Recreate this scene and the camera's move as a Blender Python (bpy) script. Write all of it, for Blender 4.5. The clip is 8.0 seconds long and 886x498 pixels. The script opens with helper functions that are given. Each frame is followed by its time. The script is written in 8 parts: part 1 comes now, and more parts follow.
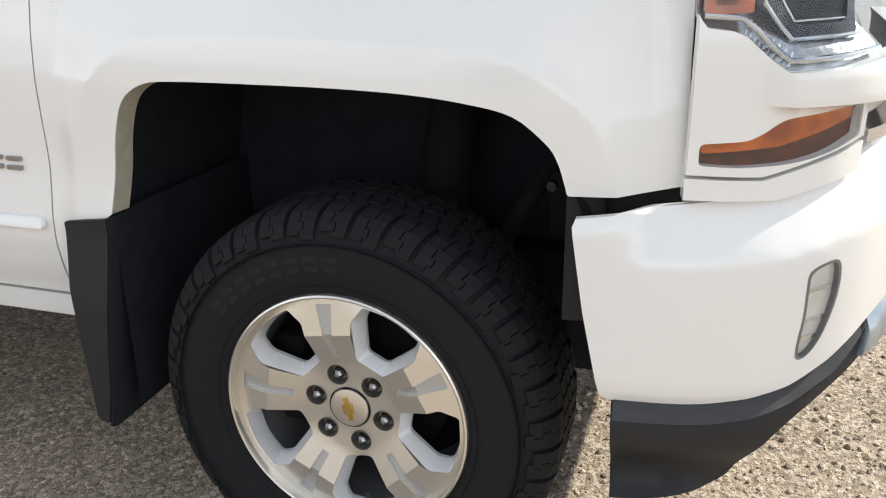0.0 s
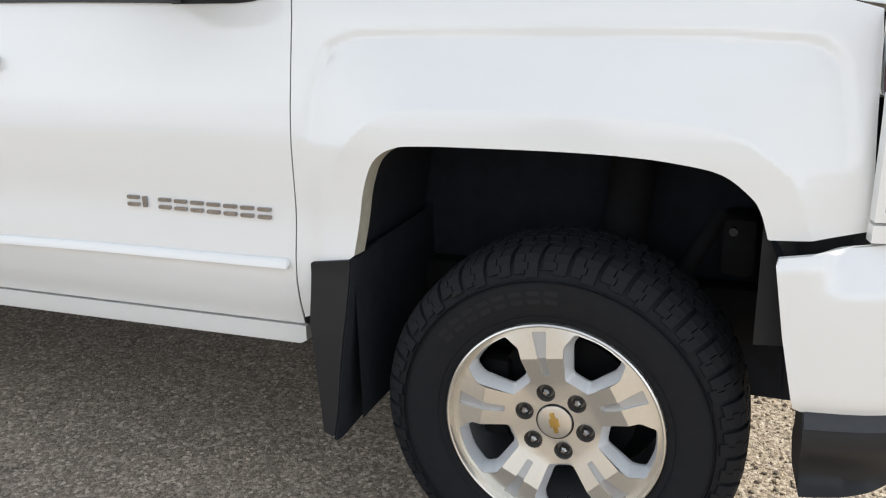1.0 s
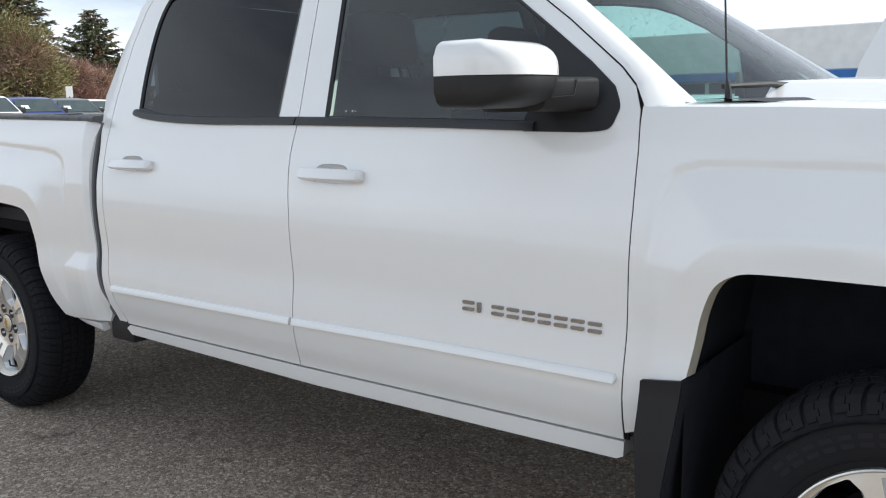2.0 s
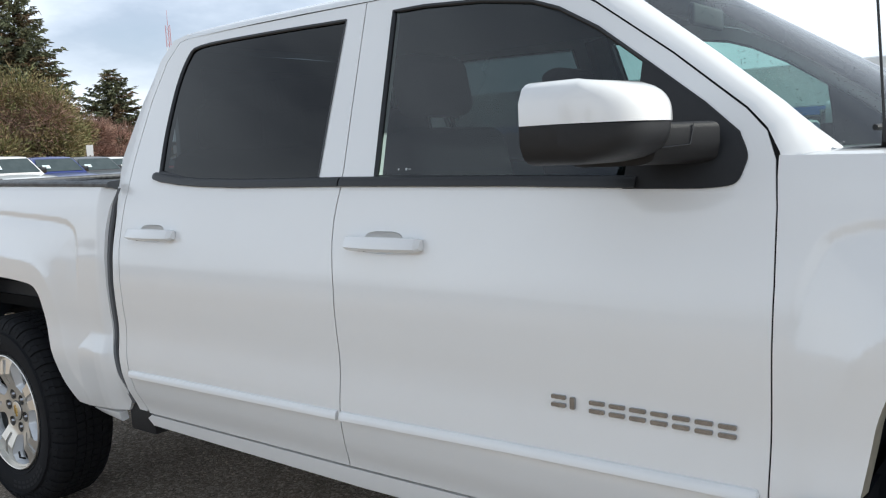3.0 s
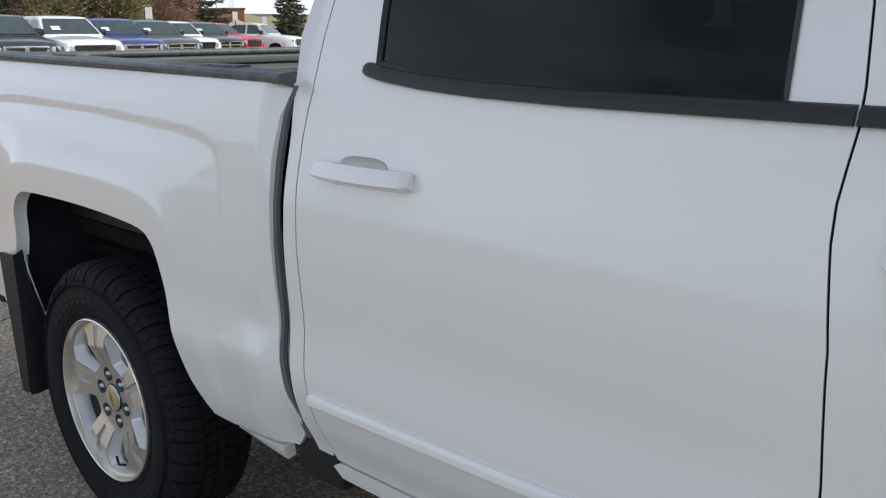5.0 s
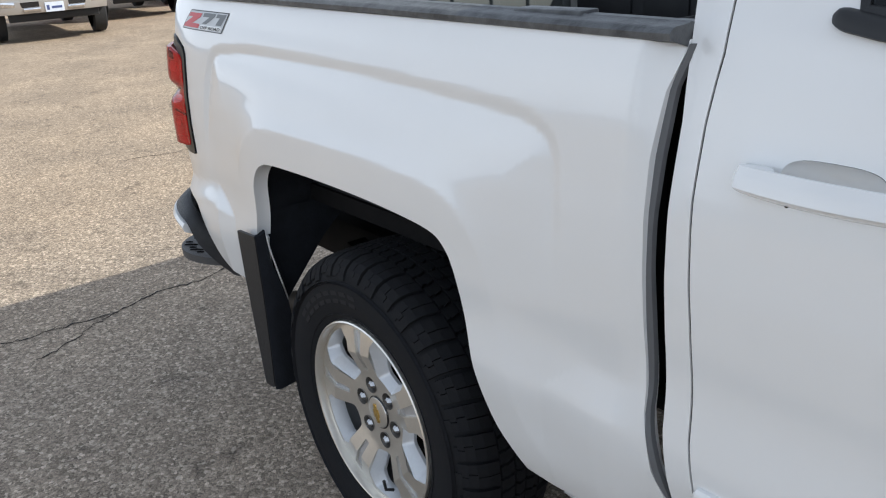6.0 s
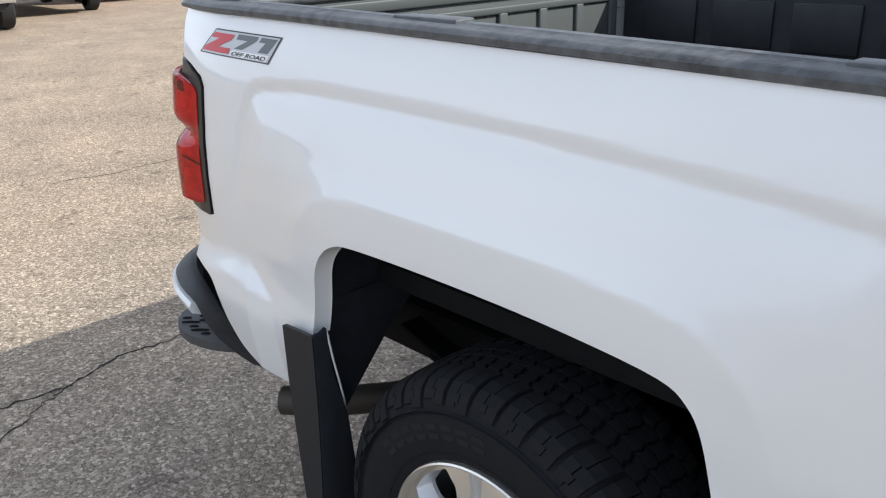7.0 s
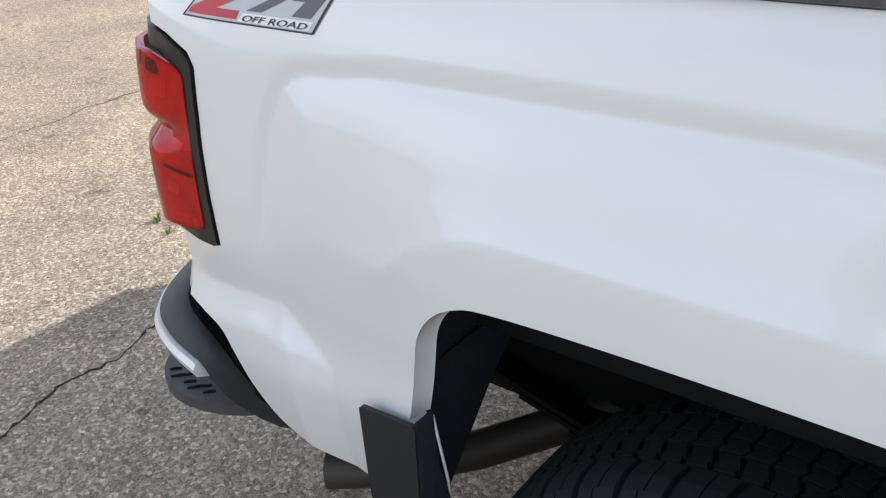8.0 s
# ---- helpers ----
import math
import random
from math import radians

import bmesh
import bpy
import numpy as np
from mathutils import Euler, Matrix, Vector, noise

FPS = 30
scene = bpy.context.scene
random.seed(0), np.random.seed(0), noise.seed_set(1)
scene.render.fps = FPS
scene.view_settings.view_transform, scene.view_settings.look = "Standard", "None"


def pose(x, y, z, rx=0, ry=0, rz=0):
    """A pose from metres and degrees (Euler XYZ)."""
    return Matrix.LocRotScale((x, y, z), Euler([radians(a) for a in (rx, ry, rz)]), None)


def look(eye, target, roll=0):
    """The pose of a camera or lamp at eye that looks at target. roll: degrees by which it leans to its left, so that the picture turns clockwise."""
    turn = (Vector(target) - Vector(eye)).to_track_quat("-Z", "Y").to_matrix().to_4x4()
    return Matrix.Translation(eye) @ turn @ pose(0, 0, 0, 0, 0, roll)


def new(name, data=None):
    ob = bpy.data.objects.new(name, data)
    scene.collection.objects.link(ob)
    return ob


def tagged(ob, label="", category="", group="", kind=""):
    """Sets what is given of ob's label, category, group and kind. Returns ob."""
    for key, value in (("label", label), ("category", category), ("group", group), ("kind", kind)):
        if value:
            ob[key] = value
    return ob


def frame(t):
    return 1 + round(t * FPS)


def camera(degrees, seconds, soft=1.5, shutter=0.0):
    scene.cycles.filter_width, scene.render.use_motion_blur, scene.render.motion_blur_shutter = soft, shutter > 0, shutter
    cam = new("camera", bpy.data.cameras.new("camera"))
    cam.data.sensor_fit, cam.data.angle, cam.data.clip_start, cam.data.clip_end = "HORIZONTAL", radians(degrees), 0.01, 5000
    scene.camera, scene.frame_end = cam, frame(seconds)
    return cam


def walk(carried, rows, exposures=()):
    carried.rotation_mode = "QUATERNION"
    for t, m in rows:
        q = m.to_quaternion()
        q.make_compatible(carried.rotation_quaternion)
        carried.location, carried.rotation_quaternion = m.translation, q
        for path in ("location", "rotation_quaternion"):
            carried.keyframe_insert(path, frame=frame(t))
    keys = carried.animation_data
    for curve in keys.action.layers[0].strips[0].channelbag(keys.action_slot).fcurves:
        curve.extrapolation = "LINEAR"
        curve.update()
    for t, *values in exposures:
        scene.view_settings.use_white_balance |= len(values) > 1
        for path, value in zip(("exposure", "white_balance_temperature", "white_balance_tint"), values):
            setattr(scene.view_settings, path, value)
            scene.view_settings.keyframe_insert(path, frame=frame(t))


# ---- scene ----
from mathutils import geometry

cam = camera(55.2, 8.0, soft=1.15)
PATH = [
    (0, (0.616, -1.239, 1.225), (0.007, 0.532, 0.523), -0.7),
    (0.5, (0.517, -1.296, 1.254), (-0.003, 0.508, 0.562), -1.3),
    (1, (0.38, -1.607, 1.312), (-0.314, 0.17, 0.711), -1.5),
    (1.5, (0.282, -1.767, 1.335), (-0.803, -0.137, 0.927), -1.0),
    (1.7, (0.25, -1.793, 1.35), (-0.909, -0.208, 0.974), -0.7),
    (2.8, (-0.001, -1.66, 1.348), (-1.226, -0.1, 1.091), -1.1),
    (3, (-0.127, -1.561, 1.375), (-1.359, -0.002, 1.146), -2.7),
    (3.5, (-0.41, -1.477, 1.418), (-1.668, 0.065, 1.214), -5.1),
    (4, (-0.781, -1.414, 1.415), (-1.972, 0.159, 1.088), -1.9),
    (4.2, (-0.895, -1.357, 1.397), (-2.058, 0.224, 1.01), -0.7),
    (5.3, (-1.677, -0.969, 1.427), (-3.031, 0.386, 0.85), -0.5),
    (5.5, (-1.816, -0.954, 1.447), (-3.212, 0.324, 0.801), -1.3),
    (6, (-2.13, -0.899, 1.468), (-3.629, 0.218, 0.757), -3.8),
    (6.5, (-2.486, -0.869, 1.477), (-3.996, 0.235, 0.768), -2.9),
    (7, (-2.825, -0.863, 1.48), (-4.195, 0.41, 0.771), -1.6),
    (7.5, (-3.134, -0.778, 1.448), (-4.372, 0.568, 0.638), -1.4),
    (8, (-3.45, -0.717, 1.473), (-4.591, 0.657, 0.573), -3.9),
]
# the camera's own brightening and warming: seconds, stops, kelvin, tint
LIGHT = [(0, 0.82, 6600, 8), (0.5, 0.90, 6580, 8), (1, 0.89, 6400, 7), (1.5, 0.62, 6200, 7), (3, 0.34, 6060, 6), (3.5, 0.13, 6050, 6), (4, 0.13, 6030, 6), (5.5, 0.20, 5920, 7),
         (6, 0.43, 5960, 7), (6.5, 0.62, 5930, 8), (7, 0.57, 5890, 8), (7.5, 0.58, 5910, 8), (8, 0.65, 5930, 7)]
walk(cam, [(t, look(eye, target, roll)) for t, eye, target, roll in PATH], LIGHT)

# ---- light ----
SUN_DIR = Vector((1.4, 1.1, 1.34)).normalized()
world = bpy.data.worlds.new("world")
scene.world = world
world.use_nodes = True
wn, wl = world.node_tree.nodes, world.node_tree.links
wn.clear()
w_out = wn.new("ShaderNodeOutputWorld")
w_bg = wn.new("ShaderNodeBackground")
w_sky = wn.new("ShaderNodeTexSky")
w_sky.sky_type = "NISHITA"
w_sky.sun_disc = False
w_sky.sun_elevation = math.asin(SUN_DIR.z)
w_sky.sun_rotation = math.atan2(SUN_DIR.x, SUN_DIR.y)
w_sky.air_density, w_sky.dust_density = 1.0, 1.5
w_co = wn.new("ShaderNodeTexCoord")
w_map = wn.new("ShaderNodeMapping")
w_map.inputs["Scale"].default_value = (1.0, 1.0, 2.6)
w_noise = wn.new("ShaderNodeTexNoise")
w_noise.inputs["Scale"].default_value = 2.3
w_noise.inputs["Detail"].default_value = 7.0
w_noise.inputs["Roughness"].default_value = 0.55
w_ramp = wn.new("ShaderNodeValToRGB")
w_ramp.color_ramp.elements[0].position, w_ramp.color_ramp.elements[0].color = 0.34, (5.5, 5.85, 6.75, 1)
w_ramp.color_ramp.elements[1].position, w_ramp.color_ramp.elements[1].color = 0.66, (10.3, 10.7, 11.3, 1)
w_cover = wn.new("ShaderNodeValToRGB")
w_cover.color_ramp.elements[0].position, w_cover.color_ramp.elements[0].color = 0.28, (0.55, 0.55, 0.55, 1)
w_cover.color_ramp.elements[1].position, w_cover.color_ramp.elements[1].color = 0.5, (1, 1, 1, 1)
w_mix = wn.new("ShaderNodeMix")
w_mix.data_type = "RGBA"
wl.new(w_co.outputs["Generated"], w_map.inputs["Vector"])
wl.new(w_map.outputs["Vector"], w_noise.inputs["Vector"])
wl.new(w_noise.outputs["Fac"], w_ramp.inputs["Fac"])
wl.new(w_noise.outputs["Fac"], w_cover.inputs["Fac"])
wl.new(w_cover.outputs["Color"], w_mix.inputs[0])
wl.new(w_sky.outputs["Color"], w_mix.inputs[6])
wl.new(w_ramp.outputs["Color"], w_mix.inputs[7])
w_up = wn.new("ShaderNodeSeparateXYZ")
wl.new(w_co.outputs["Generated"], w_up.inputs[0])
w_fade = wn.new("ShaderNodeValToRGB")
w_fade.color_ramp.elements[0].position, w_fade.color_ramp.elements[0].color = 0.0, (1.11, 1.09, 1.06, 1)
w_fade.color_ramp.elements[1].position, w_fade.color_ramp.elements[1].color = 0.75, (0.50, 0.52, 0.55, 1)
w_high = w_fade.color_ramp.elements.new(0.22)
w_high.color = (0.99, 1.0, 1.01, 1)
wl.new(w_up.outputs[2], w_fade.inputs["Fac"])
w_mul = wn.new("ShaderNodeMix")
w_mul.data_type, w_mul.blend_type = "RGBA", "MULTIPLY"
w_mul.inputs[0].default_value = 1.0
wl.new(w_mix.outputs[2], w_mul.inputs[6])
wl.new(w_fade.outputs["Color"], w_mul.inputs[7])
wl.new(w_mul.outputs[2], w_bg.inputs["Color"])
w_bg.inputs["Strength"].default_value = 0.10
wl.new(w_bg.outputs["Background"], w_out.inputs["Surface"])

sun = new("sun", bpy.data.lights.new("sun", "SUN"))
sun.data.energy, sun.data.angle, sun.data.color = 3.6, radians(0.6), (1.0, 0.93, 0.82)
sun.matrix_world = look(SUN_DIR * 30, (0, 0, 0))


# ---- materials ----
def material(name, color, rough=0.5, metal=0.0, coat=0.0, vary=0.0, scale=30.0, bump=0.0, bump_scale=200.0, spec=0.5, big=0.0, big_scale=1.5, tint=None, rnd=0.0):
    """A painted, plastic or stony surface: base colour, two scales of mottling and fine relief."""
    m = bpy.data.materials.new(name)
    m.use_nodes = True
    n, l = m.node_tree.nodes, m.node_tree.links
    p = n["Principled BSDF"]
    p.inputs["Base Color"].default_value = (*color, 1)
    p.inputs["Roughness"].default_value = rough
    p.inputs["Metallic"].default_value = metal
    p.inputs["Coat Weight"].default_value = coat
    p.inputs["Coat Roughness"].default_value = 0.08
    p.inputs["Coat IOR"].default_value = 1.6
    p.inputs["Specular IOR Level"].default_value = spec
    co = n.new("ShaderNodeTexCoord")
    if vary or big or rnd:
        last = None
        dark = tint or tuple(c * 0.5 for c in color)
        for amount, size, detail in ((vary, scale, 4), (big, big_scale, 5)):
            if not amount:
                continue
            t = n.new("ShaderNodeTexNoise")
            t.inputs["Scale"].default_value, t.inputs["Detail"].default_value = size, detail
            l.new(co.outputs["Object"], t.inputs["Vector"])
            r = n.new("ShaderNodeMapRange")
            r.inputs["From Min"].default_value, r.inputs["From Max"].default_value = 0.35, 0.65
            r.inputs["To Max"].default_value = amount
            l.new(t.outputs["Fac"], r.inputs["Value"])
            x = n.new("ShaderNodeMix")
            x.data_type = "RGBA"
            l.new(r.outputs["Result"], x.inputs[0])
            x.inputs[6].default_value = (*color, 1)
            if last:
                l.new(last, x.inputs[6])
            x.inputs[7].default_value = (*dark, 1)
            last = x.outputs[2]
        if rnd:
            g = n.new("ShaderNodeNewGeometry")
            h = n.new("ShaderNodeHueSaturation")
            r = n.new("ShaderNodeMapRange")
            r.inputs["To Min"].default_value, r.inputs["To Max"].default_value = 1 - rnd, 1 + rnd
            l.new(g.outputs["Random Per Island"], r.inputs["Value"])
            l.new(r.outputs["Result"], h.inputs["Value"])
            h.inputs["Color"].default_value = (*color, 1)
            if last:
                l.new(last, h.inputs["Color"])
            last = h.outputs["Color"]
        l.new(last, p.inputs["Base Color"])
    if bump:
        t = n.new("ShaderNodeTexNoise")
        t.inputs["Scale"].default_value, t.inputs["Detail"].default_value = bump_scale, 3
        l.new(co.outputs["Object"], t.inputs["Vector"])
        b = n.new("ShaderNodeBump")
        b.inputs["Strength"].default_value, b.inputs["Distance"].default_value = bump, 0.002
        l.new(t.outputs["Fac"], b.inputs["Height"])
        l.new(b.outputs["Normal"], p.inputs["Normal"])
    return m


def glass(name, color, gloss_rough=0.0, ior=1.5, gloss=None):
    """A thin pane: tinted see-through with mirror reflection by Fresnel."""
    m = bpy.data.materials.new(name)
    m.use_nodes = True
    n, l = m.node_tree.nodes, m.node_tree.links
    n.clear()
    out = n.new("ShaderNodeOutputMaterial")
    a, b, mix, f = n.new("ShaderNodeBsdfTransparent"), n.new("ShaderNodeBsdfGlossy"), n.new("ShaderNodeMixShader"), n.new("ShaderNodeFresnel")
    a.inputs["Color"].default_value = (*color, 1)
    b.inputs["Roughness"].default_value = gloss_rough
    f.inputs["IOR"].default_value = ior
    if gloss is None:
        l.new(f.outputs["Fac"], mix.inputs["Fac"])
    else:
        mix.inputs["Fac"].default_value = gloss
    l.new(a.outputs["BSDF"], mix.inputs[1])
    l.new(b.outputs["BSDF"], mix.inputs[2])
    l.new(mix.outputs["Shader"], out.inputs["Surface"])
    return m


PAINT = material("white_paint", (0.82, 0.82, 0.81), 0.30, coat=1.0, vary=0.03, scale=9, big=0.03, big_scale=1.2, tint=(0.62, 0.60, 0.56), bump=0.012, bump_scale=90)
PLASTIC = material("black_plastic", (0.016, 0.0165, 0.018), 0.5, vary=0.5, scale=60, bump=0.35, bump_scale=900, big=0.25, big_scale=6, tint=(0.020, 0.020, 0.022), spec=0.35)
GLOSSBLACK = material("gloss_black", (0.012, 0.012, 0.013), 0.18, coat=0.4, vary=0.2, scale=20)
TRIM = material("window_trim", (0.014, 0.014, 0.015), 0.42, vary=0.3, scale=40)
LINER = material("wheel_liner", (0.020, 0.0225, 0.028), 0.95, vary=0.6, scale=25, bump=0.5, bump_scale=120, tint=(0.014, 0.015, 0.018), spec=0.15)
RUBBER = material("tyre_rubber", (0.0140, 0.0146, 0.0170), 0.8, vary=0.4, scale=35, bump=0.25, bump_scale=300, tint=(0.019, 0.0187, 0.0182), spec=0.15)
RUBBER_MARK = material("tyre_lettering", (0.0175, 0.018, 0.021), 0.62, vary=0.3, scale=50, spec=0.2)
RIM = material("machined_alloy", (0.78, 0.75, 0.69), 0.30, metal=0.86, vary=0.06, scale=140, bump=0.03, bump_scale=700)
RIM_PAINT = material("silver_wheel_paint", (0.76, 0.77, 0.785), 0.30, metal=0.30, vary=0.06, scale=160)
GROOVE = material("groove_silver", (0.50, 0.50, 0.505), 0.34, metal=0.5, vary=0.06, scale=160)
NUT_RECESS = material("nut_recess", (0.20, 0.19, 0.175), 0.4, metal=0.6, vary=0.2, scale=80)
NUT = material("lug_nut_chrome", (0.42, 0.42, 0.43), 0.14, metal=1.0, vary=0.2, scale=60)
BADGE = material("badge_chrome", (0.34, 0.34, 0.35), 0.18, metal=1.0, vary=0.4, scale=60)
CHROME = material("chrome", (0.72, 0.72, 0.73), 0.08, metal=1.0, vary=0.1, scale=20)
STEEL = material("steel", (0.075, 0.068, 0.06), 0.6, metal=0.6, vary=0.5, scale=18, tint=(0.09, 0.07, 0.05))
# chassis colour, and the near-black standing for shade in body gaps
FRAME = material("chassis_and_gap_shade_black", (0.008, 0.008, 0.009), 0.85, vary=0.5, scale=20, tint=(0.013, 0.0127, 0.0125), spec=0.15)
SEAL = material("grey_seal", (0.13, 0.134, 0.14), 0.6, vary=0.4, scale=30, tint=(0.10, 0.10, 0.105))
BARREL = material("dull_barrel", (0.20, 0.205, 0.21), 0.5, metal=0.3, vary=0.4, scale=20)
TAILGREY = material("tailgate_grey", (0.080, 0.086, 0.084), 0.55, vary=0.4, scale=14, tint=(0.08, 0.085, 0.078))
BEDLINER = material("bed_liner", (0.012, 0.0135, 0.017), 0.6, vary=0.4, scale=14, tint=(0.03, 0.03, 0.032), bump=0.3, bump_scale=200)
GOLD = material("gold_badge", (0.55, 0.36, 0.10), 0.25, metal=0.7)
RED_GLASS = glass("red_lens_glass", (0.93, 0.085, 0.090), gloss_rough=0.06, ior=1.4)
LAMP_BOWL = material("red_lamp_bowl", (0.86, 0.34, 0.34), 0.40, metal=0.1, vary=0.6, scale=22, tint=(0.55, 0.10, 0.10), bump=0.5, bump_scale=120)
LENS_SPOT = material("pale_lamp_patch", (0.95, 0.55, 0.55), 0.3, vary=0.2, scale=60)
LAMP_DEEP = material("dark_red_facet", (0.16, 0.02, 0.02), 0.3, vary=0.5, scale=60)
LAMPBLACK = material("lamp_frame_black", (0.010, 0.010, 0.011), 0.32, vary=0.2, scale=30, spec=0.22)
AMBER = material("amber_lens", (0.60, 0.130, 0.012), 0.14, coat=0.6, vary=0.8, scale=34, tint=(0.22, 0.035, 0.008), bump=0.4, bump_scale=150)
DECAL_RED = material("decal_red", (0.55, 0.03, 0.04), 0.35)
DECAL_GREY = material("decal_grey", (0.11, 0.12, 0.13), 0.35)
DECAL_SILVER = material("decal_silver", (0.50, 0.51, 0.52), 0.35, metal=0.3)
DECAL_LINE = material("decal_line", (0.03, 0.03, 0.032), 0.4)
SEAT = material("seat_cloth", (0.010, 0.0105, 0.012), 0.95, vary=0.4, scale=60, bump=0.3, bump_scale=400, spec=0.08)
CABIN = material("cabin_trim", (0.05, 0.05, 0.052), 0.7, vary=0.3, scale=20)
HEADLINER = material("headliner", (0.22, 0.215, 0.20), 0.9, vary=0.1, scale=40)
GLASS_FRONT = glass("front_door_glass", (0.47, 0.61, 0.585), ior=1.75)
GLASS_DARK = glass("privacy_glass", (0.064, 0.080, 0.084), ior=1.48)
LENS = glass("clear_lens", (0.93, 0.95, 0.96), gloss=0.045)
REFLECTOR = material("lamp_reflector", (0.55, 0.57, 0.59), 0.22, metal=0.9, vary=0.6, scale=35, tint=(0.20, 0.21, 0.22), bump=0.6, bump_scale=60)
PADGREY = material("bumper_pad_plastic", (0.032, 0.033, 0.036), 0.5, vary=0.5, scale=60, bump=0.35, bump_scale=900, tint=(0.045, 0.045, 0.048))
STEPGREY = material("step_plastic", (0.055, 0.056, 0.060), 0.55, vary=0.5, scale=40, bump=0.35, bump_scale=500, tint=(0.08, 0.078, 0.075))


# ---- building helpers ----
def part(name, bm, mat, parent=None, label="", smooth=True, angle=35):
    """One mesh object out of a bmesh, under a thing or a part."""
    me = bpy.data.meshes.new(name)
    bm.normal_update()
    bm.to_mesh(me)
    bm.free()
    me.materials.append(mat)
    if smooth:
        me.shade_smooth()
        me.set_sharp_from_angle(angle=radians(angle))
    ob = new(name, me)
    ob.parent = parent
    if label:
        tagged(ob, label)
    return ob


def thing(name, label, category, group="", at=(0, 0, 0), turn=0):
    ob = new(name)
    ob.empty_display_size = 0.3
    ob.matrix_basis = pose(*at, 0, 0, turn)
    return tagged(ob, label, category, group)


def holder(name, parent, m=None):
    """An Empty below a thing, that carries the pieces of one part."""
    ob = new(name)
    ob.empty_display_size = 0.2
    ob.parent = parent
    if m is not None:
        ob.matrix_basis = m
    return ob


def grid(bm, rings, closed=False, caps=False):
    """Quads between rings of points; closed joins each ring's end to its start."""
    vs = [[bm.verts.new(p) for p in ring] for ring in rings]
    for a, b in zip(vs, vs[1:]):
        n = len(a)
        for i in range(n if closed else n - 1):
            j = (i + 1) % n
            bm.faces.new((a[i], a[j], b[j], b[i]))
    if caps:
        bm.faces.new(vs[0][::-1])
        bm.faces.new(vs[-1])
    return vs


def box(bm, lo, hi, bevel=0.0, seg=2, m=None):
    """A block from corner lo to corner hi with rounded edges."""
    c, s = (Vector(lo) + Vector(hi)) / 2, Vector(hi) - Vector(lo)
    mat = Matrix.Translation(c) @ Matrix.Diagonal((*s, 1))
    made = bmesh.ops.create_cube(bm, size=1.0, matrix=m @ mat if m else mat)["verts"]
    if bevel:
        edges = {e for v in made for e in v.link_edges}
        bmesh.ops.bevel(bm, geom=list(edges), offset=bevel, segments=seg, affect="EDGES", profile=0.5)
    return bm


def prism(bm, outline, to, a, b, bevel=0.0):
    """A flat outline (u, v) drawn out from depth a to b; to(u, v, w) gives the place."""
    va = [bm.verts.new(to(u, v, a)) for u, v in outline]
    vb = [bm.verts.new(to(u, v, b)) for u, v in outline]
    n = len(outline)
    f0 = bm.faces.new(va)
    f1 = bm.faces.new(vb[::-1])
    for i in range(n):
        bm.faces.new((va[i], vb[i], vb[(i + 1) % n], va[(i + 1) % n]))
    if bevel:
        es = set(f0.edges)
        bmesh.ops.bevel(bm, geom=list(es), offset=bevel, segments=2, affect="EDGES", profile=0.5)
    bmesh.ops.recalc_face_normals(bm, faces=bm.faces[:])
    return bm


def tube(bm, path, radius, n=10, caps=True):
    """A round bar along a path; radius: one number or one a point."""
    pts = [Vector(p) for p in path]
    rings = []
    up = Vector((0.13, 0.21, 1)).normalized()
    for i, p in enumerate(pts):
        d = (pts[min(i + 1, len(pts) - 1)] - pts[max(i - 1, 0)]).normalized()
        s = d.cross(up)
        s = s.normalized() if s.length > 1e-3 else d.cross(Vector((1, 0, 0))).normalized()
        t = s.cross(d)
        r = radius[i] if isinstance(radius, (list, tuple)) else radius
        rings.append([p + r * (math.cos(2 * math.pi * k / n) * s + math.sin(2 * math.pi * k / n) * t) for k in range(n)])
    grid(bm, rings, closed=True, caps=caps)
    bmesh.ops.recalc_face_normals(bm, faces=bm.faces[:])
    return bm


def spun(bm, profile, n=48, start=0.0, stop=2 * math.pi):
    """A profile of (radius, depth) turned round the y axis."""
    full = abs(stop - start - 2 * math.pi) < 1e-6
    steps = n if full else n + 1
    rings = []
    for k in range(steps):
        a = start + (stop - start) * k / n
        rings.append([(r * math.cos(a), y, r * math.sin(a)) for r, y in profile])
    if full:
        rings.append(rings[0])
    grid(bm, rings)
    if full:
        bmesh.ops.remove_doubles(bm, verts=bm.verts[:], dist=1e-6)
    bmesh.ops.recalc_face_normals(bm, faces=bm.faces[:])
    return bm


def step(a, b, x):
    t = np.clip((x - a) / (b - a), 0, 1)
    return t * t * (3 - 2 * t)


def curve_through(points, n=8, closed=False):
    """Catmull-Rom points through the given ones."""
    p = [np.array(q, float) for q in points]
    out = []
    m = len(p)
    for i in range(m if closed else m - 1):
        a, b, c, d = (p[(i - 1) % m], p[i], p[(i + 1) % m], p[(i + 2) % m]) if closed else (p[max(i - 1, 0)], p[i], p[i + 1], p[min(i + 2, m - 1)])
        for k in range(n):
            t = k / n
            out.append(tuple(0.5 * (2 * b + (c - a) * t + (2 * a - 5 * b + 4 * c - d) * t * t + (3 * b - a - 3 * c + d) * t ** 3)))
    if not closed:
        out.append(tuple(p[-1]))
    return out


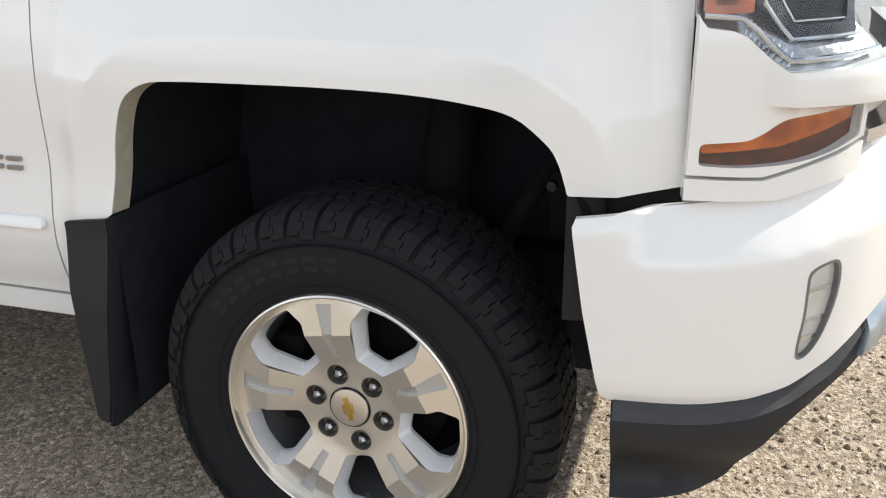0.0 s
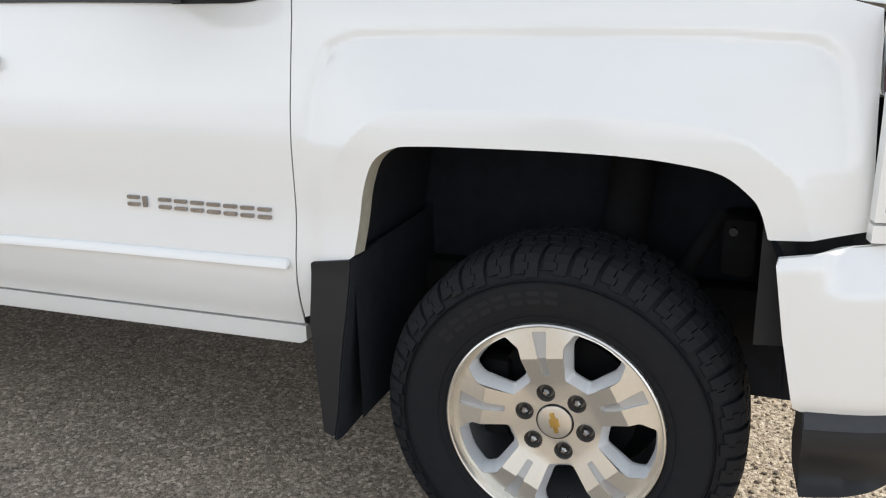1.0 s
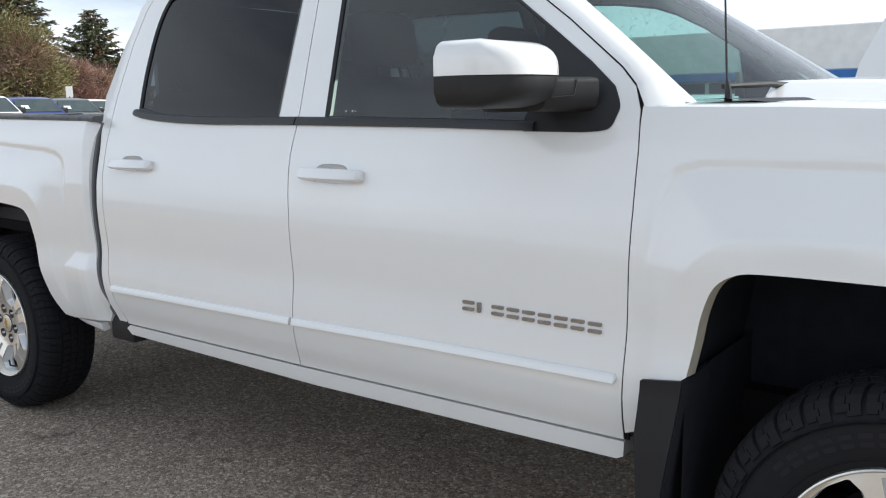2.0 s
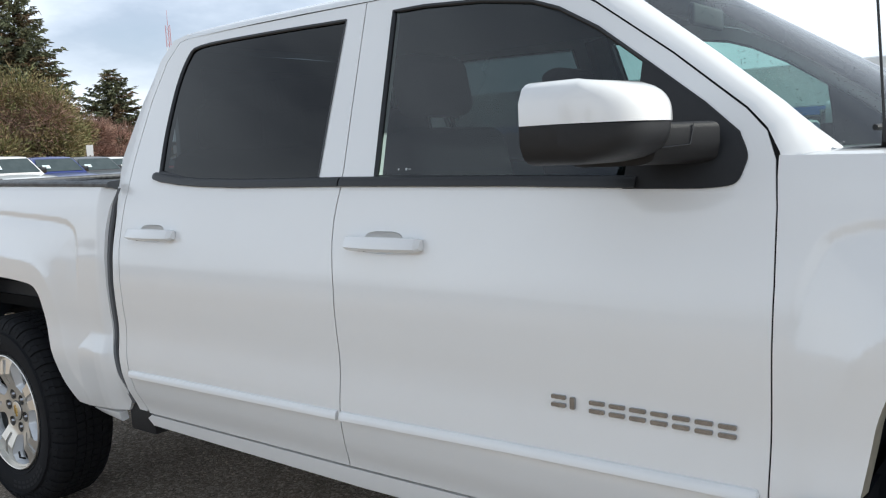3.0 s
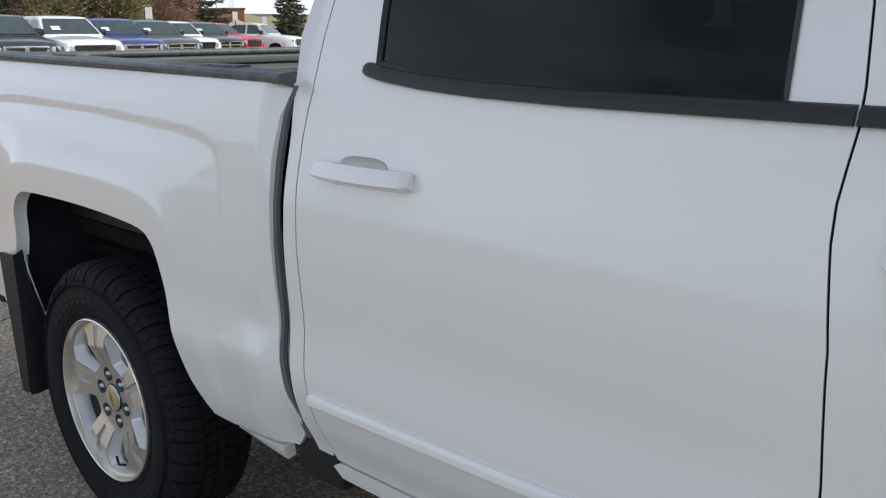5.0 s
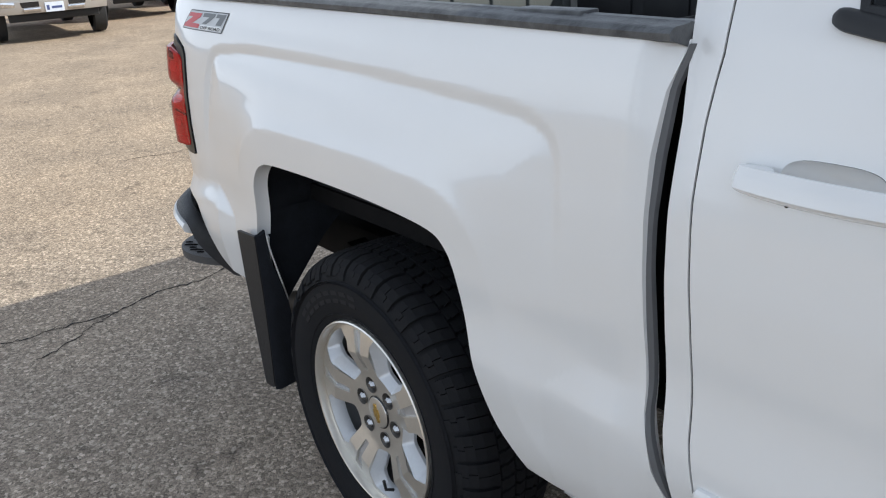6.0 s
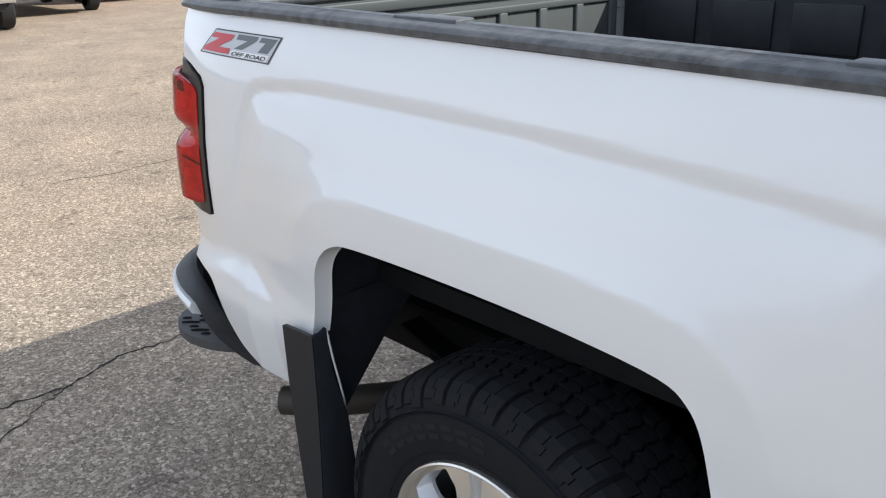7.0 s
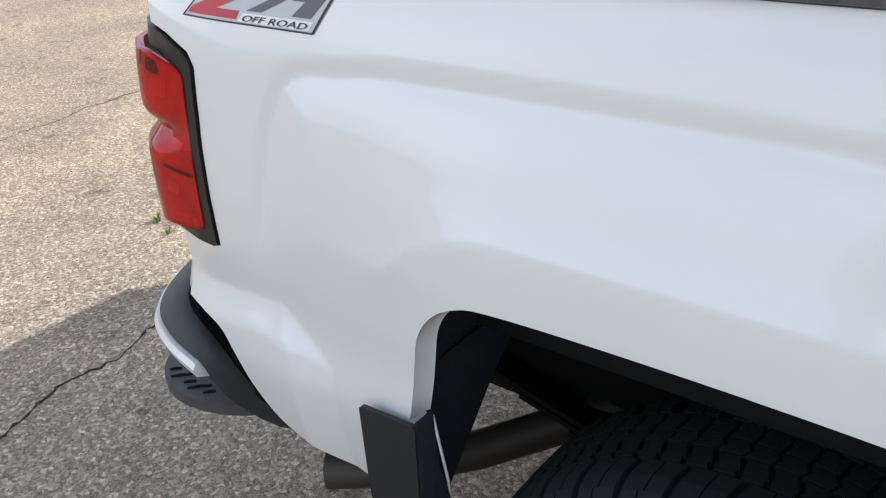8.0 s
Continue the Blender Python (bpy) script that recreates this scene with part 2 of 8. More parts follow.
def rounded(points, radius, n=5):
    """A closed outline with its corners rounded; radius: one number or one a corner."""
    out = []
    m = len(points)
    for i in range(m):
        a, b, c = (Vector(points[(i + k) % m]) for k in (-1, 0, 1))
        r = radius[i] if isinstance(radius, (list, tuple)) else radius
        da, dc = (a - b), (c - b)
        r = min(r, da.length * 0.49, dc.length * 0.49)
        if r < 1e-4:
            out.append(tuple(b))
            continue
        s, e = b + da.normalized() * r, b + dc.normalized() * r
        for k in range(n + 1):
            t = k / n
            out.append(tuple((1 - t) ** 2 * s + 2 * t * (1 - t) * b + t * t * e))
    return out


def resampled(points, gap, closed=True):
    out = []
    m = len(points)
    for i in range(m if closed else m - 1):
        a, b = Vector(points[i]), Vector(points[(i + 1) % m])
        k = max(1, round((b - a).length / gap))
        if (b - a).length < 1e-5:
            continue
        out += [tuple(a.lerp(b, j / k)) for j in range(k)]
    if not closed:
        out.append(tuple(points[-1]))
    return out


def inside(poly, x, z):
    """Whether the points x, z (arrays) lie in the outline."""
    px, pz = np.array(poly).T
    qx, qz = np.roll(px, -1), np.roll(pz, -1)
    x, z = np.asarray(x)[..., None], np.asarray(z)[..., None]
    hit = ((pz > z) != (qz > z)) & (x < (qx - px) * (z - pz) / np.where(qz == pz, 1e-12, qz - pz) + px)
    return hit.sum(-1) % 2 == 1


def away(poly, x, z, closed=True):
    """The distance from the points to the outline."""
    p = np.array(poly)
    a, b = (p, np.roll(p, -1, 0)) if closed else (p[:-1], p[1:])
    d = b - a
    q = np.stack(np.broadcast_arrays(x, z), -1)[..., None, :] - a
    t = np.clip((q * d).sum(-1) / np.maximum((d * d).sum(-1), 1e-12), 0, 1)
    return np.linalg.norm(q - t[..., None] * d, axis=-1).min(-1)


# ---- the shape of the pickup's flank ----
MID = 0.955          # the truck's centre plane
WB = -3.645          # the rear axle, behind the front one at x = 0
BELT = ((0.40, 0.060), (0.48, 0.036), (0.545, 0.026), (0.60, 0.006), (0.66, -0.006), (0.71, -0.006), (0.76, 0.002), (0.80, 0.0085), (0.84, 0.0105), (0.90, 0.0085),
        (0.98, 0.009), (1.06, 0.018), (1.12, 0.030), (1.18, 0.045), (1.25, 0.063), (1.307, 0.082), (1.34, 0.096), (1.50, 0.163), (1.78, 0.283), (1.86, 0.318))
ARCH_F = curve_through([(-0.520, 0.440), (-0.490, 0.560), (-0.462, 0.660), (-0.447, 0.743), (-0.434, 0.820), (-0.421, 0.889), (-0.395, 0.952), (-0.349, 0.984), (-0.285, 0.992), (-0.140, 0.994), (0.015, 0.994), (0.140, 0.990), (0.232, 0.981), (0.308, 0.965),
                        (0.360, 0.927), (0.379, 0.900), (0.392, 0.862), (0.399, 0.840), (0.44, 0.74)], 4)
ARCH_R = curve_through([(-4.150, 0.440), (-4.125, 0.580), (-4.104, 0.690), (-4.092, 0.760), (-4.080, 0.835), (-4.066, 0.890), (-4.038, 0.928), (-4.000, 0.951), (-3.950, 0.961), (-3.800, 0.966), (-3.600, 0.966), (-3.440, 0.960), (-3.325, 0.949),
                        (-3.284, 0.928), (-3.260, 0.886), (-3.240, 0.800), (-3.208, 0.680), (-3.176, 0.590), (-3.13, 0.53)], 4)
# the pressed panels above the wheels
PRESS_F = [(-0.63, 0.60), (-0.575, 1.09)] + curve_through([(-0.562, 1.13), (-0.530, 1.192), (-0.470, 1.219), (-0.40, 1.225), (-0.216, 1.226), (0.01, 1.225), (0.31, 1.219), (0.44, 1.209), (0.488, 1.185), (0.510, 1.14), (0.535, 0.98), (0.545, 0.80)], 5) + [(0.545, 0.5)]
PRESS_R = [(-4.50, 0.60), (-4.40, 0.96)] + curve_through([(-4.380, 1.05), (-4.352, 1.14), (-4.305, 1.203), (-4.20, 1.220), (-4.03, 1.227), (-3.63, 1.223), (-3.354, 1.212), (-3.14, 1.199), (-3.062, 1.179), (-3.026, 1.145), (-3.016, 1.08), (-3.01, 0.95)], 5) + [(-3.01, 0.6)]


def profile(slopes, lo, hi, round_=0.012, n=900):
    """A height over a distance out of (distance, slope) corners, with rounded bends."""
    d = np.linspace(lo, hi, n)
    s = np.interp(d, *np.array(slopes).T)
    k = max(3, int(round_ / (d[1] - d[0])))
    w = np.hanning(k + 2)[1:-1]
    s = np.convolve(np.pad(s, k, mode="edge"), w / w.sum(), mode="same")[k:-k]
    h = np.r_[0, np.cumsum((s[1:] + s[:-1]) / 2)] * (d[1] - d[0])
    return d, h


# out from the arch: a band that stands upright, a crease, then the flare falling back
FLARE_D, FLARE_H = profile([(-0.1, 0.03), (0.084, 0.03), (0.0855, 0.36), (0.12, 0.20), (0.18, 0.10), (0.28, 0.03), (0.40, 0.0), (0.6, 0.0)], -0.1, 0.6, 0.008)
FLARE_H = FLARE_H - FLARE_H[-1]
SOFT_H = FLARE_H[np.argmin(abs(FLARE_D))] * step(0.34, -0.06, FLARE_D)
# in from the press line: a narrow band that turns under, then out again
PRESS_D, PRESS_H = profile([(-0.1, 0.0), (-0.002, 0.0), (0.0, 0.30), (0.020, 0.30), (0.023, -0.24), (0.06, -0.15), (0.13, -0.03), (0.2, 0.0), (0.6, 0.0)], -0.1, 0.6, 0.007)

def smoothed(table, wide, n=1600):
    """A table of (at, value) made into a smooth curve: corners rounded over the given width."""
    at, val = np.array(table).T
    g = np.linspace(at[0], at[-1], n)
    v = np.interp(g, at, val)
    k = int(wide / (g[1] - g[0]))
    w = np.hanning(k + 2)[1:-1]
    slope = np.gradient(v, g)
    low, high = v[0] - slope[0] * (g[1] - g[0]) * np.arange(k, 0, -1), v[-1] + slope[-1] * (g[1] - g[0]) * np.arange(1, k + 1)
    return g, np.convolve(np.r_[low, v, high], w / w.sum(), mode="same")[k:-k]


BELT_C = smoothed(BELT, 0.060)
# how much further out the bed's sides stand than the doors
BED_C = smoothed([(0.30, -0.004), (0.62, 0.0), (0.76, 0.010), (0.86, 0.019), (0.98, 0.021), (1.10, 0.030), (1.20, 0.044), (1.28, 0.048), (1.50, 0.048)], 0.08)


def flank(x, z):
    """How far the outer skin lies at x, z."""
    x, z = np.broadcast_arrays(np.asarray(x, float), np.asarray(z, float))
    y = np.interp(z, *BELT_C)
    # the bed's sides stand more upright than the doors
    bed = step(-2.83, -2.90, x)
    fender = step(-0.60, -0.52, x)
    y = y + bed * step(0.76, 0.62, z) * (-0.0045 + 0.9 * np.clip(0.70 - z, 0, 1) ** 2 - y)
    y = y - bed * np.interp(z, *BED_C)
    for arch, press, part_of in ((ARCH_F, PRESS_F, fender), (ARCH_R, PRESS_R, bed)):
        near = part_of > 0
        if not near.any():
            continue
        pressed = np.where(inside(press, x, z), 1, -1) * away(press, x, z)
        y = y + part_of * np.interp(pressed, PRESS_D, PRESS_H) * step(0.88, 1.09, z)
        d = np.where(inside(arch, x, z), -1, 1) * away(arch, x, z)
        d = d * (1.18 if arch is ARCH_F else 1.0)
        # the crease runs out towards the ground behind the wheel, and half so before the rear one
        mid_x = 0.0 if arch is ARCH_F else WB
        fade = step(1.02, 0.88, z) * np.where(x < mid_x, 1.0, 0.0 if arch is ARCH_F else 0.6)
        y = y + part_of * ((1 - fade) * np.interp(d, FLARE_D, FLARE_H) + fade * np.interp(d, FLARE_D, SOFT_H))
    # ledges of the lower bed side: before the wheel and at the rear corner
    for up, low, deep in ((np.interp(x, [-3.041, -2.975, -2.84], [0.737, 0.795, 0.793]), np.interp(x, [-3.041, -2.845], [0.732, 0.722]), 0.015 * np.clip((x + 3.055) / 0.12, 0, 1)),
                          (np.interp(x, [-4.66, -4.544, -4.449, -4.365, -4.258], [0.806, 0.808, 0.821, 0.829, 0.759]), np.interp(x, [-4.66, -4.49, -4.415, -4.258], [0.742, 0.762, 0.773, 0.752]), 0.021 * np.clip((-4.255 - x) / 0.085, 0, 1))):
        q = np.clip((up - z) / np.maximum(up - low, 0.01), 0, 1)
        y = y - bed * deep * (0.8 * q + 0.2 * step(0, 1, q))
    # plan taper at both ends
    y = y + np.where(x > 0.42, 0.9 * np.clip(x - 0.42, 0, 1) ** 2.1, 0) * fender
    y = y + np.where(x < -4.40, 0.5 * np.clip(-4.40 - x, 0, 1) ** 2.0, 0)
    return y


def flank_normal(x, z, e=0.004):
    dx = (flank(x + e, z) - flank(x - e, z)) / (2 * e)
    dz = (flank(x, z + e) - flank(x, z - e)) / (2 * e)
    n = np.stack([dx, -np.ones_like(dx), dz], -1)
    return n / np.linalg.norm(n, axis=-1, keepdims=True)


def side_panel(name, outline, mat, parent, label="", holes=(), gap=0.018, deep=0.03, lift=0.0, fold=0.003):
    """A panel of the outer skin within the outline (x, z), with its edges folded in."""
    loops = [resampled(o, min(gap, 0.012)) for o in (outline, *holes)]
    fixed, edges = [], []
    for lp in loops:
        k = len(fixed)
        fixed += lp
        edges += [(k + i, k + (i + 1) % len(lp)) for i in range(len(lp))]
    px, pz = np.array(outline).T
    gx, gz = np.meshgrid(np.arange(px.min(), px.max(), gap), np.arange(pz.min(), pz.max(), gap))
    gx = gx + (np.arange(gz.shape[0]) % 2)[:, None] * gap / 2
    ok = inside(outline, gx, gz) & (away(outline, gx, gz) > gap * 0.6)
    for h in holes:
        ok &= ~inside(h, gx, gz) & (away(h, gx, gz) > gap * 0.6)
    pts = fixed + list(zip(gx[ok].tolist(), gz[ok].tolist()))
    made = geometry.delaunay_2d_cdt([Vector(p) for p in pts], edges, [], 0, 1e-6)
    vs = np.array([tuple(v) for v in made[0]])
    faces = [f for f in made[2]]
    mid = np.array([vs[list(f)].mean(0) for f in faces])
    keep = inside(outline, mid[:, 0], mid[:, 1])
    for h in holes:
        keep &= ~inside(h, mid[:, 0], mid[:, 1])
    ys = flank(vs[:, 0], vs[:, 1]) - lift
    nor = flank_normal(vs[:, 0], vs[:, 1])
    # the very edge rolls in a little
    rim = np.full(len(vs), 9.0)
    for lp in loops:
        rim = np.minimum(rim, away(lp, vs[:, 0], vs[:, 1]))
    ys = ys + np.where(rim < 1e-4, fold * 0.35, 0)
    verts = [(x, y, z) for (x, z), y in zip(vs, ys)]
    normals = [tuple(n) for n in nor]
    polys = []
    for f, k in zip(faces, keep):
        if k:
            a, b, c = (vs[i] for i in f[:3])
            turn = (b[0] - a[0]) * (c[1] - a[1]) - (b[1] - a[1]) * (c[0] - a[0])
            polys.append(tuple(f) if turn > 0 else tuple(f[::-1]))
    front = len(verts)
    count = {}
    for f in polys:
        for i in range(len(f)):
            e = (f[i], f[(i + 1) % len(f)])
            count[e] = count.get(e, 0) + 1
    border = [e for e in count if (e[1], e[0]) not in count]
    back = {}
    for a, b in border:
        for i in (a, b):
            for d in (0, 1):
                if (i, d) not in back:
                    x, z = vs[i]
                    back[(i, d)] = len(verts)
                    verts.append((x, ys[i] + (0.0005 if d == 0 else deep), z))
                    normals.append((0, 0, 0))
        polys.append((b, a, back[(a, 0)], back[(b, 0)]))
        polys.append((back[(b, 0)], back[(a, 0)], back[(a, 1)], back[(b, 1)]))
    me = bpy.data.meshes.new(name)
    me.from_pydata(verts, [], polys)
    me.validate()
    me.materials.append(mat)
    me.shade_smooth()
    me.set_sharp_from_angle(angle=radians(30))
    me.update()
    # true normals of the skin on its outer faces
    loops_n = [tuple(c.vector) for c in me.corner_normals]
    for poly in me.polygons:
        if all(v < front for v in poly.vertices):
            for li in poly.loop_indices:
                loops_n[li] = normals[me.loops[li].vertex_index]
    me.normals_split_custom_set(loops_n)
    ob = new(name, me)
    ob.parent = parent
    if label:
        tagged(ob, label)
    return ob


def skin(x, z, out=0.0):
    """A place on the flank, out metres proud of it."""
    return (x, float(flank(x, z)) - out, z)


def sheet(name, outline, place, mat, parent, label="", holes=(), gap=0.02, deep=0.01, creases=(), angle=40):
    """A formed panel: an outline in its own two measures, laid into space by place(u, v, depth), with folded edges."""
    loops = [resampled(o, min(gap, 0.012)) for o in (outline, *holes)]
    fixed, edges = [], []
    for lp in loops:
        k = len(fixed)
        fixed += lp
        edges += [(k + i, k + (i + 1) % len(lp)) for i in range(len(lp))]
    for line in creases:
        lp = resampled(line, gap, closed=False)
        edges += [(len(fixed) + i, len(fixed) + i + 1) for i in range(len(lp) - 1)]
        fixed += lp
    pu, pv = np.array(outline).T
    gu, gv = np.meshgrid(np.arange(pu.min(), pu.max(), gap), np.arange(pv.min(), pv.max(), gap))
    ok = inside(outline, gu, gv) & (away(outline, gu, gv) > gap * 0.6)
    for h in holes:
        ok &= ~inside(h, gu, gv) & (away(h, gu, gv) > gap * 0.6)
    pts = fixed + list(zip(gu[ok].tolist(), gv[ok].tolist()))
    made = geometry.delaunay_2d_cdt([Vector(p) for p in pts], edges, [], 0, 1e-6)
    vs = [tuple(v) for v in made[0]]
    mid = np.array([np.mean([vs[i] for i in f], 0) for f in made[2]])
    keep = inside(outline, mid[:, 0], mid[:, 1])
    for h in holes:
        keep &= ~inside(h, mid[:, 0], mid[:, 1])
    b = bmesh.new()
    top = [b.verts.new(place(u, v, 0.0)) for u, v in vs]
    for f, k in zip(made[2], keep):
        if k:
            b.faces.new([top[i] for i in f])
    rim = [e for e in b.edges if len(e.link_faces) == 1]
    low = {}
    index = {v: i for i, v in enumerate(top)}
    for e in rim:
        for v in e.verts:
            if v not in low:
                u, w = vs[index[v]]
                low[v] = b.verts.new(place(u, w, deep))
    for e in rim:
        a, c = e.verts
        b.faces.new((a, c, low[c], low[a]))
    loose = [v for v in b.verts if not v.link_faces]
    bmesh.ops.delete(b, geom=loose, context="VERTS")
    bmesh.ops.recalc_face_normals(b, faces=b.faces[:])
    # outward side: the one that depth zero lies on
    face = max(b.faces, key=lambda f: f.calc_area())
    u, w = np.array(outline).mean(0)
    out = Vector(place(u, w, 0.0)) - Vector(place(u, w, 0.01))
    if sum(f.normal.dot(out) * f.calc_area() for f in b.faces) < 0:
        bmesh.ops.reverse_faces(b, faces=b.faces[:])
    return part(name, b, mat, parent, label, angle=angle)


# ---- ground ----
def ground_material():
    m = bpy.data.materials.new("old_asphalt_and_gravel")
    m.use_nodes = True
    n, l = m.node_tree.nodes, m.node_tree.links
    p = n["Principled BSDF"]
    p.inputs["Roughness"].default_value = 0.9
    p.inputs["Specular IOR Level"].default_value = 0.25
    g = n.new("ShaderNodeNewGeometry")
    sep = n.new("ShaderNodeSeparateXYZ")
    l.new(g.outputs["Position"], sep.inputs[0])

    def tex(kind, scale, **more):
        t = n.new(kind)
        t.inputs["Scale"].default_value = scale
        for k, v in more.items():
            t.inputs[k].default_value = v
        l.new(g.outputs["Position"], t.inputs["Vector"])
        return t

    def ramp(src, stops):
        r = n.new("ShaderNodeValToRGB")
        while len(r.color_ramp.elements) < len(stops):
            r.color_ramp.elements.new(0.5)
        for e, (at, c) in zip(r.color_ramp.elements, stops):
            e.position, e.color = at, (*c, 1)
        l.new(src, r.inputs["Fac"])
        return r.outputs["Color"]

    def mix(fac, a, b, mode="MIX"):
        x = n.new("ShaderNodeMix")
        x.data_type, x.blend_type = "RGBA", mode
        if isinstance(fac, float):
            x.inputs[0].default_value = fac
        else:
            l.new(fac, x.inputs[0])
        l.new(a, x.inputs[6])
        l.new(b, x.inputs[7])
        return x.outputs[2]

    # asphalt: small stones of several colours in worn binder
    cells = tex("ShaderNodeTexVoronoi", 95.0)
    fine = tex("ShaderNodeTexVoronoi", 230.0)
    sep_c = n.new("ShaderNodeSeparateColor")
    l.new(cells.outputs["Color"], sep_c.inputs[0])
    sep_f = n.new("ShaderNodeSeparateColor")
    l.new(fine.outputs["Color"], sep_f.inputs[0])
    stones = ramp(sep_c.outputs[0], [(0.0, (0.095, 0.086, 0.077)), (0.35, (0.185, 0.168, 0.15)), (0.7, (0.305, 0.275, 0.245)), (0.92, (0.47, 0.435, 0.395)), (1.0, (0.66, 0.62, 0.58))])
    grit = ramp(sep_f.outputs[0], [(0.0, (0.07, 0.063, 0.057)), (0.6, (0.25, 0.226, 0.20)), (1.0, (0.44, 0.40, 0.35))])
    a = mix(0.42, stones, grit)
    worn = tex("ShaderNodeTexNoise", 1.1, Detail=6.0, Roughness=0.6)
    shade = ramp(worn.outputs["Fac"], [(0.3, (1.17, 1.065, 0.95)), (0.7, (1.57, 1.41, 1.22))])
    a = mix(1.0, a, shade, "MULTIPLY")
    oil = tex("ShaderNodeTexNoise", 5.0, Detail=5.0, Roughness=0.65)
    spots = ramp(oil.outputs["Fac"], [(0.30, (0.55, 0.55, 0.56)), (0.42, (1, 1, 1))])
    a = mix(1.0, a, spots, "MULTIPLY")
    # a slightly lighter, warmer tint fading in behind the truck
    far = n.new("ShaderNodeMapRange")
    far.inputs["From Min"].default_value, far.inputs["From Max"].default_value = -5.2, -7.5
    l.new(sep.outputs[0], far.inputs["Value"])
    a_far = mix(1.0, a, ramp(worn.outputs["Fac"], [(0.2, (1.04, 0.98, 0.90)), (0.8, (1.16, 1.08, 0.98))]), "MULTIPLY")
    a = mix(far.outputs["Result"], a, a_far)
    # gravel: earth and pebbles
    peb = tex("ShaderNodeTexVoronoi", 105.0)
    sep_p = n.new("ShaderNodeSeparateColor")
    l.new(peb.outputs["Color"], sep_p.inputs[0])
    b = ramp(sep_p.outputs[1], [(0.0, (0.17, 0.13, 0.095)), (0.4, (0.38, 0.305, 0.225)), (0.75, (0.58, 0.475, 0.365)), (1.0, (0.75, 0.67, 0.57))])
    b = mix(0.35, b, grit)
    edge = tex("ShaderNodeTexNoise", 2.2, Detail=5.0)
    where = n.new("ShaderNodeMath")
    where.operation = "MULTIPLY_ADD"
    l.new(edge.outputs["Fac"], where.inputs[0])
    where.inputs[1].default_value = 0.9
    l.new(sep.outputs[0], where.inputs[2])
    gravel = n.new("ShaderNodeMapRange")
    gravel.inputs["From Min"].default_value, gravel.inputs["From Max"].default_value = 0.55, 0.75
    l.new(where.outputs[0], gravel.inputs["Value"])
    l.new(mix(gravel.outputs["Result"], a, b), p.inputs["Base Color"])
    hi = n.new("ShaderNodeMath")
    hi.operation = "ADD"
    l.new(cells.outputs["Distance"], hi.inputs[0])
    l.new(fine.outputs["Distance"], hi.inputs[1])
    bump = n.new("ShaderNodeBump")
    bump.invert = True
    bump.inputs["Strength"].default_value, bump.inputs["Distance"].default_value = 0.5, 0.005
    l.new(hi.outputs[0], bump.inputs["Height"])
    l.new(bump.outputs["Normal"], p.inputs["Normal"])
    return m


GROUND = ground_material()
bm = bmesh.new()
xs = [-600, -300, -150, -90, -60, -45, -35, -28, -22, -16, -10, -4, 2, 8, 20, 60, 200, 600]
yv = [-600, -200, -60, -25, -10, 0, 8, 16, 24, 40, 70, 130, 300, 700]
grid(bm, [[(x, y, -0.10 * float(step(-19, -31, x))) for y in yv] for x in xs])
bmesh.ops.recalc_face_normals(bm, faces=bm.faces[:])
if bm.faces[:][0].normal.z < 0:
    bmesh.ops.reverse_faces(bm, faces=bm.faces[:])
ground = tagged(part("ground", bm, GROUND), "old grey-brown asphalt of a car lot, running into gravel", "ground", kind="structure")

CRACK = material("crack", (0.022, 0.020, 0.018), 1.0, vary=0.6, scale=40, tint=(0.05, 0.045, 0.04))


def crack(route, wide, seed):
    """A jagged crack in the asphalt."""
    rng = random.Random(seed)
    pts = resampled(route, 0.022, closed=False)
    rows_ = []
    for i, (x, y) in enumerate(pts):
        x += rng.uniform(-0.013, 0.013) + 0.02 * math.sin(i * 0.31 + seed)
        y += rng.uniform(-0.009, 0.009)
        w = wide * rng.uniform(0.2, 1.25)
        rows_.append([(x - w, y, 0.002), (x, y + w * 0.4, 0.0035), (x + w, y, 0.002)])
    b = bmesh.new()
    grid(b, rows_)
    bmesh.ops.recalc_face_normals(b, faces=b.faces[:])
    if sum(f.normal.z for f in b.faces) < 0:
        bmesh.ops.reverse_faces(b, faces=b.faces[:])
    return tagged(part("pavement_crack", b, CRACK), "dark jagged crack in the asphalt", "crack", kind="structure")


crack([(-5.72, -0.50), (-5.66, -0.25), (-5.69, -0.04), (-5.72, 0.08), (-5.745, 0.20), (-5.76, 0.39), (-5.83, 0.75), (-5.9, 1.3)], 0.006, 1)
crack([(-5.69, -0.04), (-5.55, -0.2), (-5.46, -0.42)], 0.004, 2)
crack([(-8.4, 0.9), (-8.35, 1.4), (-8.5, 2.2), (-8.2, 3.2)], 0.0035, 3)

# ---- the pickup ----
truck = thing("pickup_truck", "clean white crew-cab pickup truck parked on asphalt", "pickup truck")

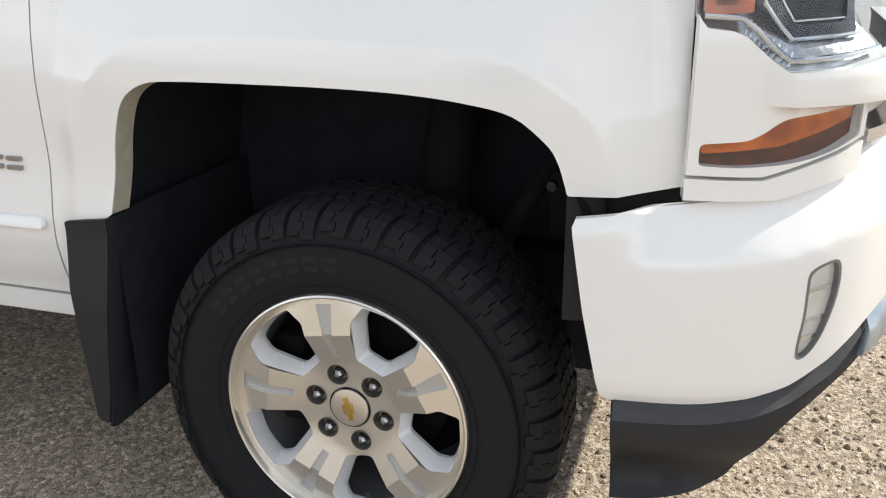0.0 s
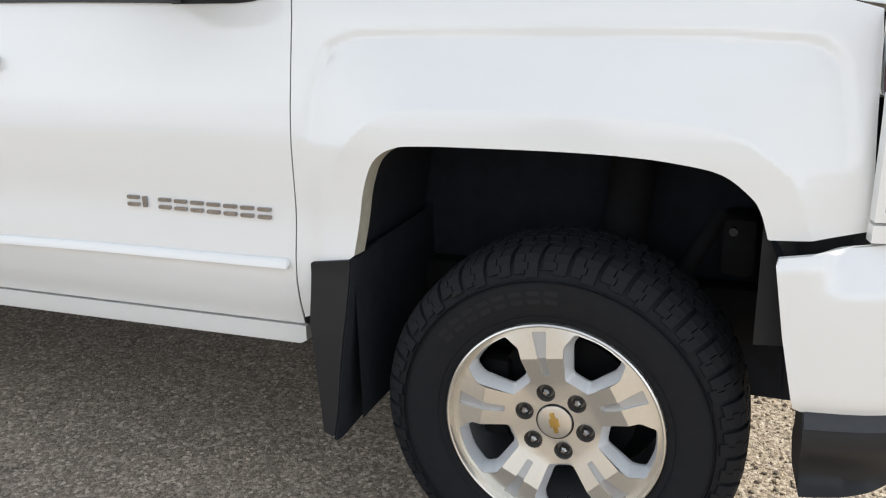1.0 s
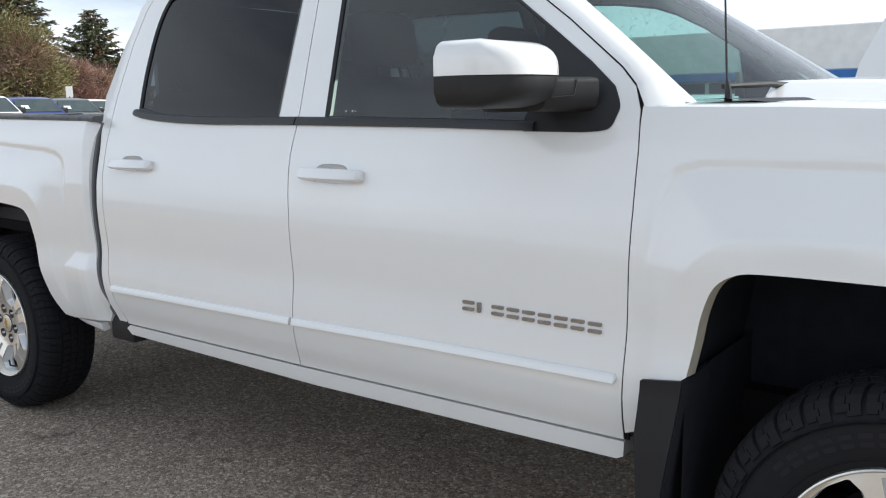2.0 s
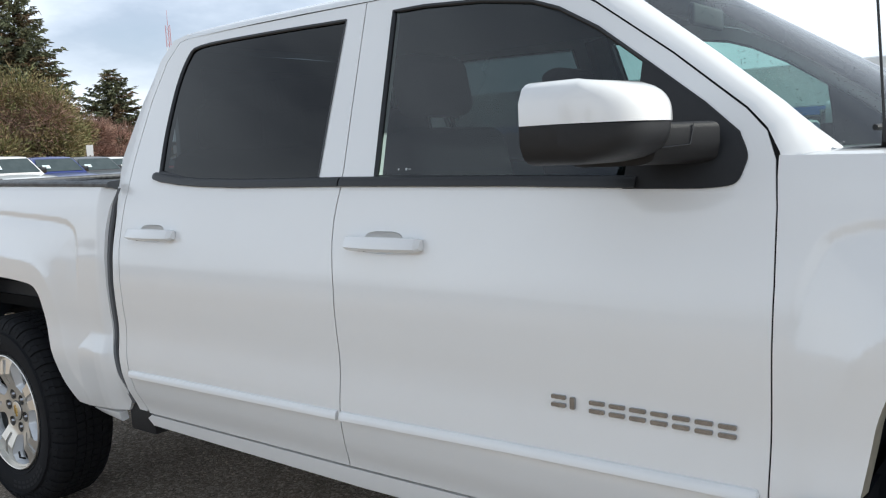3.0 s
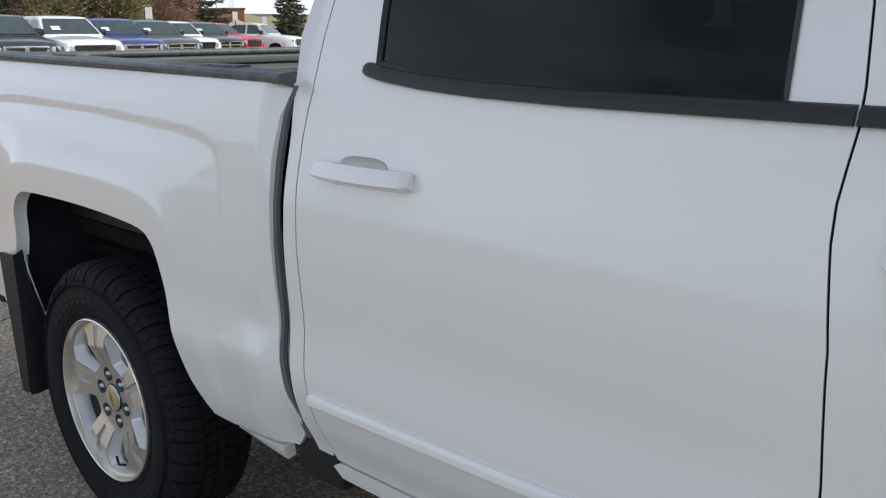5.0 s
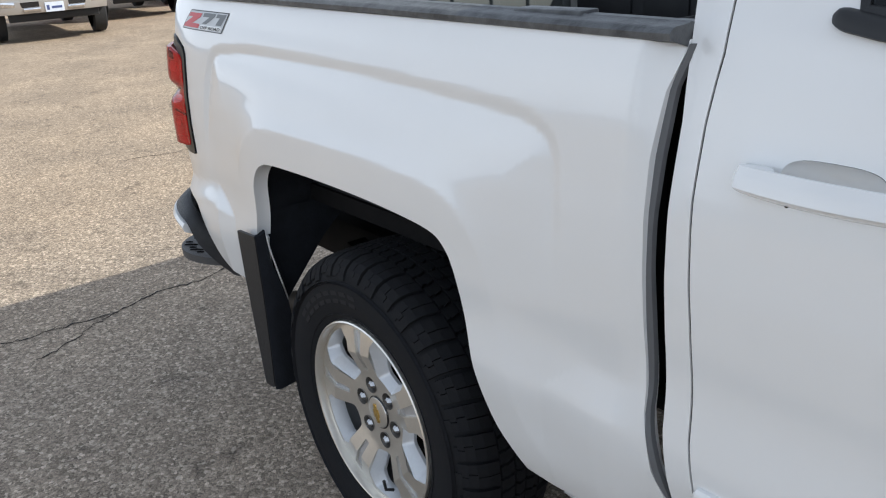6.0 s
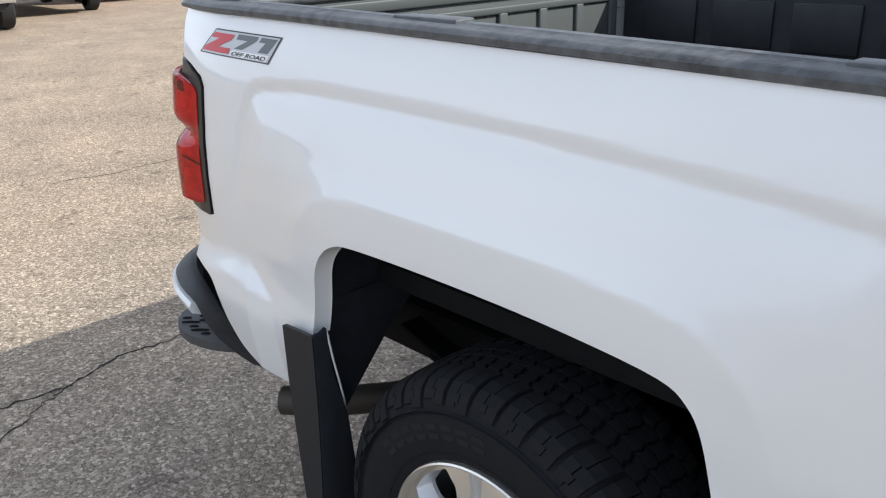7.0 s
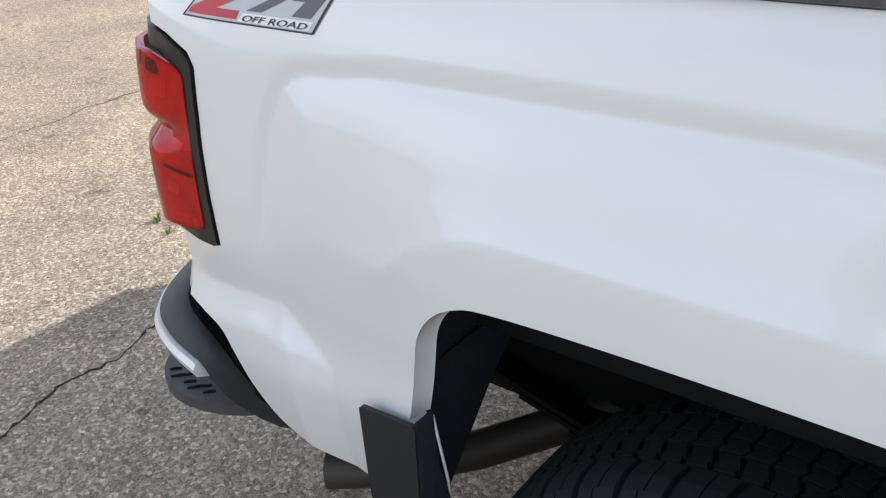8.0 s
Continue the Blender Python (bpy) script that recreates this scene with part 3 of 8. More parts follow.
# outlines of the skin's panels, x and z
FD_FRONT = [(-0.616, 0.540), (-0.609, 0.70), (-0.607, 0.90), (-0.607, 1.10), (-0.612, 1.24), (-0.622, 1.33), (-0.645, 1.385), (-0.690, 1.43), (-0.862, 1.558), (-1.074, 1.70), (-1.20, 1.765), (-1.32, 1.797), (-1.48, 1.812)]
MIDGAP = [(-1.746, 0.528), (-1.737, 0.62), (-1.735, 0.69), (-1.741, 0.84), (-1.753, 1.02), (-1.771, 1.15), (-1.773, 1.20), (-1.765, 1.29), (-1.768, 1.34), (-1.833, 1.812)]
RD_REAR = [(-2.705, 0.526), (-2.742, 0.605), (-2.768, 0.74), (-2.783, 0.93), (-2.800, 1.10), (-2.802, 1.20), (-2.797, 1.29), (-2.806, 1.40), (-2.802, 1.60), (-2.778, 1.735), (-2.735, 1.800), (-2.66, 1.813)]
G = 0.0019
front_door_line = [(x - G, z) for x, z in FD_FRONT] + [(x + G, z) for x, z in MIDGAP[::-1]]
rear_door_line = [(x - G, z) for x, z in MIDGAP] + [(x + G, z) for x, z in RD_REAR[::-1]]
WIN_R = [(-1.857, 1.306), (-1.900, 1.771)] + curve_through([(-2.10, 1.775), (-2.40, 1.778), (-2.605, 1.773), (-2.655, 1.742), (-2.674, 1.64), (-2.660, 1.48), (-2.632, 1.348)], 3) + [(-2.45, 1.316), (-2.2, 1.306)]
WIN_F = [(-0.70, 1.290), (-0.678, 1.335), (-0.699, 1.386), (-0.776, 1.448), (-0.915, 1.545), (-1.055, 1.641), (-1.171, 1.703), (-1.256, 1.733), (-1.415, 1.758), (-1.608, 1.772), (-1.718, 1.772), (-1.646, 1.314), (-1.2, 1.303)]


def mirrored(ob, parent=None):
    """The same part on the truck's other side."""
    flip = Matrix.Translation((0, 2 * MID, 0)) @ Matrix.Diagonal((1, -1, 1, 1))
    made = ob.copy()
    scene.collection.objects.link(made)
    if parent is None:
        made.matrix_basis = flip @ ob.matrix_basis
    else:
        made.parent = parent
    for child in ob.children:
        mirrored(child, made)
    return made


def strip_along(name, points, wide, thick, mat, parent, label="", sink=0.004, ends=(0, 0), section=((-1, 0.3), (-0.92, 0.75), (-0.78, 1.0), (-0.2, 1.0), (0.35, 0.97), (0.8, 0.7), (1, 0.15))):
    """A raised strip along a line on the flank; section: (across, out) from the lower edge to the upper; ends: how far each end is rounded."""
    b = bmesh.new()
    rings = []
    pts = resampled(points, 0.03, closed=False)
    if ends[1]:
        x, z = Vector(pts[-1]), Vector(pts[-2])
        pts = pts[:-1] + [tuple(z.lerp(x, q)) for q in (0.35, 0.65, 0.85, 1.0)]
    if ends[0]:
        x, z = Vector(pts[0]), Vector(pts[1])
        pts = [tuple(z.lerp(x, q)) for q in (1.0, 0.85, 0.65, 0.35)] + pts[1:]
    for i, (x, z) in enumerate(pts):
        k = 1.0
        for at, far in ((pts[0], ends[0]), (pts[-1], ends[1])):
            if far:
                q = min(1.0, math.hypot(x - at[0], z - at[1]) / far)
                k = min(k, 0.30 + 0.70 * math.sqrt(max(0.0, 1 - (1 - q) ** 2)))
        ring = [skin(x, z - wide / 2 * k, -sink)]
        ring += [skin(x, z + u * wide / 2 * k, thick * v * (0.4 + 0.6 * k)) for u, v in section]
        ring.append(skin(x, z + wide / 2 * k, -sink))
        rings.append(ring)
    vs = grid(b, rings)
    b.faces.new(vs[0][::-1])
    b.faces.new(vs[-1])
    bmesh.ops.recalc_face_normals(b, faces=b.faces[:])
    return part(name, b, mat, parent, label, angle=28)


def gap_backing(name, line, parent):
    """A black ribbon close behind a shut line, following the skin, for the gap's shade."""
    b = bmesh.new()
    pts = resampled(line, 0.03, closed=False)
    grid(b, [[skin(x - 0.012, z, -0.0045), skin(x + 0.012, z, -0.0045), skin(x + 0.012, z, -0.009), skin(x - 0.012, z, -0.009)] for x, z in pts], closed=True, caps=True)
    bmesh.ops.recalc_face_normals(b, faces=b.faces[:])
    return part(name, b, FRAME, parent, "black ribbon added for the shade in the shut line")


def pane(name, outline, mat, parent, label, sink=0.006):
    """A door window, set a little behind the frame."""
    ob = side_panel(name, outline, mat, parent, label, gap=0.08, deep=0.004, lift=-sink)
    return ob


def gasket(name, outline, parent, wide=0.008, proud=0.002):
    """The black rubber edge round a window."""
    b = bmesh.new()
    pts = resampled(outline, 0.025)
    cx, cz = np.mean(outline, 0)
    rings = []
    m = len(pts)
    for i in range(m):
        (ax, az), (x, z), (bx, bz) = pts[i - 1], pts[i], pts[(i + 1) % m]
        tx, tz = bx - ax, bz - az
        s = math.hypot(tx, tz) or 1
        nx, nz = -tz / s, tx / s
        if nx * (cx - x) + nz * (cz - z) < 0:
            nx, nz = -nx, -nz
        rings.append([skin(x - nx * 0.002, z - nz * 0.002, proud), skin(x + nx * wide * 0.5, z + nz * wide * 0.5, proud * 0.5), skin(x + nx * wide, z + nz * wide, -0.003), skin(x + nx * wide, z + nz * wide, -0.010)])
    rings.append(rings[0])
    grid(b, rings)
    bmesh.ops.remove_doubles(b, verts=b.verts[:], dist=1e-6)
    bmesh.ops.recalc_face_normals(b, faces=b.faces[:])
    return part(name, b, TRIM, parent, "black rubber window gasket")


def door_handle(parent, x0, x1, z):
    """A pull handle with bevelled faces and square ends, standing off the door over a scooped cup."""
    mid = (x0 + x1) / 2
    b = bmesh.new()
    rings = []
    n = 26
    for i in range(n + 1):
        t = i / n
        x = x0 + (x1 - x0) * t
        near = min(t, 1 - t) * (x1 - x0)
        end = math.sqrt(max(0.0, 1 - (1 - min(1.0, near / 0.014)) ** 2))
        off = 0.034 + 0.016 * math.sin(math.pi * t) ** 0.7
        half = 0.0195 * (0.78 + 0.22 * end) * (1 - 0.10 * (2 * t - 1) ** 2)
        out = off * (0.72 + 0.28 * end)
        back = 0.004 if near < 0.045 else out - 0.016
        if 0.045 <= near < 0.062:
            back = 0.004 + (out - 0.020) * (near - 0.045) / 0.017
        zc = z - 0.008
        y0 = float(flank(x, z))
        section = [(back, 0.86), (out - 0.016, 1.0), (out - 0.013, 0.97), (out - 0.0075, 0.48), (out - 0.0060, 0.38), (out, -0.46), (out - 0.0018, -0.60), (out - 0.012, -0.97), (out - 0.0145, -1.0), (back, -0.86)]
        rings.append([(x, y0 - o, zc + h * half) for o, h in section])
    grid(b, rings, closed=True, caps=True)
    bmesh.ops.recalc_face_normals(b, faces=b.faces[:])
    part("handle", b, PAINT, parent, "white painted pull handle", angle=24)
    b = bmesh.new()
    tube(b, [(x0 + 0.085, float(flank(mid, z)) - 0.036, z - 0.0255), (x0 + 0.085, float(flank(mid, z)) - 0.036, z - 0.0275)], 0.0024, 10)
    part("lock_plug", b, GLOSSBLACK, parent, "small dark plug under the handle")
    b = bmesh.new()
    loop = cup_hole(x0, x1, z)
    cx, cz = mid - 0.008, z - 0.006
    rr = []
    for j in range(1, 15):
        q = j / 14
        rr.append([(u, y + 0.030 * (1 - q * q) ** 0.75 * (1.0 if q < 1 else 0.0), v) for u, y, v in [skin(cx + (u - cx) * q, cz + (v - cz) * q, 0.0002) for u, v in loop]])
    vs = grid(b, rr, closed=True, caps=False)
    b.faces.new(vs[0])
    bmesh.ops.recalc_face_normals(b, faces=b.faces[:])
    if sum(f.normal.y * f.calc_area() for f in b.faces) > 0:
        bmesh.ops.reverse_faces(b, faces=b.faces[:])
    part("handle_cup", b, PAINT, parent, "scooped recess behind the handle", angle=60)


def cup_hole(x0, x1, z):
    """The outline of the scooped recess: flatter above, rounded at the sides."""
    cx, cz = (x0 + x1) / 2 - 0.008, z - 0.006
    out = []
    for k in range(40):
        a = 2 * math.pi * k / 40
        c, q = math.cos(a), math.sin(a)
        out.append((cx + 0.066 * math.copysign(abs(c) ** 0.62, c), cz + 0.0285 * math.copysign(abs(q) ** 0.62, q)))
    return out


HF, HR = (-1.706, -1.450, 1.156), (-2.734, -2.480, 1.156)
front_door = side_panel("front_door", front_door_line, PAINT, truck, "white front door, closed", holes=(WIN_F, cup_hole(*HF)))
rear_door = side_panel("rear_door", rear_door_line, PAINT, truck, "white rear door, closed", holes=(WIN_R, cup_hole(*HR)))
door_handle(front_door, *HF)
door_handle(rear_door, *HR)
pane("window", [(x, z) for x, z in WIN_F], GLASS_FRONT, front_door, "lightly tinted front door window")
pane("window", WIN_R, GLASS_DARK, rear_door, "dark privacy-glass rear door window")
gasket("gasket", WIN_F, front_door)
gasket("gasket", WIN_R, rear_door)
strip_along("belt_moulding", [(-0.90, 1.293), (-1.2, 1.300), (-1.766, 1.306)], 0.026, 0.011, TRIM, front_door, "black belt moulding")
strip_along("belt_moulding", [(-1.771, 1.306), (-2.19, 1.307), (-2.38, 1.312), (-2.5, 1.319), (-2.60, 1.329), (-2.640, 1.336), (-2.662, 1.341)], 0.026, 0.011, TRIM, rear_door, "black belt moulding with a kicked-up end", ends=(0, 0.022))
# convex above, cut square below
STRIP = ((-1, 0.80), (-0.93, 0.96), (-0.82, 1.0), (-0.1, 0.90), (0.6, 0.68), (0.88, 0.48), (1, 0.12))
strip_along("body_side_moulding", [(-0.624, 0.702), (-1.2, 0.695), (-1.730, 0.683)], 0.0245, 0.014, PAINT, front_door, "white body-side moulding", ends=(0.006, 0), section=STRIP)
strip_along("body_side_moulding", [(-1.743, 0.683), (-2.2, 0.677), (-2.748, 0.669)], 0.0245, 0.014, PAINT, rear_door, "white body-side moulding", ends=(0, 0.012), section=STRIP)
for line in (FD_FRONT, MIDGAP, RD_REAR):
    gap_backing("door_seal", line, truck)

# nine raised chrome blocks where the model name stands
for k in range(9):
    x0 = -1.080 + k * (0.409 - 0.036) / 8
    w = 0.012 if k == 1 else 0.036
    z0, h = 0.806 - 0.0007 * k, 0.027
    c = bmesh.new()
    bars = [(x0, z0, x0 + w, z0 + h)] if k == 1 else [(x0, z0, x0 + w, z0 + 0.0092), (x0, z0 + h - 0.0092, x0 + w, z0 + h)]
    for xa, za, xb, zb in bars:
        prism(c, rounded([(xa, za), (xb, za), (xb, zb), (xa, zb)], 0.003, 2), lambda u, v, d: skin(u, v, d), 0.006, -0.001)
    bmesh.ops.recalc_face_normals(c, faces=c.faces[:])
    part("badge_bar", c, BADGE, front_door, "raised chrome badge block")

# front fender, bed side, cab corner, sills
ARCH_F_UP = [p for p in ARCH_F if p[1] > 0.735 and p[0] < 0.3985]
fender_line = [(-0.612, 0.560), (-0.575, 0.575), (-0.540, 0.71), (-0.470, 0.725)] + [p for p in ARCH_F_UP] + [(0.398, 0.848), (0.47, 0.851), (0.566, 0.868), (0.562, 0.95), (0.556, 1.05), (0.553, 1.14), (0.552, 1.20), (0.548, 1.250), (0.40, 1.294), (0.10, 1.318), (-0.10, 1.327), (-0.30, 1.333), (-0.6185, 1.338), (-0.6165, 1.30), (-0.6105, 1.24), (-0.6055, 1.10), (-0.6055, 0.90), (-0.6075, 0.70)]
fender = side_panel("front_fender", fender_line, PAINT, truck, "white front fender with a flared wheel arch", gap=0.009)
ARCH_R_UP = [p for p in ARCH_R if p[1] > 0.56]
bed_line = [(-2.80, 0.598), (-2.80, 0.560), (-2.835, 0.516), (-2.93, 0.515), (-3.0, 0.509), (-3.06, 0.506)] + [(-3.12, 0.512)] + ARCH_R_UP[::-1]
bed_line = [p for p in bed_line if not (p[0] < -4.0 and p[1] < 0.74)]
bed_line += [(-4.080, 0.735), (-4.110, 0.60), (-4.130, 0.548)] + curve_through([(-4.235, 0.555), (-4.33, 0.566), (-4.41, 0.592), (-4.455, 0.640), (-4.480, 0.692), (-4.512, 0.735), (-4.56, 0.752), (-4.63, 0.760)], 4) + [(-4.63, 0.890), (-4.512, 0.888), (-4.500, 0.892), (-4.500, 1.06), (-4.500, 1.176), (-4.515, 1.196), (-4.575, 1.216), (-4.63, 1.226), (-4.655, 1.30), (-4.65, 1.330), (-4.3, 1.326), (-3.8, 1.319), (-3.4, 1.314), (-2.89, 1.307), (-2.846, 1.305), (-2.861, 1.24), (-2.867, 1.15), (-2.866, 1.071), (-2.859, 0.917), (-2.850, 0.754), (-2.832, 0.66)]
bed_side = side_panel("bed_side", bed_line, PAINT, truck, "white pickup bed side with a flared wheel arch", gap=0.009)
b = bmesh.new()
rings = []
for x, hi_, lo_ in ((-3.035, 0.504, 0.498), (-3.00, 0.506, 0.486), (-2.94, 0.508, 0.480), (-2.88, 0.509, 0.474), (-2.866, 0.508, 0.473)):
    rings.append([(x, 0.040, hi_), (x, 0.010, hi_ - 0.002), (x, 0.0125, (hi_ + lo_) / 2), (x, 0.021, lo_), (x, 0.045, lo_ + 0.004)])
grid(b, rings, closed=True, caps=True)
bmesh.ops.recalc_face_normals(b, faces=b.faces[:])
bed_lip = part("bed_lip", b, PAINT, truck, "white folded lip under the bed side")
mirrored(bed_lip)
corner_line = [(-2.713, 0.548)] + [(x - G, z) for x, z in RD_REAR[:-1]] + [(-2.66, 1.818), (-2.70, 1.826), (-2.775, 1.812), (-2.822, 1.745), (-2.846, 1.60), (-2.858, 1.40), (-2.845, 1.29), (-2.838, 1.20), (-2.836, 1.08), (-2.826, 0.92), (-2.815, 0.74), (-2.79, 0.60), (-2.765, 0.53), (-2.72, 0.53)]
corner = side_panel("cab_corner", corner_line, PAINT, truck, "white rear corner of the cab")
sill = side_panel("rocker_panel", [(-0.617, 0.533), (-1.74, 0.521), (-2.70, 0.519), (-2.725, 0.503), (-2.70, 0.480), (-1.7, 0.467), (-0.64, 0.482), (-0.622, 0.492)], PAINT, truck, "white rocker panel below the doors", deep=0.12)
# near-black blocks that colour in the shade behind the gaps
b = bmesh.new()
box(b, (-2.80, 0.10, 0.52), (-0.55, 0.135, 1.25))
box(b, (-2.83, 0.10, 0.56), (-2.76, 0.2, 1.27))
inner = part("body_shell", b, FRAME, truck, "near-black blocks for the shade behind the body gaps")
# pale seal in the gap between cab and bed
b = bmesh.new()
rings = []
for z in np.linspace(0.55, 1.300, 40):
    x = float(np.interp(z, [0.56, 0.66, 0.754, 0.917, 1.071, 1.15, 1.24, 1.29], [-2.80, -2.833, -2.855, -2.864, -2.871, -2.872, -2.866, -2.850]))
    y = float(flank(-2.86, z))
    w = 0.004 * math.sin(z * 23)
    rings.append([(x + 0.004, y + 0.008, z), (x + 0.012 + w * 0.4, y + 0.013, z), (x + 0.013 + w * 0.4, y + 0.022, z), (x + 0.004, y + 0.03, z)])
grid(b, rings, closed=True, caps=True)
bmesh.ops.recalc_face_normals(b, faces=b.faces[:])
seal = part("gap_seal", b, SEAL, truck, "crinkled grey seal between cab and bed")
for o in (front_door, rear_door, fender, bed_side, corner, sill, seal):
    mirrored(o)


# ---- wheels ----
def make_tyre(parent):
    b = bmesh.new()
    prof = [(0.2315, 0.010), (0.237, -0.016), (0.256, -0.026), (0.300, -0.034), (0.330, -0.033), (0.352, -0.026), (0.366, -0.016), (0.376, -0.006), (0.385, 0.012), (0.3885, 0.04), (0.3895, 0.10), (0.3885, 0.16), (0.382, 0.19), (0.370, 0.21), (0.350, 0.226), (0.30, 0.236), (0.25, 0.23), (0.2315, 0.20)]
    spun(b, prof, 96)
    tyre = part("tyre", b, RUBBER, parent, "black all-terrain tyre")
    # tread: lugs laid on the tyre's surface, each a strip of rows (across, from, to)
    b = bmesh.new()
    n = 38
    pitch = 2 * math.pi / n
    ACROSS = [-0.050, -0.034, -0.018, -0.006, 0.006, 0.024, 0.100, 0.176, 0.190, 0.205, 0.222]
    RAD = [0.3385, 0.3535, 0.3680, 0.3770, 0.3835, 0.3870, 0.3890, 0.3870, 0.3830, 0.3720, 0.3560]
    DEEP = [-0.0335, -0.0280, -0.0185, -0.0090, 0.0040, 0.0220, 0.1000, 0.1780, 0.1920, 0.2070, 0.2190]

    def on_tyre(w, s, h):
        r, y = np.interp(w, ACROSS, RAD), np.interp(w, ACROSS, DEEP)
        tilt = np.interp(w, [-0.05, -0.02, 0.0, 0.03, 0.17, 0.2, 0.222], [1.15, 0.8, 0.45, 0.0, 0.0, -0.5, -1.0])
        r, y = r + h * math.cos(tilt), y - h * math.sin(tilt)
        return (float(r * math.cos(s)), float(y), float(r * math.sin(s)))

    def lug(rows_, tall, k):
        top = [[b.verts.new(on_tyre(w, (k + q) * pitch, tall(w))) for q in (s0, s1)] for w, s0, s1 in rows_]
        low = [[b.verts.new(on_tyre(w, (k + q) * pitch, -0.002)) for q in (s0 - 0.02, s1 + 0.02)] for w, s0, s1 in rows_]
        for i in range(len(rows_) - 1):
            b.faces.new((top[i][0], top[i][1], top[i + 1][1], top[i + 1][0]))
            b.faces.new((low[i][0], top[i][0], top[i + 1][0], low[i + 1][0]))
            b.faces.new((top[i][1], low[i][1], low[i + 1][1], top[i + 1][1]))
        b.faces.new((low[0][0], low[0][1], top[0][1], top[0][0]))
        b.faces.new((top[-1][0], top[-1][1], low[-1][1], low[-1][0]))

    edge = lambda w: float(np.interp(w, [-0.05, -0.034, -0.01, 0.01], [0.0015, 0.0030, 0.0065, 0.0085]))
    for k in range(n):
        long_ = 0.006 * (k % 2)
        # a shoulder lug parted by a stepped cut; its two halves end at different depths on the side
        lug([(-0.044 + long_, 0.06, 0.50), (-0.030, 0.05, 0.50), (-0.029, 0.05, 0.38), (-0.016, 0.04, 0.36), (-0.0155, 0.04, 0.50), (0.0, 0.00, 0.47), (0.0005, 0.00, 0.36), (0.020, -0.05, 0.31), (0.046, -0.14, 0.24)], edge, k)
        lug([(-0.036 + long_, 0.54, 0.88), (-0.0295, 0.54, 0.88), (-0.029, 0.42, 0.88), (-0.0165, 0.40, 0.87), (-0.016, 0.54, 0.87), (-0.0005, 0.51, 0.84), (0.0, 0.40, 0.84), (0.020, 0.35, 0.79), (0.046, 0.28, 0.70)], edge, k)
        flat = lambda w: 0.0085
        for half in (0.0, 0.5):
            lug([(0.051, half + 0.02, half + 0.40), (0.062, half + 0.06, half + 0.44), (0.063, half + 0.00, half + 0.38), (0.083, half + 0.10, half + 0.47)], flat, k)
            lug([(0.088, half + 0.14, half + 0.53), (0.100, half + 0.02, half + 0.43), (0.112, half + 0.12, half + 0.51)], flat, k)
            lug([(0.117, half + 0.10, half + 0.48), (0.137, half + 0.00, half + 0.38), (0.138, half + 0.06, half + 0.44), (0.149, half + 0.02, half + 0.40)], flat, k)
        lug([(0.154, 0.30, 0.66), (0.180, 0.36, 0.73), (0.20, 0.42, 0.78), (0.216, 0.45, 0.80)], lambda w: float(np.interp(w, [0.19, 0.216], [0.0085, 0.003])), k)
        lug([(0.154, -0.05, 0.24), (0.180, 0.02, 0.31), (0.20, 0.06, 0.37), (0.216, 0.10, 0.40)], lambda w: float(np.interp(w, [0.19, 0.216], [0.0085, 0.003])), k)
    bmesh.ops.recalc_face_normals(b, faces=b.faces[:])
    part("tread", b, RUBBER, parent, "chunky tread blocks and stepped shoulder lugs", smooth=False)
    # raised ring lines and plain bars where the side is lettered
    b = bmesh.new()
    for r in (0.334, 0.339, 0.258):
        spun(b, [(r - 0.0014, -0.0315 if r > 0.3 else -0.024), (r, -0.0365 if r > 0.3 else -0.0285), (r + 0.0014, -0.0315 if r > 0.3 else -0.024)], 96)
    for a0, count in ((math.radians(112), 8), (math.radians(292), 8)):
        for i in range(count):
            a = a0 + (count / 2 - i) * 0.125
            pts = []
            for r, da in ((0.286, -0.045), (0.286, 0.045), (0.316, 0.045), (0.316, -0.045)):
                pts.append((r, a + da))
            va = [b.verts.new((r * math.cos(t), -0.0325 + (0.316 - r) * 0.06, r * math.sin(t))) for r, t in pts]
            vb = [b.verts.new((r * math.cos(t), -0.0345 + (0.316 - r) * 0.06, r * math.sin(t))) for r, t in pts]
            b.faces.new(vb)
            for j in range(4):
                b.faces.new((va[j], va[(j + 1) % 4], vb[(j + 1) % 4], vb[j]))
    bmesh.ops.recalc_face_normals(b, faces=b.faces[:])
    part("sidewall_relief", b, RUBBER_MARK, parent, "raised rings and bars on the sidewall", smooth=False)
    return tyre


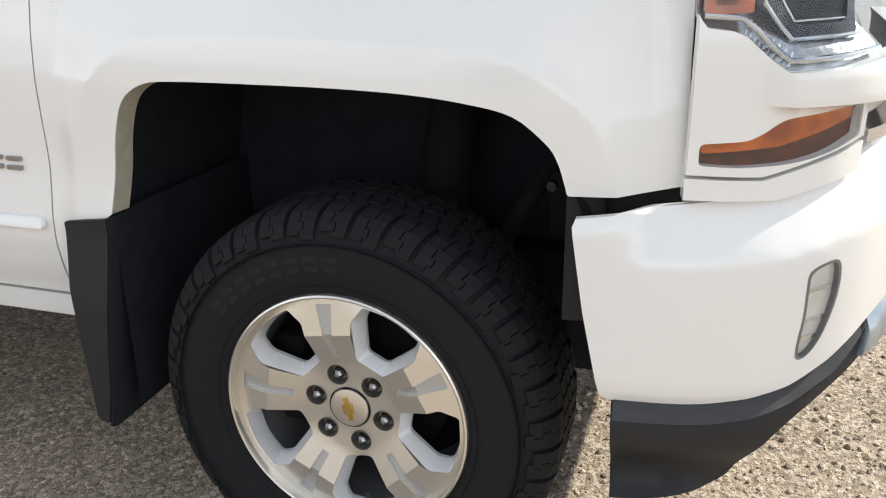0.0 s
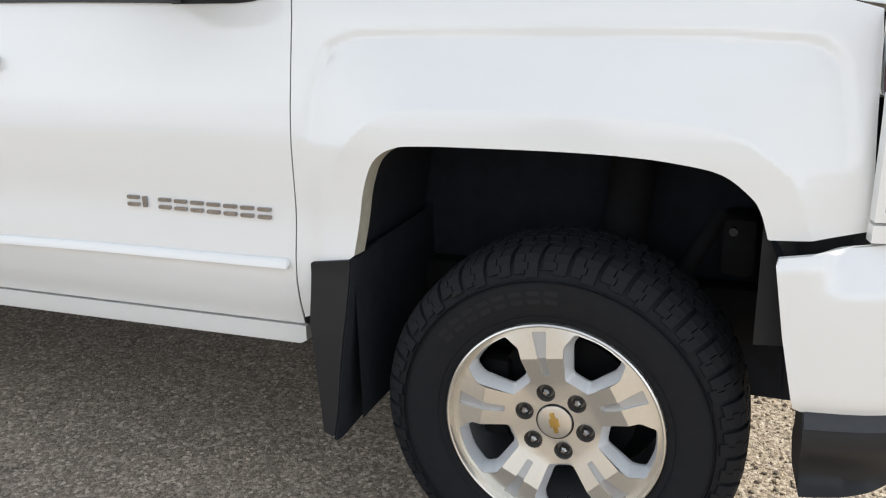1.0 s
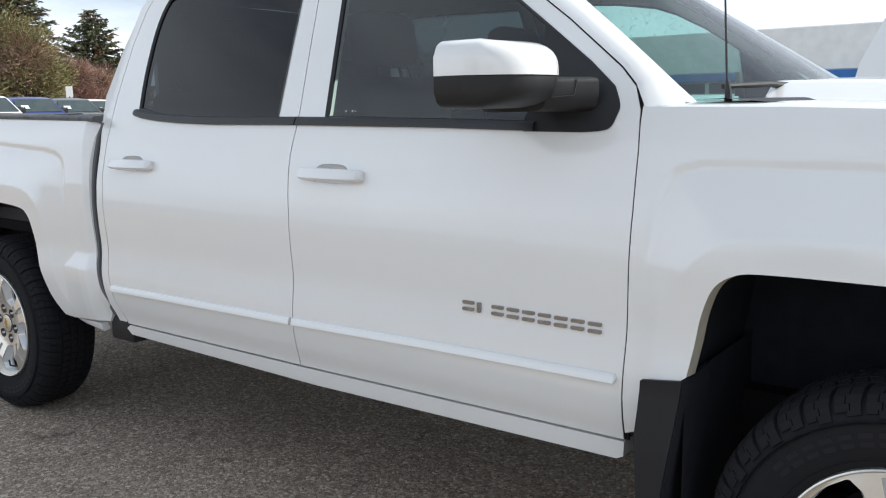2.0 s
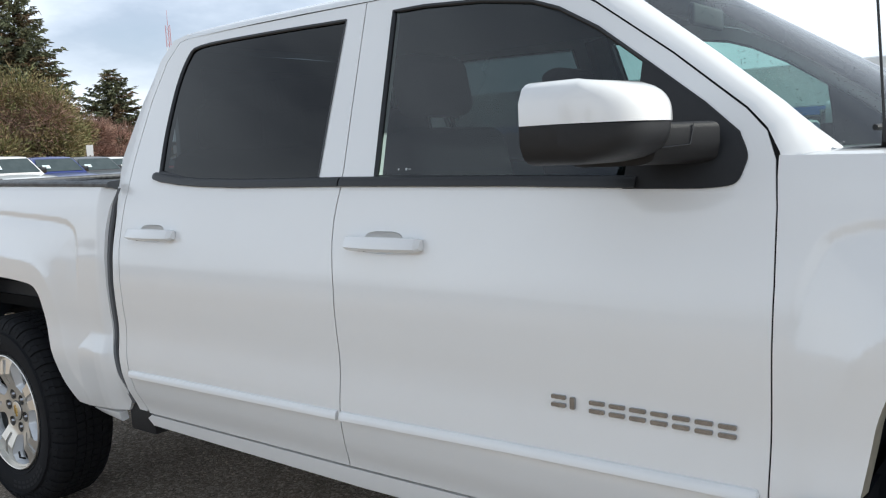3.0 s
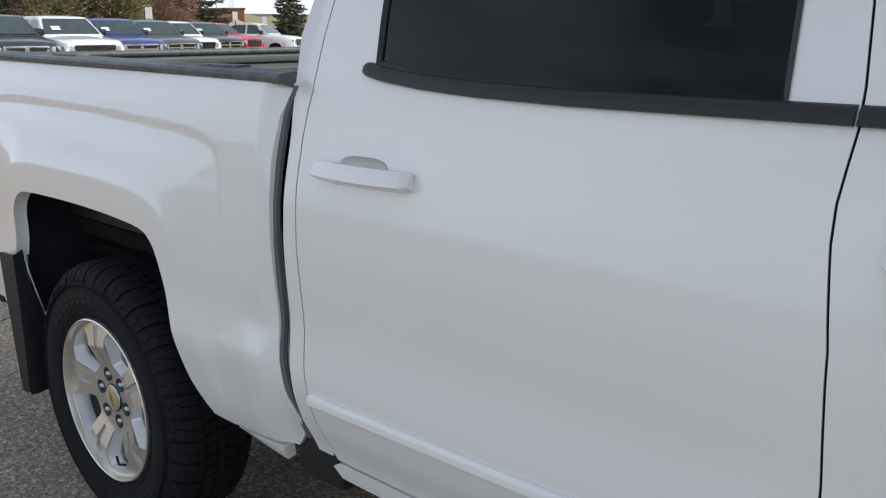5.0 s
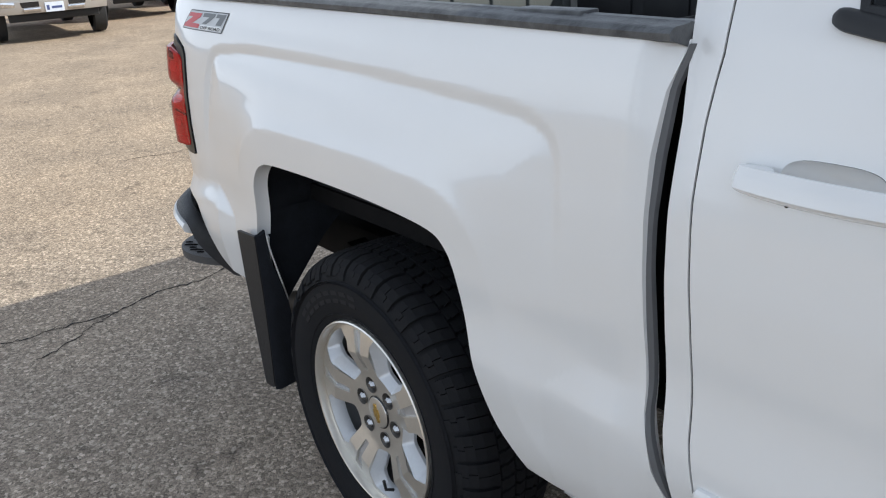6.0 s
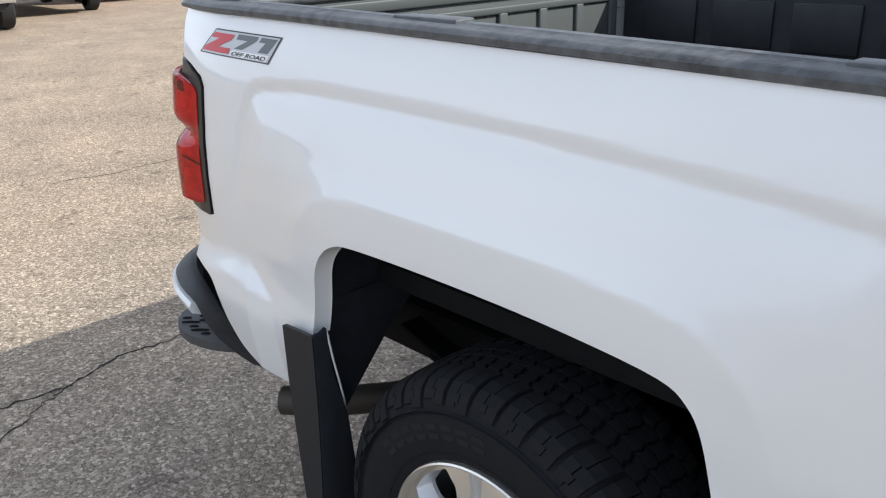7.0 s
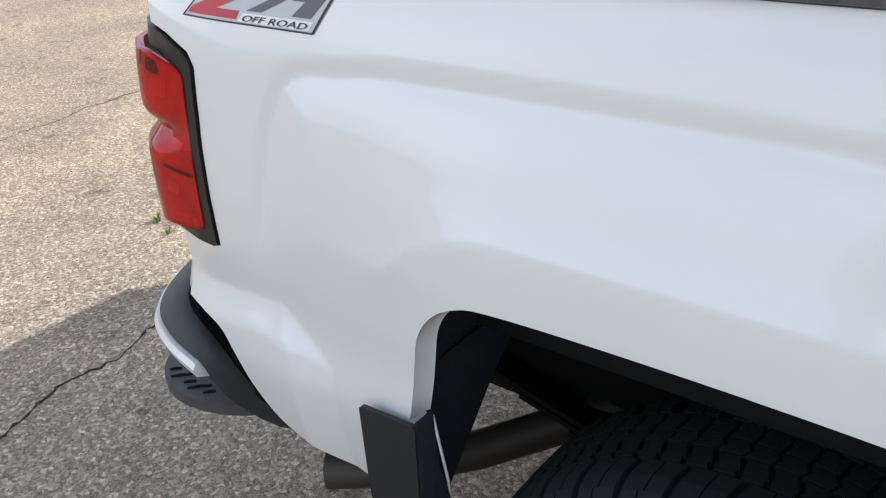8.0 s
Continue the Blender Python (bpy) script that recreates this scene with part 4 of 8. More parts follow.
def make_rim(parent):
    """A five-spoke alloy: pockets with sloping sides, grooved spokes, six nuts and a cap."""
    b = bmesh.new()
    spun(b, [(0.2395, 0.002), (0.2405, -0.018), (0.2392, -0.026), (0.2360, -0.0285), (0.2330, -0.0270), (0.2315, -0.020), (0.2308, -0.004)], 96)
    part("rim_lip", b, RIM, parent, "machined rim lip")
    b = bmesh.new()
    spun(b, [(0.2306, -0.004), (0.2295, 0.004), (0.2270, 0.040), (0.2235, 0.09), (0.2215, 0.19)], 72)
    part("barrel", b, BARREL, parent, "dull grey wheel barrel")

    SPOKES = [math.radians(99 + 72 * k) for k in range(5)]

    def face_y(r):
        return float(np.interp(r, [0, 0.05, 0.090, 0.158, 0.2235, 0.231], [0.008, 0.008, 0.004, -0.0185, -0.0075, -0.006]))

    def face_place(u, v, d):
        # the face rises along each spoke to a straight ridge across it, then falls to the lip
        along_ = max(u * math.cos(a) + v * math.sin(a) for a in SPOKES)
        r = math.hypot(u, v)
        k = float(step(0.200, 0.231, r))
        return (u, face_y(along_ + (r - along_) * k) + d, v)

    def turned(shape, a):
        c, s = math.cos(a), math.sin(a)
        return [(p * c - q * s, p * s + q * c) for p, q in shape]

    pocket = rounded([(0.101, -0.027), (0.101, 0.027), (0.176, 0.0665), (0.2125, 0.0600), (0.2250, 0.0), (0.2125, -0.0600), (0.176, -0.0665)], [0.007, 0.007, 0.006, 0.007, 0.05, 0.007, 0.006], 4)
    small = rounded([(0.116, -0.0205), (0.116, 0.0205), (0.180, 0.0525), (0.2075, 0.0500), (0.2185, 0.0), (0.2075, -0.0500), (0.180, -0.0525)], [0.010, 0.010, 0.008, 0.010, 0.05, 0.010, 0.008], 4)
    groove = rounded([(0.112, -0.0075), (0.112, 0.0075), (0.160, 0.0095), (0.216, 0.0160), (0.216, -0.0160), (0.160, -0.0095)], 0.003, 2)
    disc = [(0.2310 * math.cos(2 * math.pi * k / 96), 0.2310 * math.sin(2 * math.pi * k / 96)) for k in range(96)]
    ring = lambda x, z, r, n=18: [(x + r * math.cos(2 * math.pi * k / n), z + r * math.sin(2 * math.pi * k / n)) for k in range(n)]
    nuts = [(0.07 * math.cos(math.radians(107 + 60 * k)), 0.07 * math.sin(math.radians(107 + 60 * k))) for k in range(6)]
    opens = [turned(pocket, math.radians(63 + 72 * k)) for k in range(5)]
    slots = [turned(groove, a) for a in SPOKES]
    ridges = [turned([(q, -0.062), (q, 0.062)], a) for a in SPOKES for q in (0.158,)]
    sheet("spoke_face", disc, face_place, RIM, parent, "machined five-spoke wheel face", holes=(*opens, *slots, *[ring(x, z, 0.0205) for x, z in nuts]), gap=0.010, deep=0.009, creases=ridges, angle=17)
    for k in range(5):
        a = math.radians(63 + 72 * k)
        q = bmesh.new()
        o, i = turned(pocket, a), turned(small, a)
        grid(q, [[face_place(u, v, 0.0015) for u, v in o], [(u, face_place(u, v, 0)[1] * 0.4 + 0.026, v) for u, v in i], [(u, face_place(u, v, 0)[1] * 0.4 + 0.034, v) for u, v in i]], closed=True)
        bmesh.ops.recalc_face_normals(q, faces=q.faces[:])
        part("pocket_wall", q, RIM_PAINT, parent, "sloping silver-painted pocket side", angle=18)
        sheet("spoke_groove", slots[k], lambda u, v, d: face_place(u, v, d + 0.0075), GROOVE, parent, "silver-painted groove", gap=0.012, deep=0.004, creases=(turned([(0.158, -0.02), (0.158, 0.02)], SPOKES[k]),), angle=17)
    # brake disc and caliper in the dark behind
    b = bmesh.new()
    spun(b, [(0.0, 0.095), (0.165, 0.095), (0.165, 0.12), (0.0, 0.12)], 40)
    box(b, (-0.19, 0.07, -0.10), (-0.12, 0.15, 0.10), 0.02)
    part("brake", b, FRAME, parent, "dark brake disc and caliper")
    b = bmesh.new()
    spun(b, [(0.2215, 0.19), (0.165, 0.17), (0.0, 0.16)], 40)
    part("dust_shield", b, RUBBER, parent, "black brake dust shield")
    # hub cap
    b = bmesh.new()
    spun(b, [(0.0, 0.0005), (0.030, 0.0015), (0.0375, 0.0035), (0.0392, 0.006), (0.0392, 0.012)], 40)
    cap = part("centre_cap", b, RIM, parent, "round alloy centre cap")
    b = bmesh.new()
    spun(b, [(0.0390, 0.0045), (0.0405, 0.0072), (0.0420, 0.0070)], 40)
    part("cap_ring", b, GLOSSBLACK, cap, "dark ring round the cap")
    b = bmesh.new()
    prism(b, rounded([(-0.024, -0.0048), (-0.008, -0.0048), (-0.0105, -0.0105), (0.0105, -0.0105), (0.008, -0.0048), (0.024, -0.0048), (0.024, 0.0048), (0.008, 0.0048), (0.0105, 0.0105), (-0.0105, 0.0105), (-0.008, 0.0048), (-0.024, 0.0048)], 0.001, 1),
          lambda u, v, d: (u * math.cos(1.83) - v * math.sin(1.83), d, u * math.sin(1.83) + v * math.cos(1.83)), -0.0015, 0.003, 0.0006)
    part("emblem", b, GOLD, cap, "small gold cross-shaped emblem")
    for x, z in nuts:
        b = bmesh.new()
        spun(b, [(0.0207, 0.002), (0.0198, 0.006), (0.0172, 0.020), (0.0, 0.022)], 24)
        bmesh.ops.translate(b, verts=b.verts[:], vec=(x, face_y(0.07) - 0.004, z))
        part("nut_pocket", b, NUT_RECESS, parent, "dark lug nut pocket")
        b = bmesh.new()
        spun(b, [(0.0, -0.004), (0.0050, -0.0035), (0.0085, 0.001), (0.0118, 0.006), (0.0118, 0.026)], 6)
        bmesh.ops.translate(b, verts=b.verts[:], vec=(x, 0.004, z))
        part("lug_nut", b, NUT, parent, "chrome lug nut", smooth=False)
    b = bmesh.new()
    tube(b, [(0.20 * math.cos(-1.35), 0.0, 0.20 * math.sin(-1.35)), (0.19 * math.cos(-1.35), -0.020, 0.19 * math.sin(-1.35)), (0.165 * math.cos(-1.33), -0.022, 0.165 * math.sin(-1.33))], 0.004, 8)
    part("valve", b, TRIM, parent, "black valve stem")


wheel = holder("wheel", truck, pose(0, 0, 0.395))
make_tyre(wheel)
make_rim(wheel)


def wheel_at(m):
    made = wheel.copy()
    scene.collection.objects.link(made)
    made.matrix_basis = m
    todo = [(wheel, made)]
    while todo:
        a, b = todo.pop()
        for ch in a.children:
            c = ch.copy()
            scene.collection.objects.link(c)
            c.parent = b
            todo.append((ch, c))
    return made


wheel_at(pose(WB, 0, 0.395))
wheel_at(pose(0, 2 * MID, 0.395, 0, 0, 180))
wheel_at(pose(WB, 2 * MID, 0.395, 0, 0, 180))


# ---- front end ----
UPPER = np.array(curve_through([(0.40, -0.05), (0.56, -0.022), (0.65, 0.0), (0.74, 0.05), (0.80, 0.11), (0.85, 0.2), (0.88, 0.32), (0.90, 0.5), (0.915, 0.955)], 16))
LOWER = np.array(curve_through([(0.405, -0.07), (0.50, -0.065), (0.60, -0.05), (0.70, -0.015), (0.78, 0.04), (0.85, 0.115), (0.905, 0.22), (0.945, 0.4), (0.965, 0.6), (0.97, 0.955)], 16))


def along(curve, s, depth):
    """A place in plan, s metres along the curve and depth metres behind it."""
    run = np.r_[0, np.cumsum(np.linalg.norm(np.diff(curve, axis=0), axis=1))]
    x, y = np.interp(s, run, curve[:, 0]), np.interp(s, run, curve[:, 1])
    e = 0.012
    tx = np.interp(s + e, run, curve[:, 0]) - np.interp(s - e, run, curve[:, 0])
    ty = np.interp(s + e, run, curve[:, 1]) - np.interp(s - e, run, curve[:, 1])
    k = math.hypot(tx, ty)
    return float(x - ty / k * depth), float(y + tx / k * depth)


END_U = float(np.linalg.norm(np.diff(UPPER, axis=0), axis=1).sum())
END_L = float(np.linalg.norm(np.diff(LOWER, axis=0), axis=1).sum())


def lamp_place(s, z, d):
    beak = 0.032 * float(step(0.262, 0.300, s) * step(0.984, 0.998, z) * step(1.12, 1.03, z))
    x, y = along(UPPER, s, d - beak + 0.018 * float(step(1.05, 1.25, z)))
    return (x, y, z)


def bumper_place(s, z, d):
    top = float(np.interp(s, [0, 0.09, 0.234, 0.331, 0.412, 0.6, 1.2], [0.832, 0.845, 0.854, 0.863, 0.882, 0.915, 0.93]))
    sc = float(step(0.07, 0.13, s))
    roll = 0.050 * sc * max(0.0, (z - (top - 0.082)) / 0.082) ** 1.08 + 0.016 * (1 - sc) * max(0.0, (z - (top - 0.035)) / 0.035) ** 2
    low = max(0.0, (0.575 - z) / 0.045) ** 2 * 0.010 + 0.10 * max(0.0, 0.76 - z) ** 1.5
    x, y = along(LOWER, s, d + roll + low)
    return (x, y, z)


def valance_place(s, z, d):
    top = float(np.interp(s, [0.08, 0.226, 0.295, 0.36, 0.432, 0.519, 0.60], [0.534, 0.540, 0.550, 0.567, 0.601, 0.656, 0.69]))
    belly = 0.003 + 0.026 * float(np.clip((z - top + 0.034) / 0.030, 0, 1)) + 0.03 * float(step(0.47, 0.40, z)) - 0.028 * float(step(0.38, 0.355, z))
    x, y = along(LOWER, s, d + belly)
    return (x, y, z)


HEAD_LOW = [(0.172, 1.108), (0.180, 1.099), (0.214, 1.095), (0.232, 1.088), (0.286, 1.042), (0.36, 1.046), (0.434, 1.056), (0.448, 1.058)]
AMBER_HOLE = rounded([(0.183, 0.909), (0.183, 0.940), (0.250, 0.945), (0.272, 0.956), (0.298, 0.974), (0.38, 0.983), (0.440, 0.990), (0.440, 0.941), (0.425, 0.937), (0.380, 0.921), (0.317, 0.909), (0.234, 0.906)], [0.008, 0.008, 0.02, 0.02, 0.02, 0.02, 0.01, 0.01, 0.03, 0.03, 0.03, 0.03], 4)
surround = sheet("headlamp_surround", [(0.168, 0.895), (0.277, 0.892), (0.428, 0.932), (0.452, 0.938), (0.456, 1.058)] + HEAD_LOW[::-1][1:] + [(0.168, 1.115)], lamp_place, PAINT, truck, "white painted headlamp surround", holes=(AMBER_HOLE,), gap=0.008, deep=0.03)
sheet("turn_signal", [(u, v) for u, v in AMBER_HOLE], lambda s, z, d: lamp_place(s, z, d + 0.003), LENS, surround, "clear turn signal lens", deep=0.004)
sheet("amber_reflector", rounded([(0.186, 0.925), (0.186, 0.938), (0.250, 0.944), (0.298, 0.971), (0.425, 0.986), (0.425, 0.968), (0.36, 0.950), (0.30, 0.934)], 0.004, 2), lambda s, z, d: lamp_place(s, z, d + 0.008), AMBER, surround, "glowing-orange amber reflector", deep=0.004)
sheet("dark_reflector", [(0.184, 0.905), (0.184, 0.94), (0.26, 0.95), (0.30, 0.975), (0.440, 0.992), (0.440, 0.938), (0.425, 0.934), (0.317, 0.905)], lambda s, z, d: lamp_place(s, z, d + 0.016), material("lamp_dark", (0.06, 0.03, 0.025), 0.25, vary=0.5, scale=60, tint=(0.2, 0.05, 0.02)), surround, "dark red-brown reflector below the amber", deep=0.004)
sheet("filler_strip", [(0.166, 0.858), (0.30, 0.857), (0.447, 0.888), (0.450, 0.931), (0.428, 0.926), (0.277, 0.887), (0.166, 0.890)], lambda s, z, d: lamp_place(s, z, d - 0.002), PAINT, surround, "white filler strip above the bumper", deep=0.03)
# headlamp: lens, chrome bowl, amber block, projector
head = sheet("headlamp", [(0.172, 1.25)] + HEAD_LOW + [(0.448, 1.25)], lambda s, z, d: lamp_place(s, z, d - 0.002), LENS, truck, "clear headlamp with chrome and amber inside", deep=0.01)
sheet("bowl", [(0.172, 1.25)] + HEAD_LOW + [(0.448, 1.25)], lambda s, z, d: lamp_place(s, z, d + 0.055 - 0.035 * float(step(1.13, 1.06, z))), REFLECTOR, head, "chrome reflector bowl", deep=0.02)
b = bmesh.new()
tube(b, [lamp_place(u, v, 0.010) for u, v in resampled([(0.176, 1.114), (0.226, 1.111), (0.248, 1.096), (0.290, 1.056), (0.36, 1.060), (0.436, 1.068)], 0.02, closed=False)], 0.0042, 8)
tube(b, [lamp_place(u, v, 0.021) for u, v in resampled([(0.252, 1.245), (0.262, 1.13), (0.30, 1.082), (0.42, 1.086)], 0.02, closed=False)], 0.0030, 8)
tube(b, [lamp_place(u, v, 0.028) for u, v in resampled([(0.279, 1.24), (0.288, 1.139), (0.311, 1.104), (0.404, 1.106)], 0.02, closed=False)], 0.0022, 8)
part("chrome_outline", b, CHROME, head, "bright chrome outlines inside the lamp")
for k in range(9):
    b = bmesh.new()
    u, v = 0.232 + 0.0068 * k, 1.094 - 0.0052 * k
    tube(b, [lamp_place(u, v - 0.004, 0.010), lamp_place(u + 0.010, v + 0.014, 0.020)], 0.0018, 6)
    part("chrome_rib", b, CHROME, head)
sheet("inner_panel", [(0.262, 1.25), (0.272, 1.136), (0.303, 1.092), (0.415, 1.094), (0.432, 1.25)], lambda s, z, d: lamp_place(s, z, d + 0.030), LAMPBLACK, head, "black inner panel", deep=0.006)
sheet("amber_window", rounded([(0.190, 1.128), (0.217, 1.129), (0.217, 1.150), (0.190, 1.149)], 0.002, 2), lambda s, z, d: lamp_place(s, z, d + 0.0075), material("amber_dark", (0.14, 0.035, 0.010), 0.3, vary=0.4, scale=80), head, "dark window in the amber block", deep=0.003)
sheet("amber_block", rounded([(0.176, 1.116), (0.242, 1.118), (0.246, 1.25), (0.176, 1.25)], 0.004, 2), lambda s, z, d: lamp_place(s, z, d + 0.010), AMBER, head, "amber side reflector", deep=0.02)
sheet("bezel", rounded([(0.252, 1.25), (0.262, 1.13), (0.30, 1.082), (0.42, 1.086), (0.44, 1.25)], 0.01, 3), lambda s, z, d: lamp_place(s, z, d + 0.024), GLOSSBLACK, head, "dark projector bezel", holes=(rounded([(0.275, 1.24), (0.283, 1.137), (0.308, 1.100), (0.405, 1.102), (0.42, 1.24)], 0.01, 3),), deep=0.03)
b = bmesh.new()
bmesh.ops.create_uvsphere(b, u_segments=24, v_segments=16, radius=0.05, matrix=Matrix.Translation(lamp_place(0.345, 1.165, 0.052)))
part("projector", b, LENS, head, "round projector lens")
# black gap above the bumper and the grille
b = bmesh.new()
rings = []
for s in np.linspace(0.0, END_U, 50):
    rings.append([lamp_place(s, z, 0.030 + 0.05 * float(step(0.22, 0.15, s))) for z in (0.62, 0.80, 0.858, 0.872)])
grid(b, rings)
part("bumper_gap", b, PLASTIC, truck, "black plastic behind the bumper gap")
# near-black strip added so the gap before the fender looks shaded
sheet("gap_backing", [(0.160, 0.87), (0.180, 0.87), (0.182, 1.03), (0.158, 1.03)], lambda s, z, d: lamp_place(s, z, d + 0.055), FRAME, truck, "dark strip put in for the shade of the gap before the fender", gap=0.03, deep=0.006)
b = bmesh.new()
rings = []
for s in np.linspace(0.46, END_U, 30):
    rings.append([lamp_place(s, z, 0.10) for z in np.linspace(0.84, 1.24, 10)])
grid(b, rings)
part("grille_back", b, GLOSSBLACK, truck, "black grille mesh")
for z0, z1 in ((1.0, 1.055), (1.20, 1.25), (0.925, 0.945)):
    sheet("grille_bar", [(0.464, z0), (END_U, z0), (END_U, z1), (0.464, z1)], lambda s, z, d: lamp_place(s, z, d - 0.0), PAINT if z0 > 0.95 else CHROME, truck, "grille bar", gap=0.03, deep=0.05)
FOG = curve_through([(0.363, 0.752), (0.388, 0.764), (0.414, 0.765), (0.423, 0.735), (0.420, 0.690), (0.405, 0.640), (0.385, 0.612), (0.365, 0.607), (0.360, 0.630), (0.363, 0.680), (0.361, 0.725)], 3, closed=True)
B_TOP = [(0.008, 0.815), (0.012, 0.827), (0.024, 0.829), (0.087, 0.839), (0.234, 0.854), (0.331, 0.865), (0.412, 0.886), (0.50, 0.908), (0.60, 0.923), (0.80, 0.933), (END_L, 0.938)]
B_LOW = [(END_L, 0.70), (0.80, 0.70), (0.66, 0.695), (0.60, 0.685), (0.519, 0.648), (0.432, 0.593), (0.36, 0.559), (0.295, 0.542), (0.226, 0.532), (0.12, 0.526), (0.075, 0.526), (0.062, 0.534), (0.055, 0.56), (0.030, 0.68)]
bumper = sheet("front_bumper", B_TOP + B_LOW, bumper_place, PAINT, truck, "white painted front bumper", holes=(FOG,), gap=0.012, deep=0.012)
fog = sheet("fog_lamp", FOG, lambda s, z, d: bumper_place(s, z, d + 0.003), LENS, bumper, "upright clear fog lamp", deep=0.004)
sheet("fog_housing", FOG, lambda s, z, d: bumper_place(s, z, d + 0.009), material("lamp_grey", (0.80, 0.77, 0.72), 0.3, metal=0.2, vary=0.3, scale=30), bumper, "grey fog lamp housing", deep=0.01)
for z0 in (0.715, 0.665, 0.635):
    sheet("fog_fin", [(0.372, z0), (0.412, z0 + 0.004), (0.412, z0 + 0.010), (0.372, z0 + 0.006)], lambda s, z, d: bumper_place(s, z, d + 0.0055), CHROME, bumper, deep=0.004)
sheet("fog_bezel", FOG, lambda s, z, d: bumper_place(s, z, d - 0.001), material("bezel_grey", (0.16, 0.16, 0.16), 0.4), bumper, "grey lamp bezel", holes=([(0.392 + (u - 0.392) * 0.86, 0.687 + (v - 0.687) * 0.95) for u, v in FOG],), deep=0.012)
valance = sheet("lower_valance", [(0.080, 0.534), (0.226, 0.540), (0.295, 0.550), (0.36, 0.567), (0.432, 0.601), (0.519, 0.656), (0.60, 0.69), (0.60, 0.60), (0.519, 0.585), (0.44, 0.545)] + curve_through([(0.44, 0.545), (0.369, 0.501), (0.325, 0.462), (0.303, 0.425), (0.283, 0.394), (0.245, 0.374), (0.18, 0.363), (0.088, 0.355)], 4)[1:], valance_place, PLASTIC, truck, "black plastic lower valance", gap=0.014, deep=0.12)
# the light on the valance's upper slope, put in as a lighter grey
sheet("valance_ledge", [(0.084, 0.531), (0.226, 0.537), (0.295, 0.547), (0.36, 0.564), (0.432, 0.598), (0.50, 0.643), (0.515, 0.625), (0.44, 0.572), (0.36, 0.534), (0.295, 0.516), (0.226, 0.507), (0.084, 0.502)], lambda s, z, d: valance_place(s, z, d - 0.004), PADGREY, valance, "sloping top ledge of the valance, coloured lighter for the light on it", gap=0.012, deep=0.006)
sheet("skid_strip", [(0.50, 0.585), (0.60, 0.61), (0.75, 0.60), (END_L, 0.60), (END_L, 0.70), (0.62, 0.69), (0.53, 0.655)], lambda s, z, d: valance_place(s, z, d - 0.010), material("skid_metal", (0.45, 0.50, 0.56), 0.3, metal=0.8, vary=0.5, scale=18, bump=0.4, bump_scale=40), valance, "scuffed silver skid strip", deep=0.03)
for o in (surround, head, bumper, valance):
    mirrored(o)

# ---- hood, cowl, roof, windscreen ----
b = bmesh.new()
rings = []
hy = [0.104, 0.107, 0.116, 0.135, 0.165, 0.21, 0.28, 0.36, 0.42, 0.47, 0.53, 0.62, 0.78, MID]
for x in np.linspace(-0.606, 0.62, 32):
    ring = []
    for y in hy:
        edge = float(np.interp(x, [-0.62, -0.3, 0.1, 0.4, 0.62], [1.309, 1.306, 1.293, 1.271, 1.235]))
        crown = float(np.interp(y, [0.104, 0.107, 0.118, 0.15, 0.20, 0.30], [0.010, 0.028, 0.032, 0.036, 0.039, 0.041]))
        bulge = 0.050 * float(step(0.40, 0.50, y)) * float(step(-0.56, -0.44, x))
        shift = 0.0
        ring.append((x + 0.20 * float(step(-0.42, -0.606, x)) * float(step(0.16, 0.5, y)), y + max(0.0, x - 0.42) ** 2 * 1.2 * (1 - float(step(0.1, 0.9, y))), edge + crown + bulge + 0.012 * float(step(0.6, MID, y))))
    rings.append(ring)
for x, dz in ((0.70, 0.03), (0.78, 0.07), (0.84, 0.13)):
    rings.append([(x - 0.2 * max(0, 0.5 - p[1]) ** 1.2, p[1] + 0.08 * (x - 0.62) * (p[1] < 0.2), p[2] - dz) for p in rings[31]])
for r in list(range(len(rings))):
    rings[r] = rings[r] + [(x, 2 * MID - y, z) for x, y, z in rings[r][:-1][::-1]]
grid(b, rings)
bmesh.ops.recalc_face_normals(b, faces=b.faces[:])
if sum(f.normal.z for f in b.faces) < 0:
    bmesh.ops.reverse_faces(b, faces=b.faces[:])
part("hood", b, PAINT, truck, "white hood with a raised centre")
b = bmesh.new()
rings = []
for y in np.linspace(0.16, 2 * MID - 0.16, 24):
    q = abs(y - MID) / 0.8
    rings.append([(-0.54 + 0.21 * (1 - q * q), y, 1.352), (-0.45 + 0.19 * (1 - q * q), y, 1.354), (-0.36 + 0.17 * (1 - q * q), y, 1.345)])
grid(b, rings)
part("cowl", b, PLASTIC, truck, "black plastic cowl")

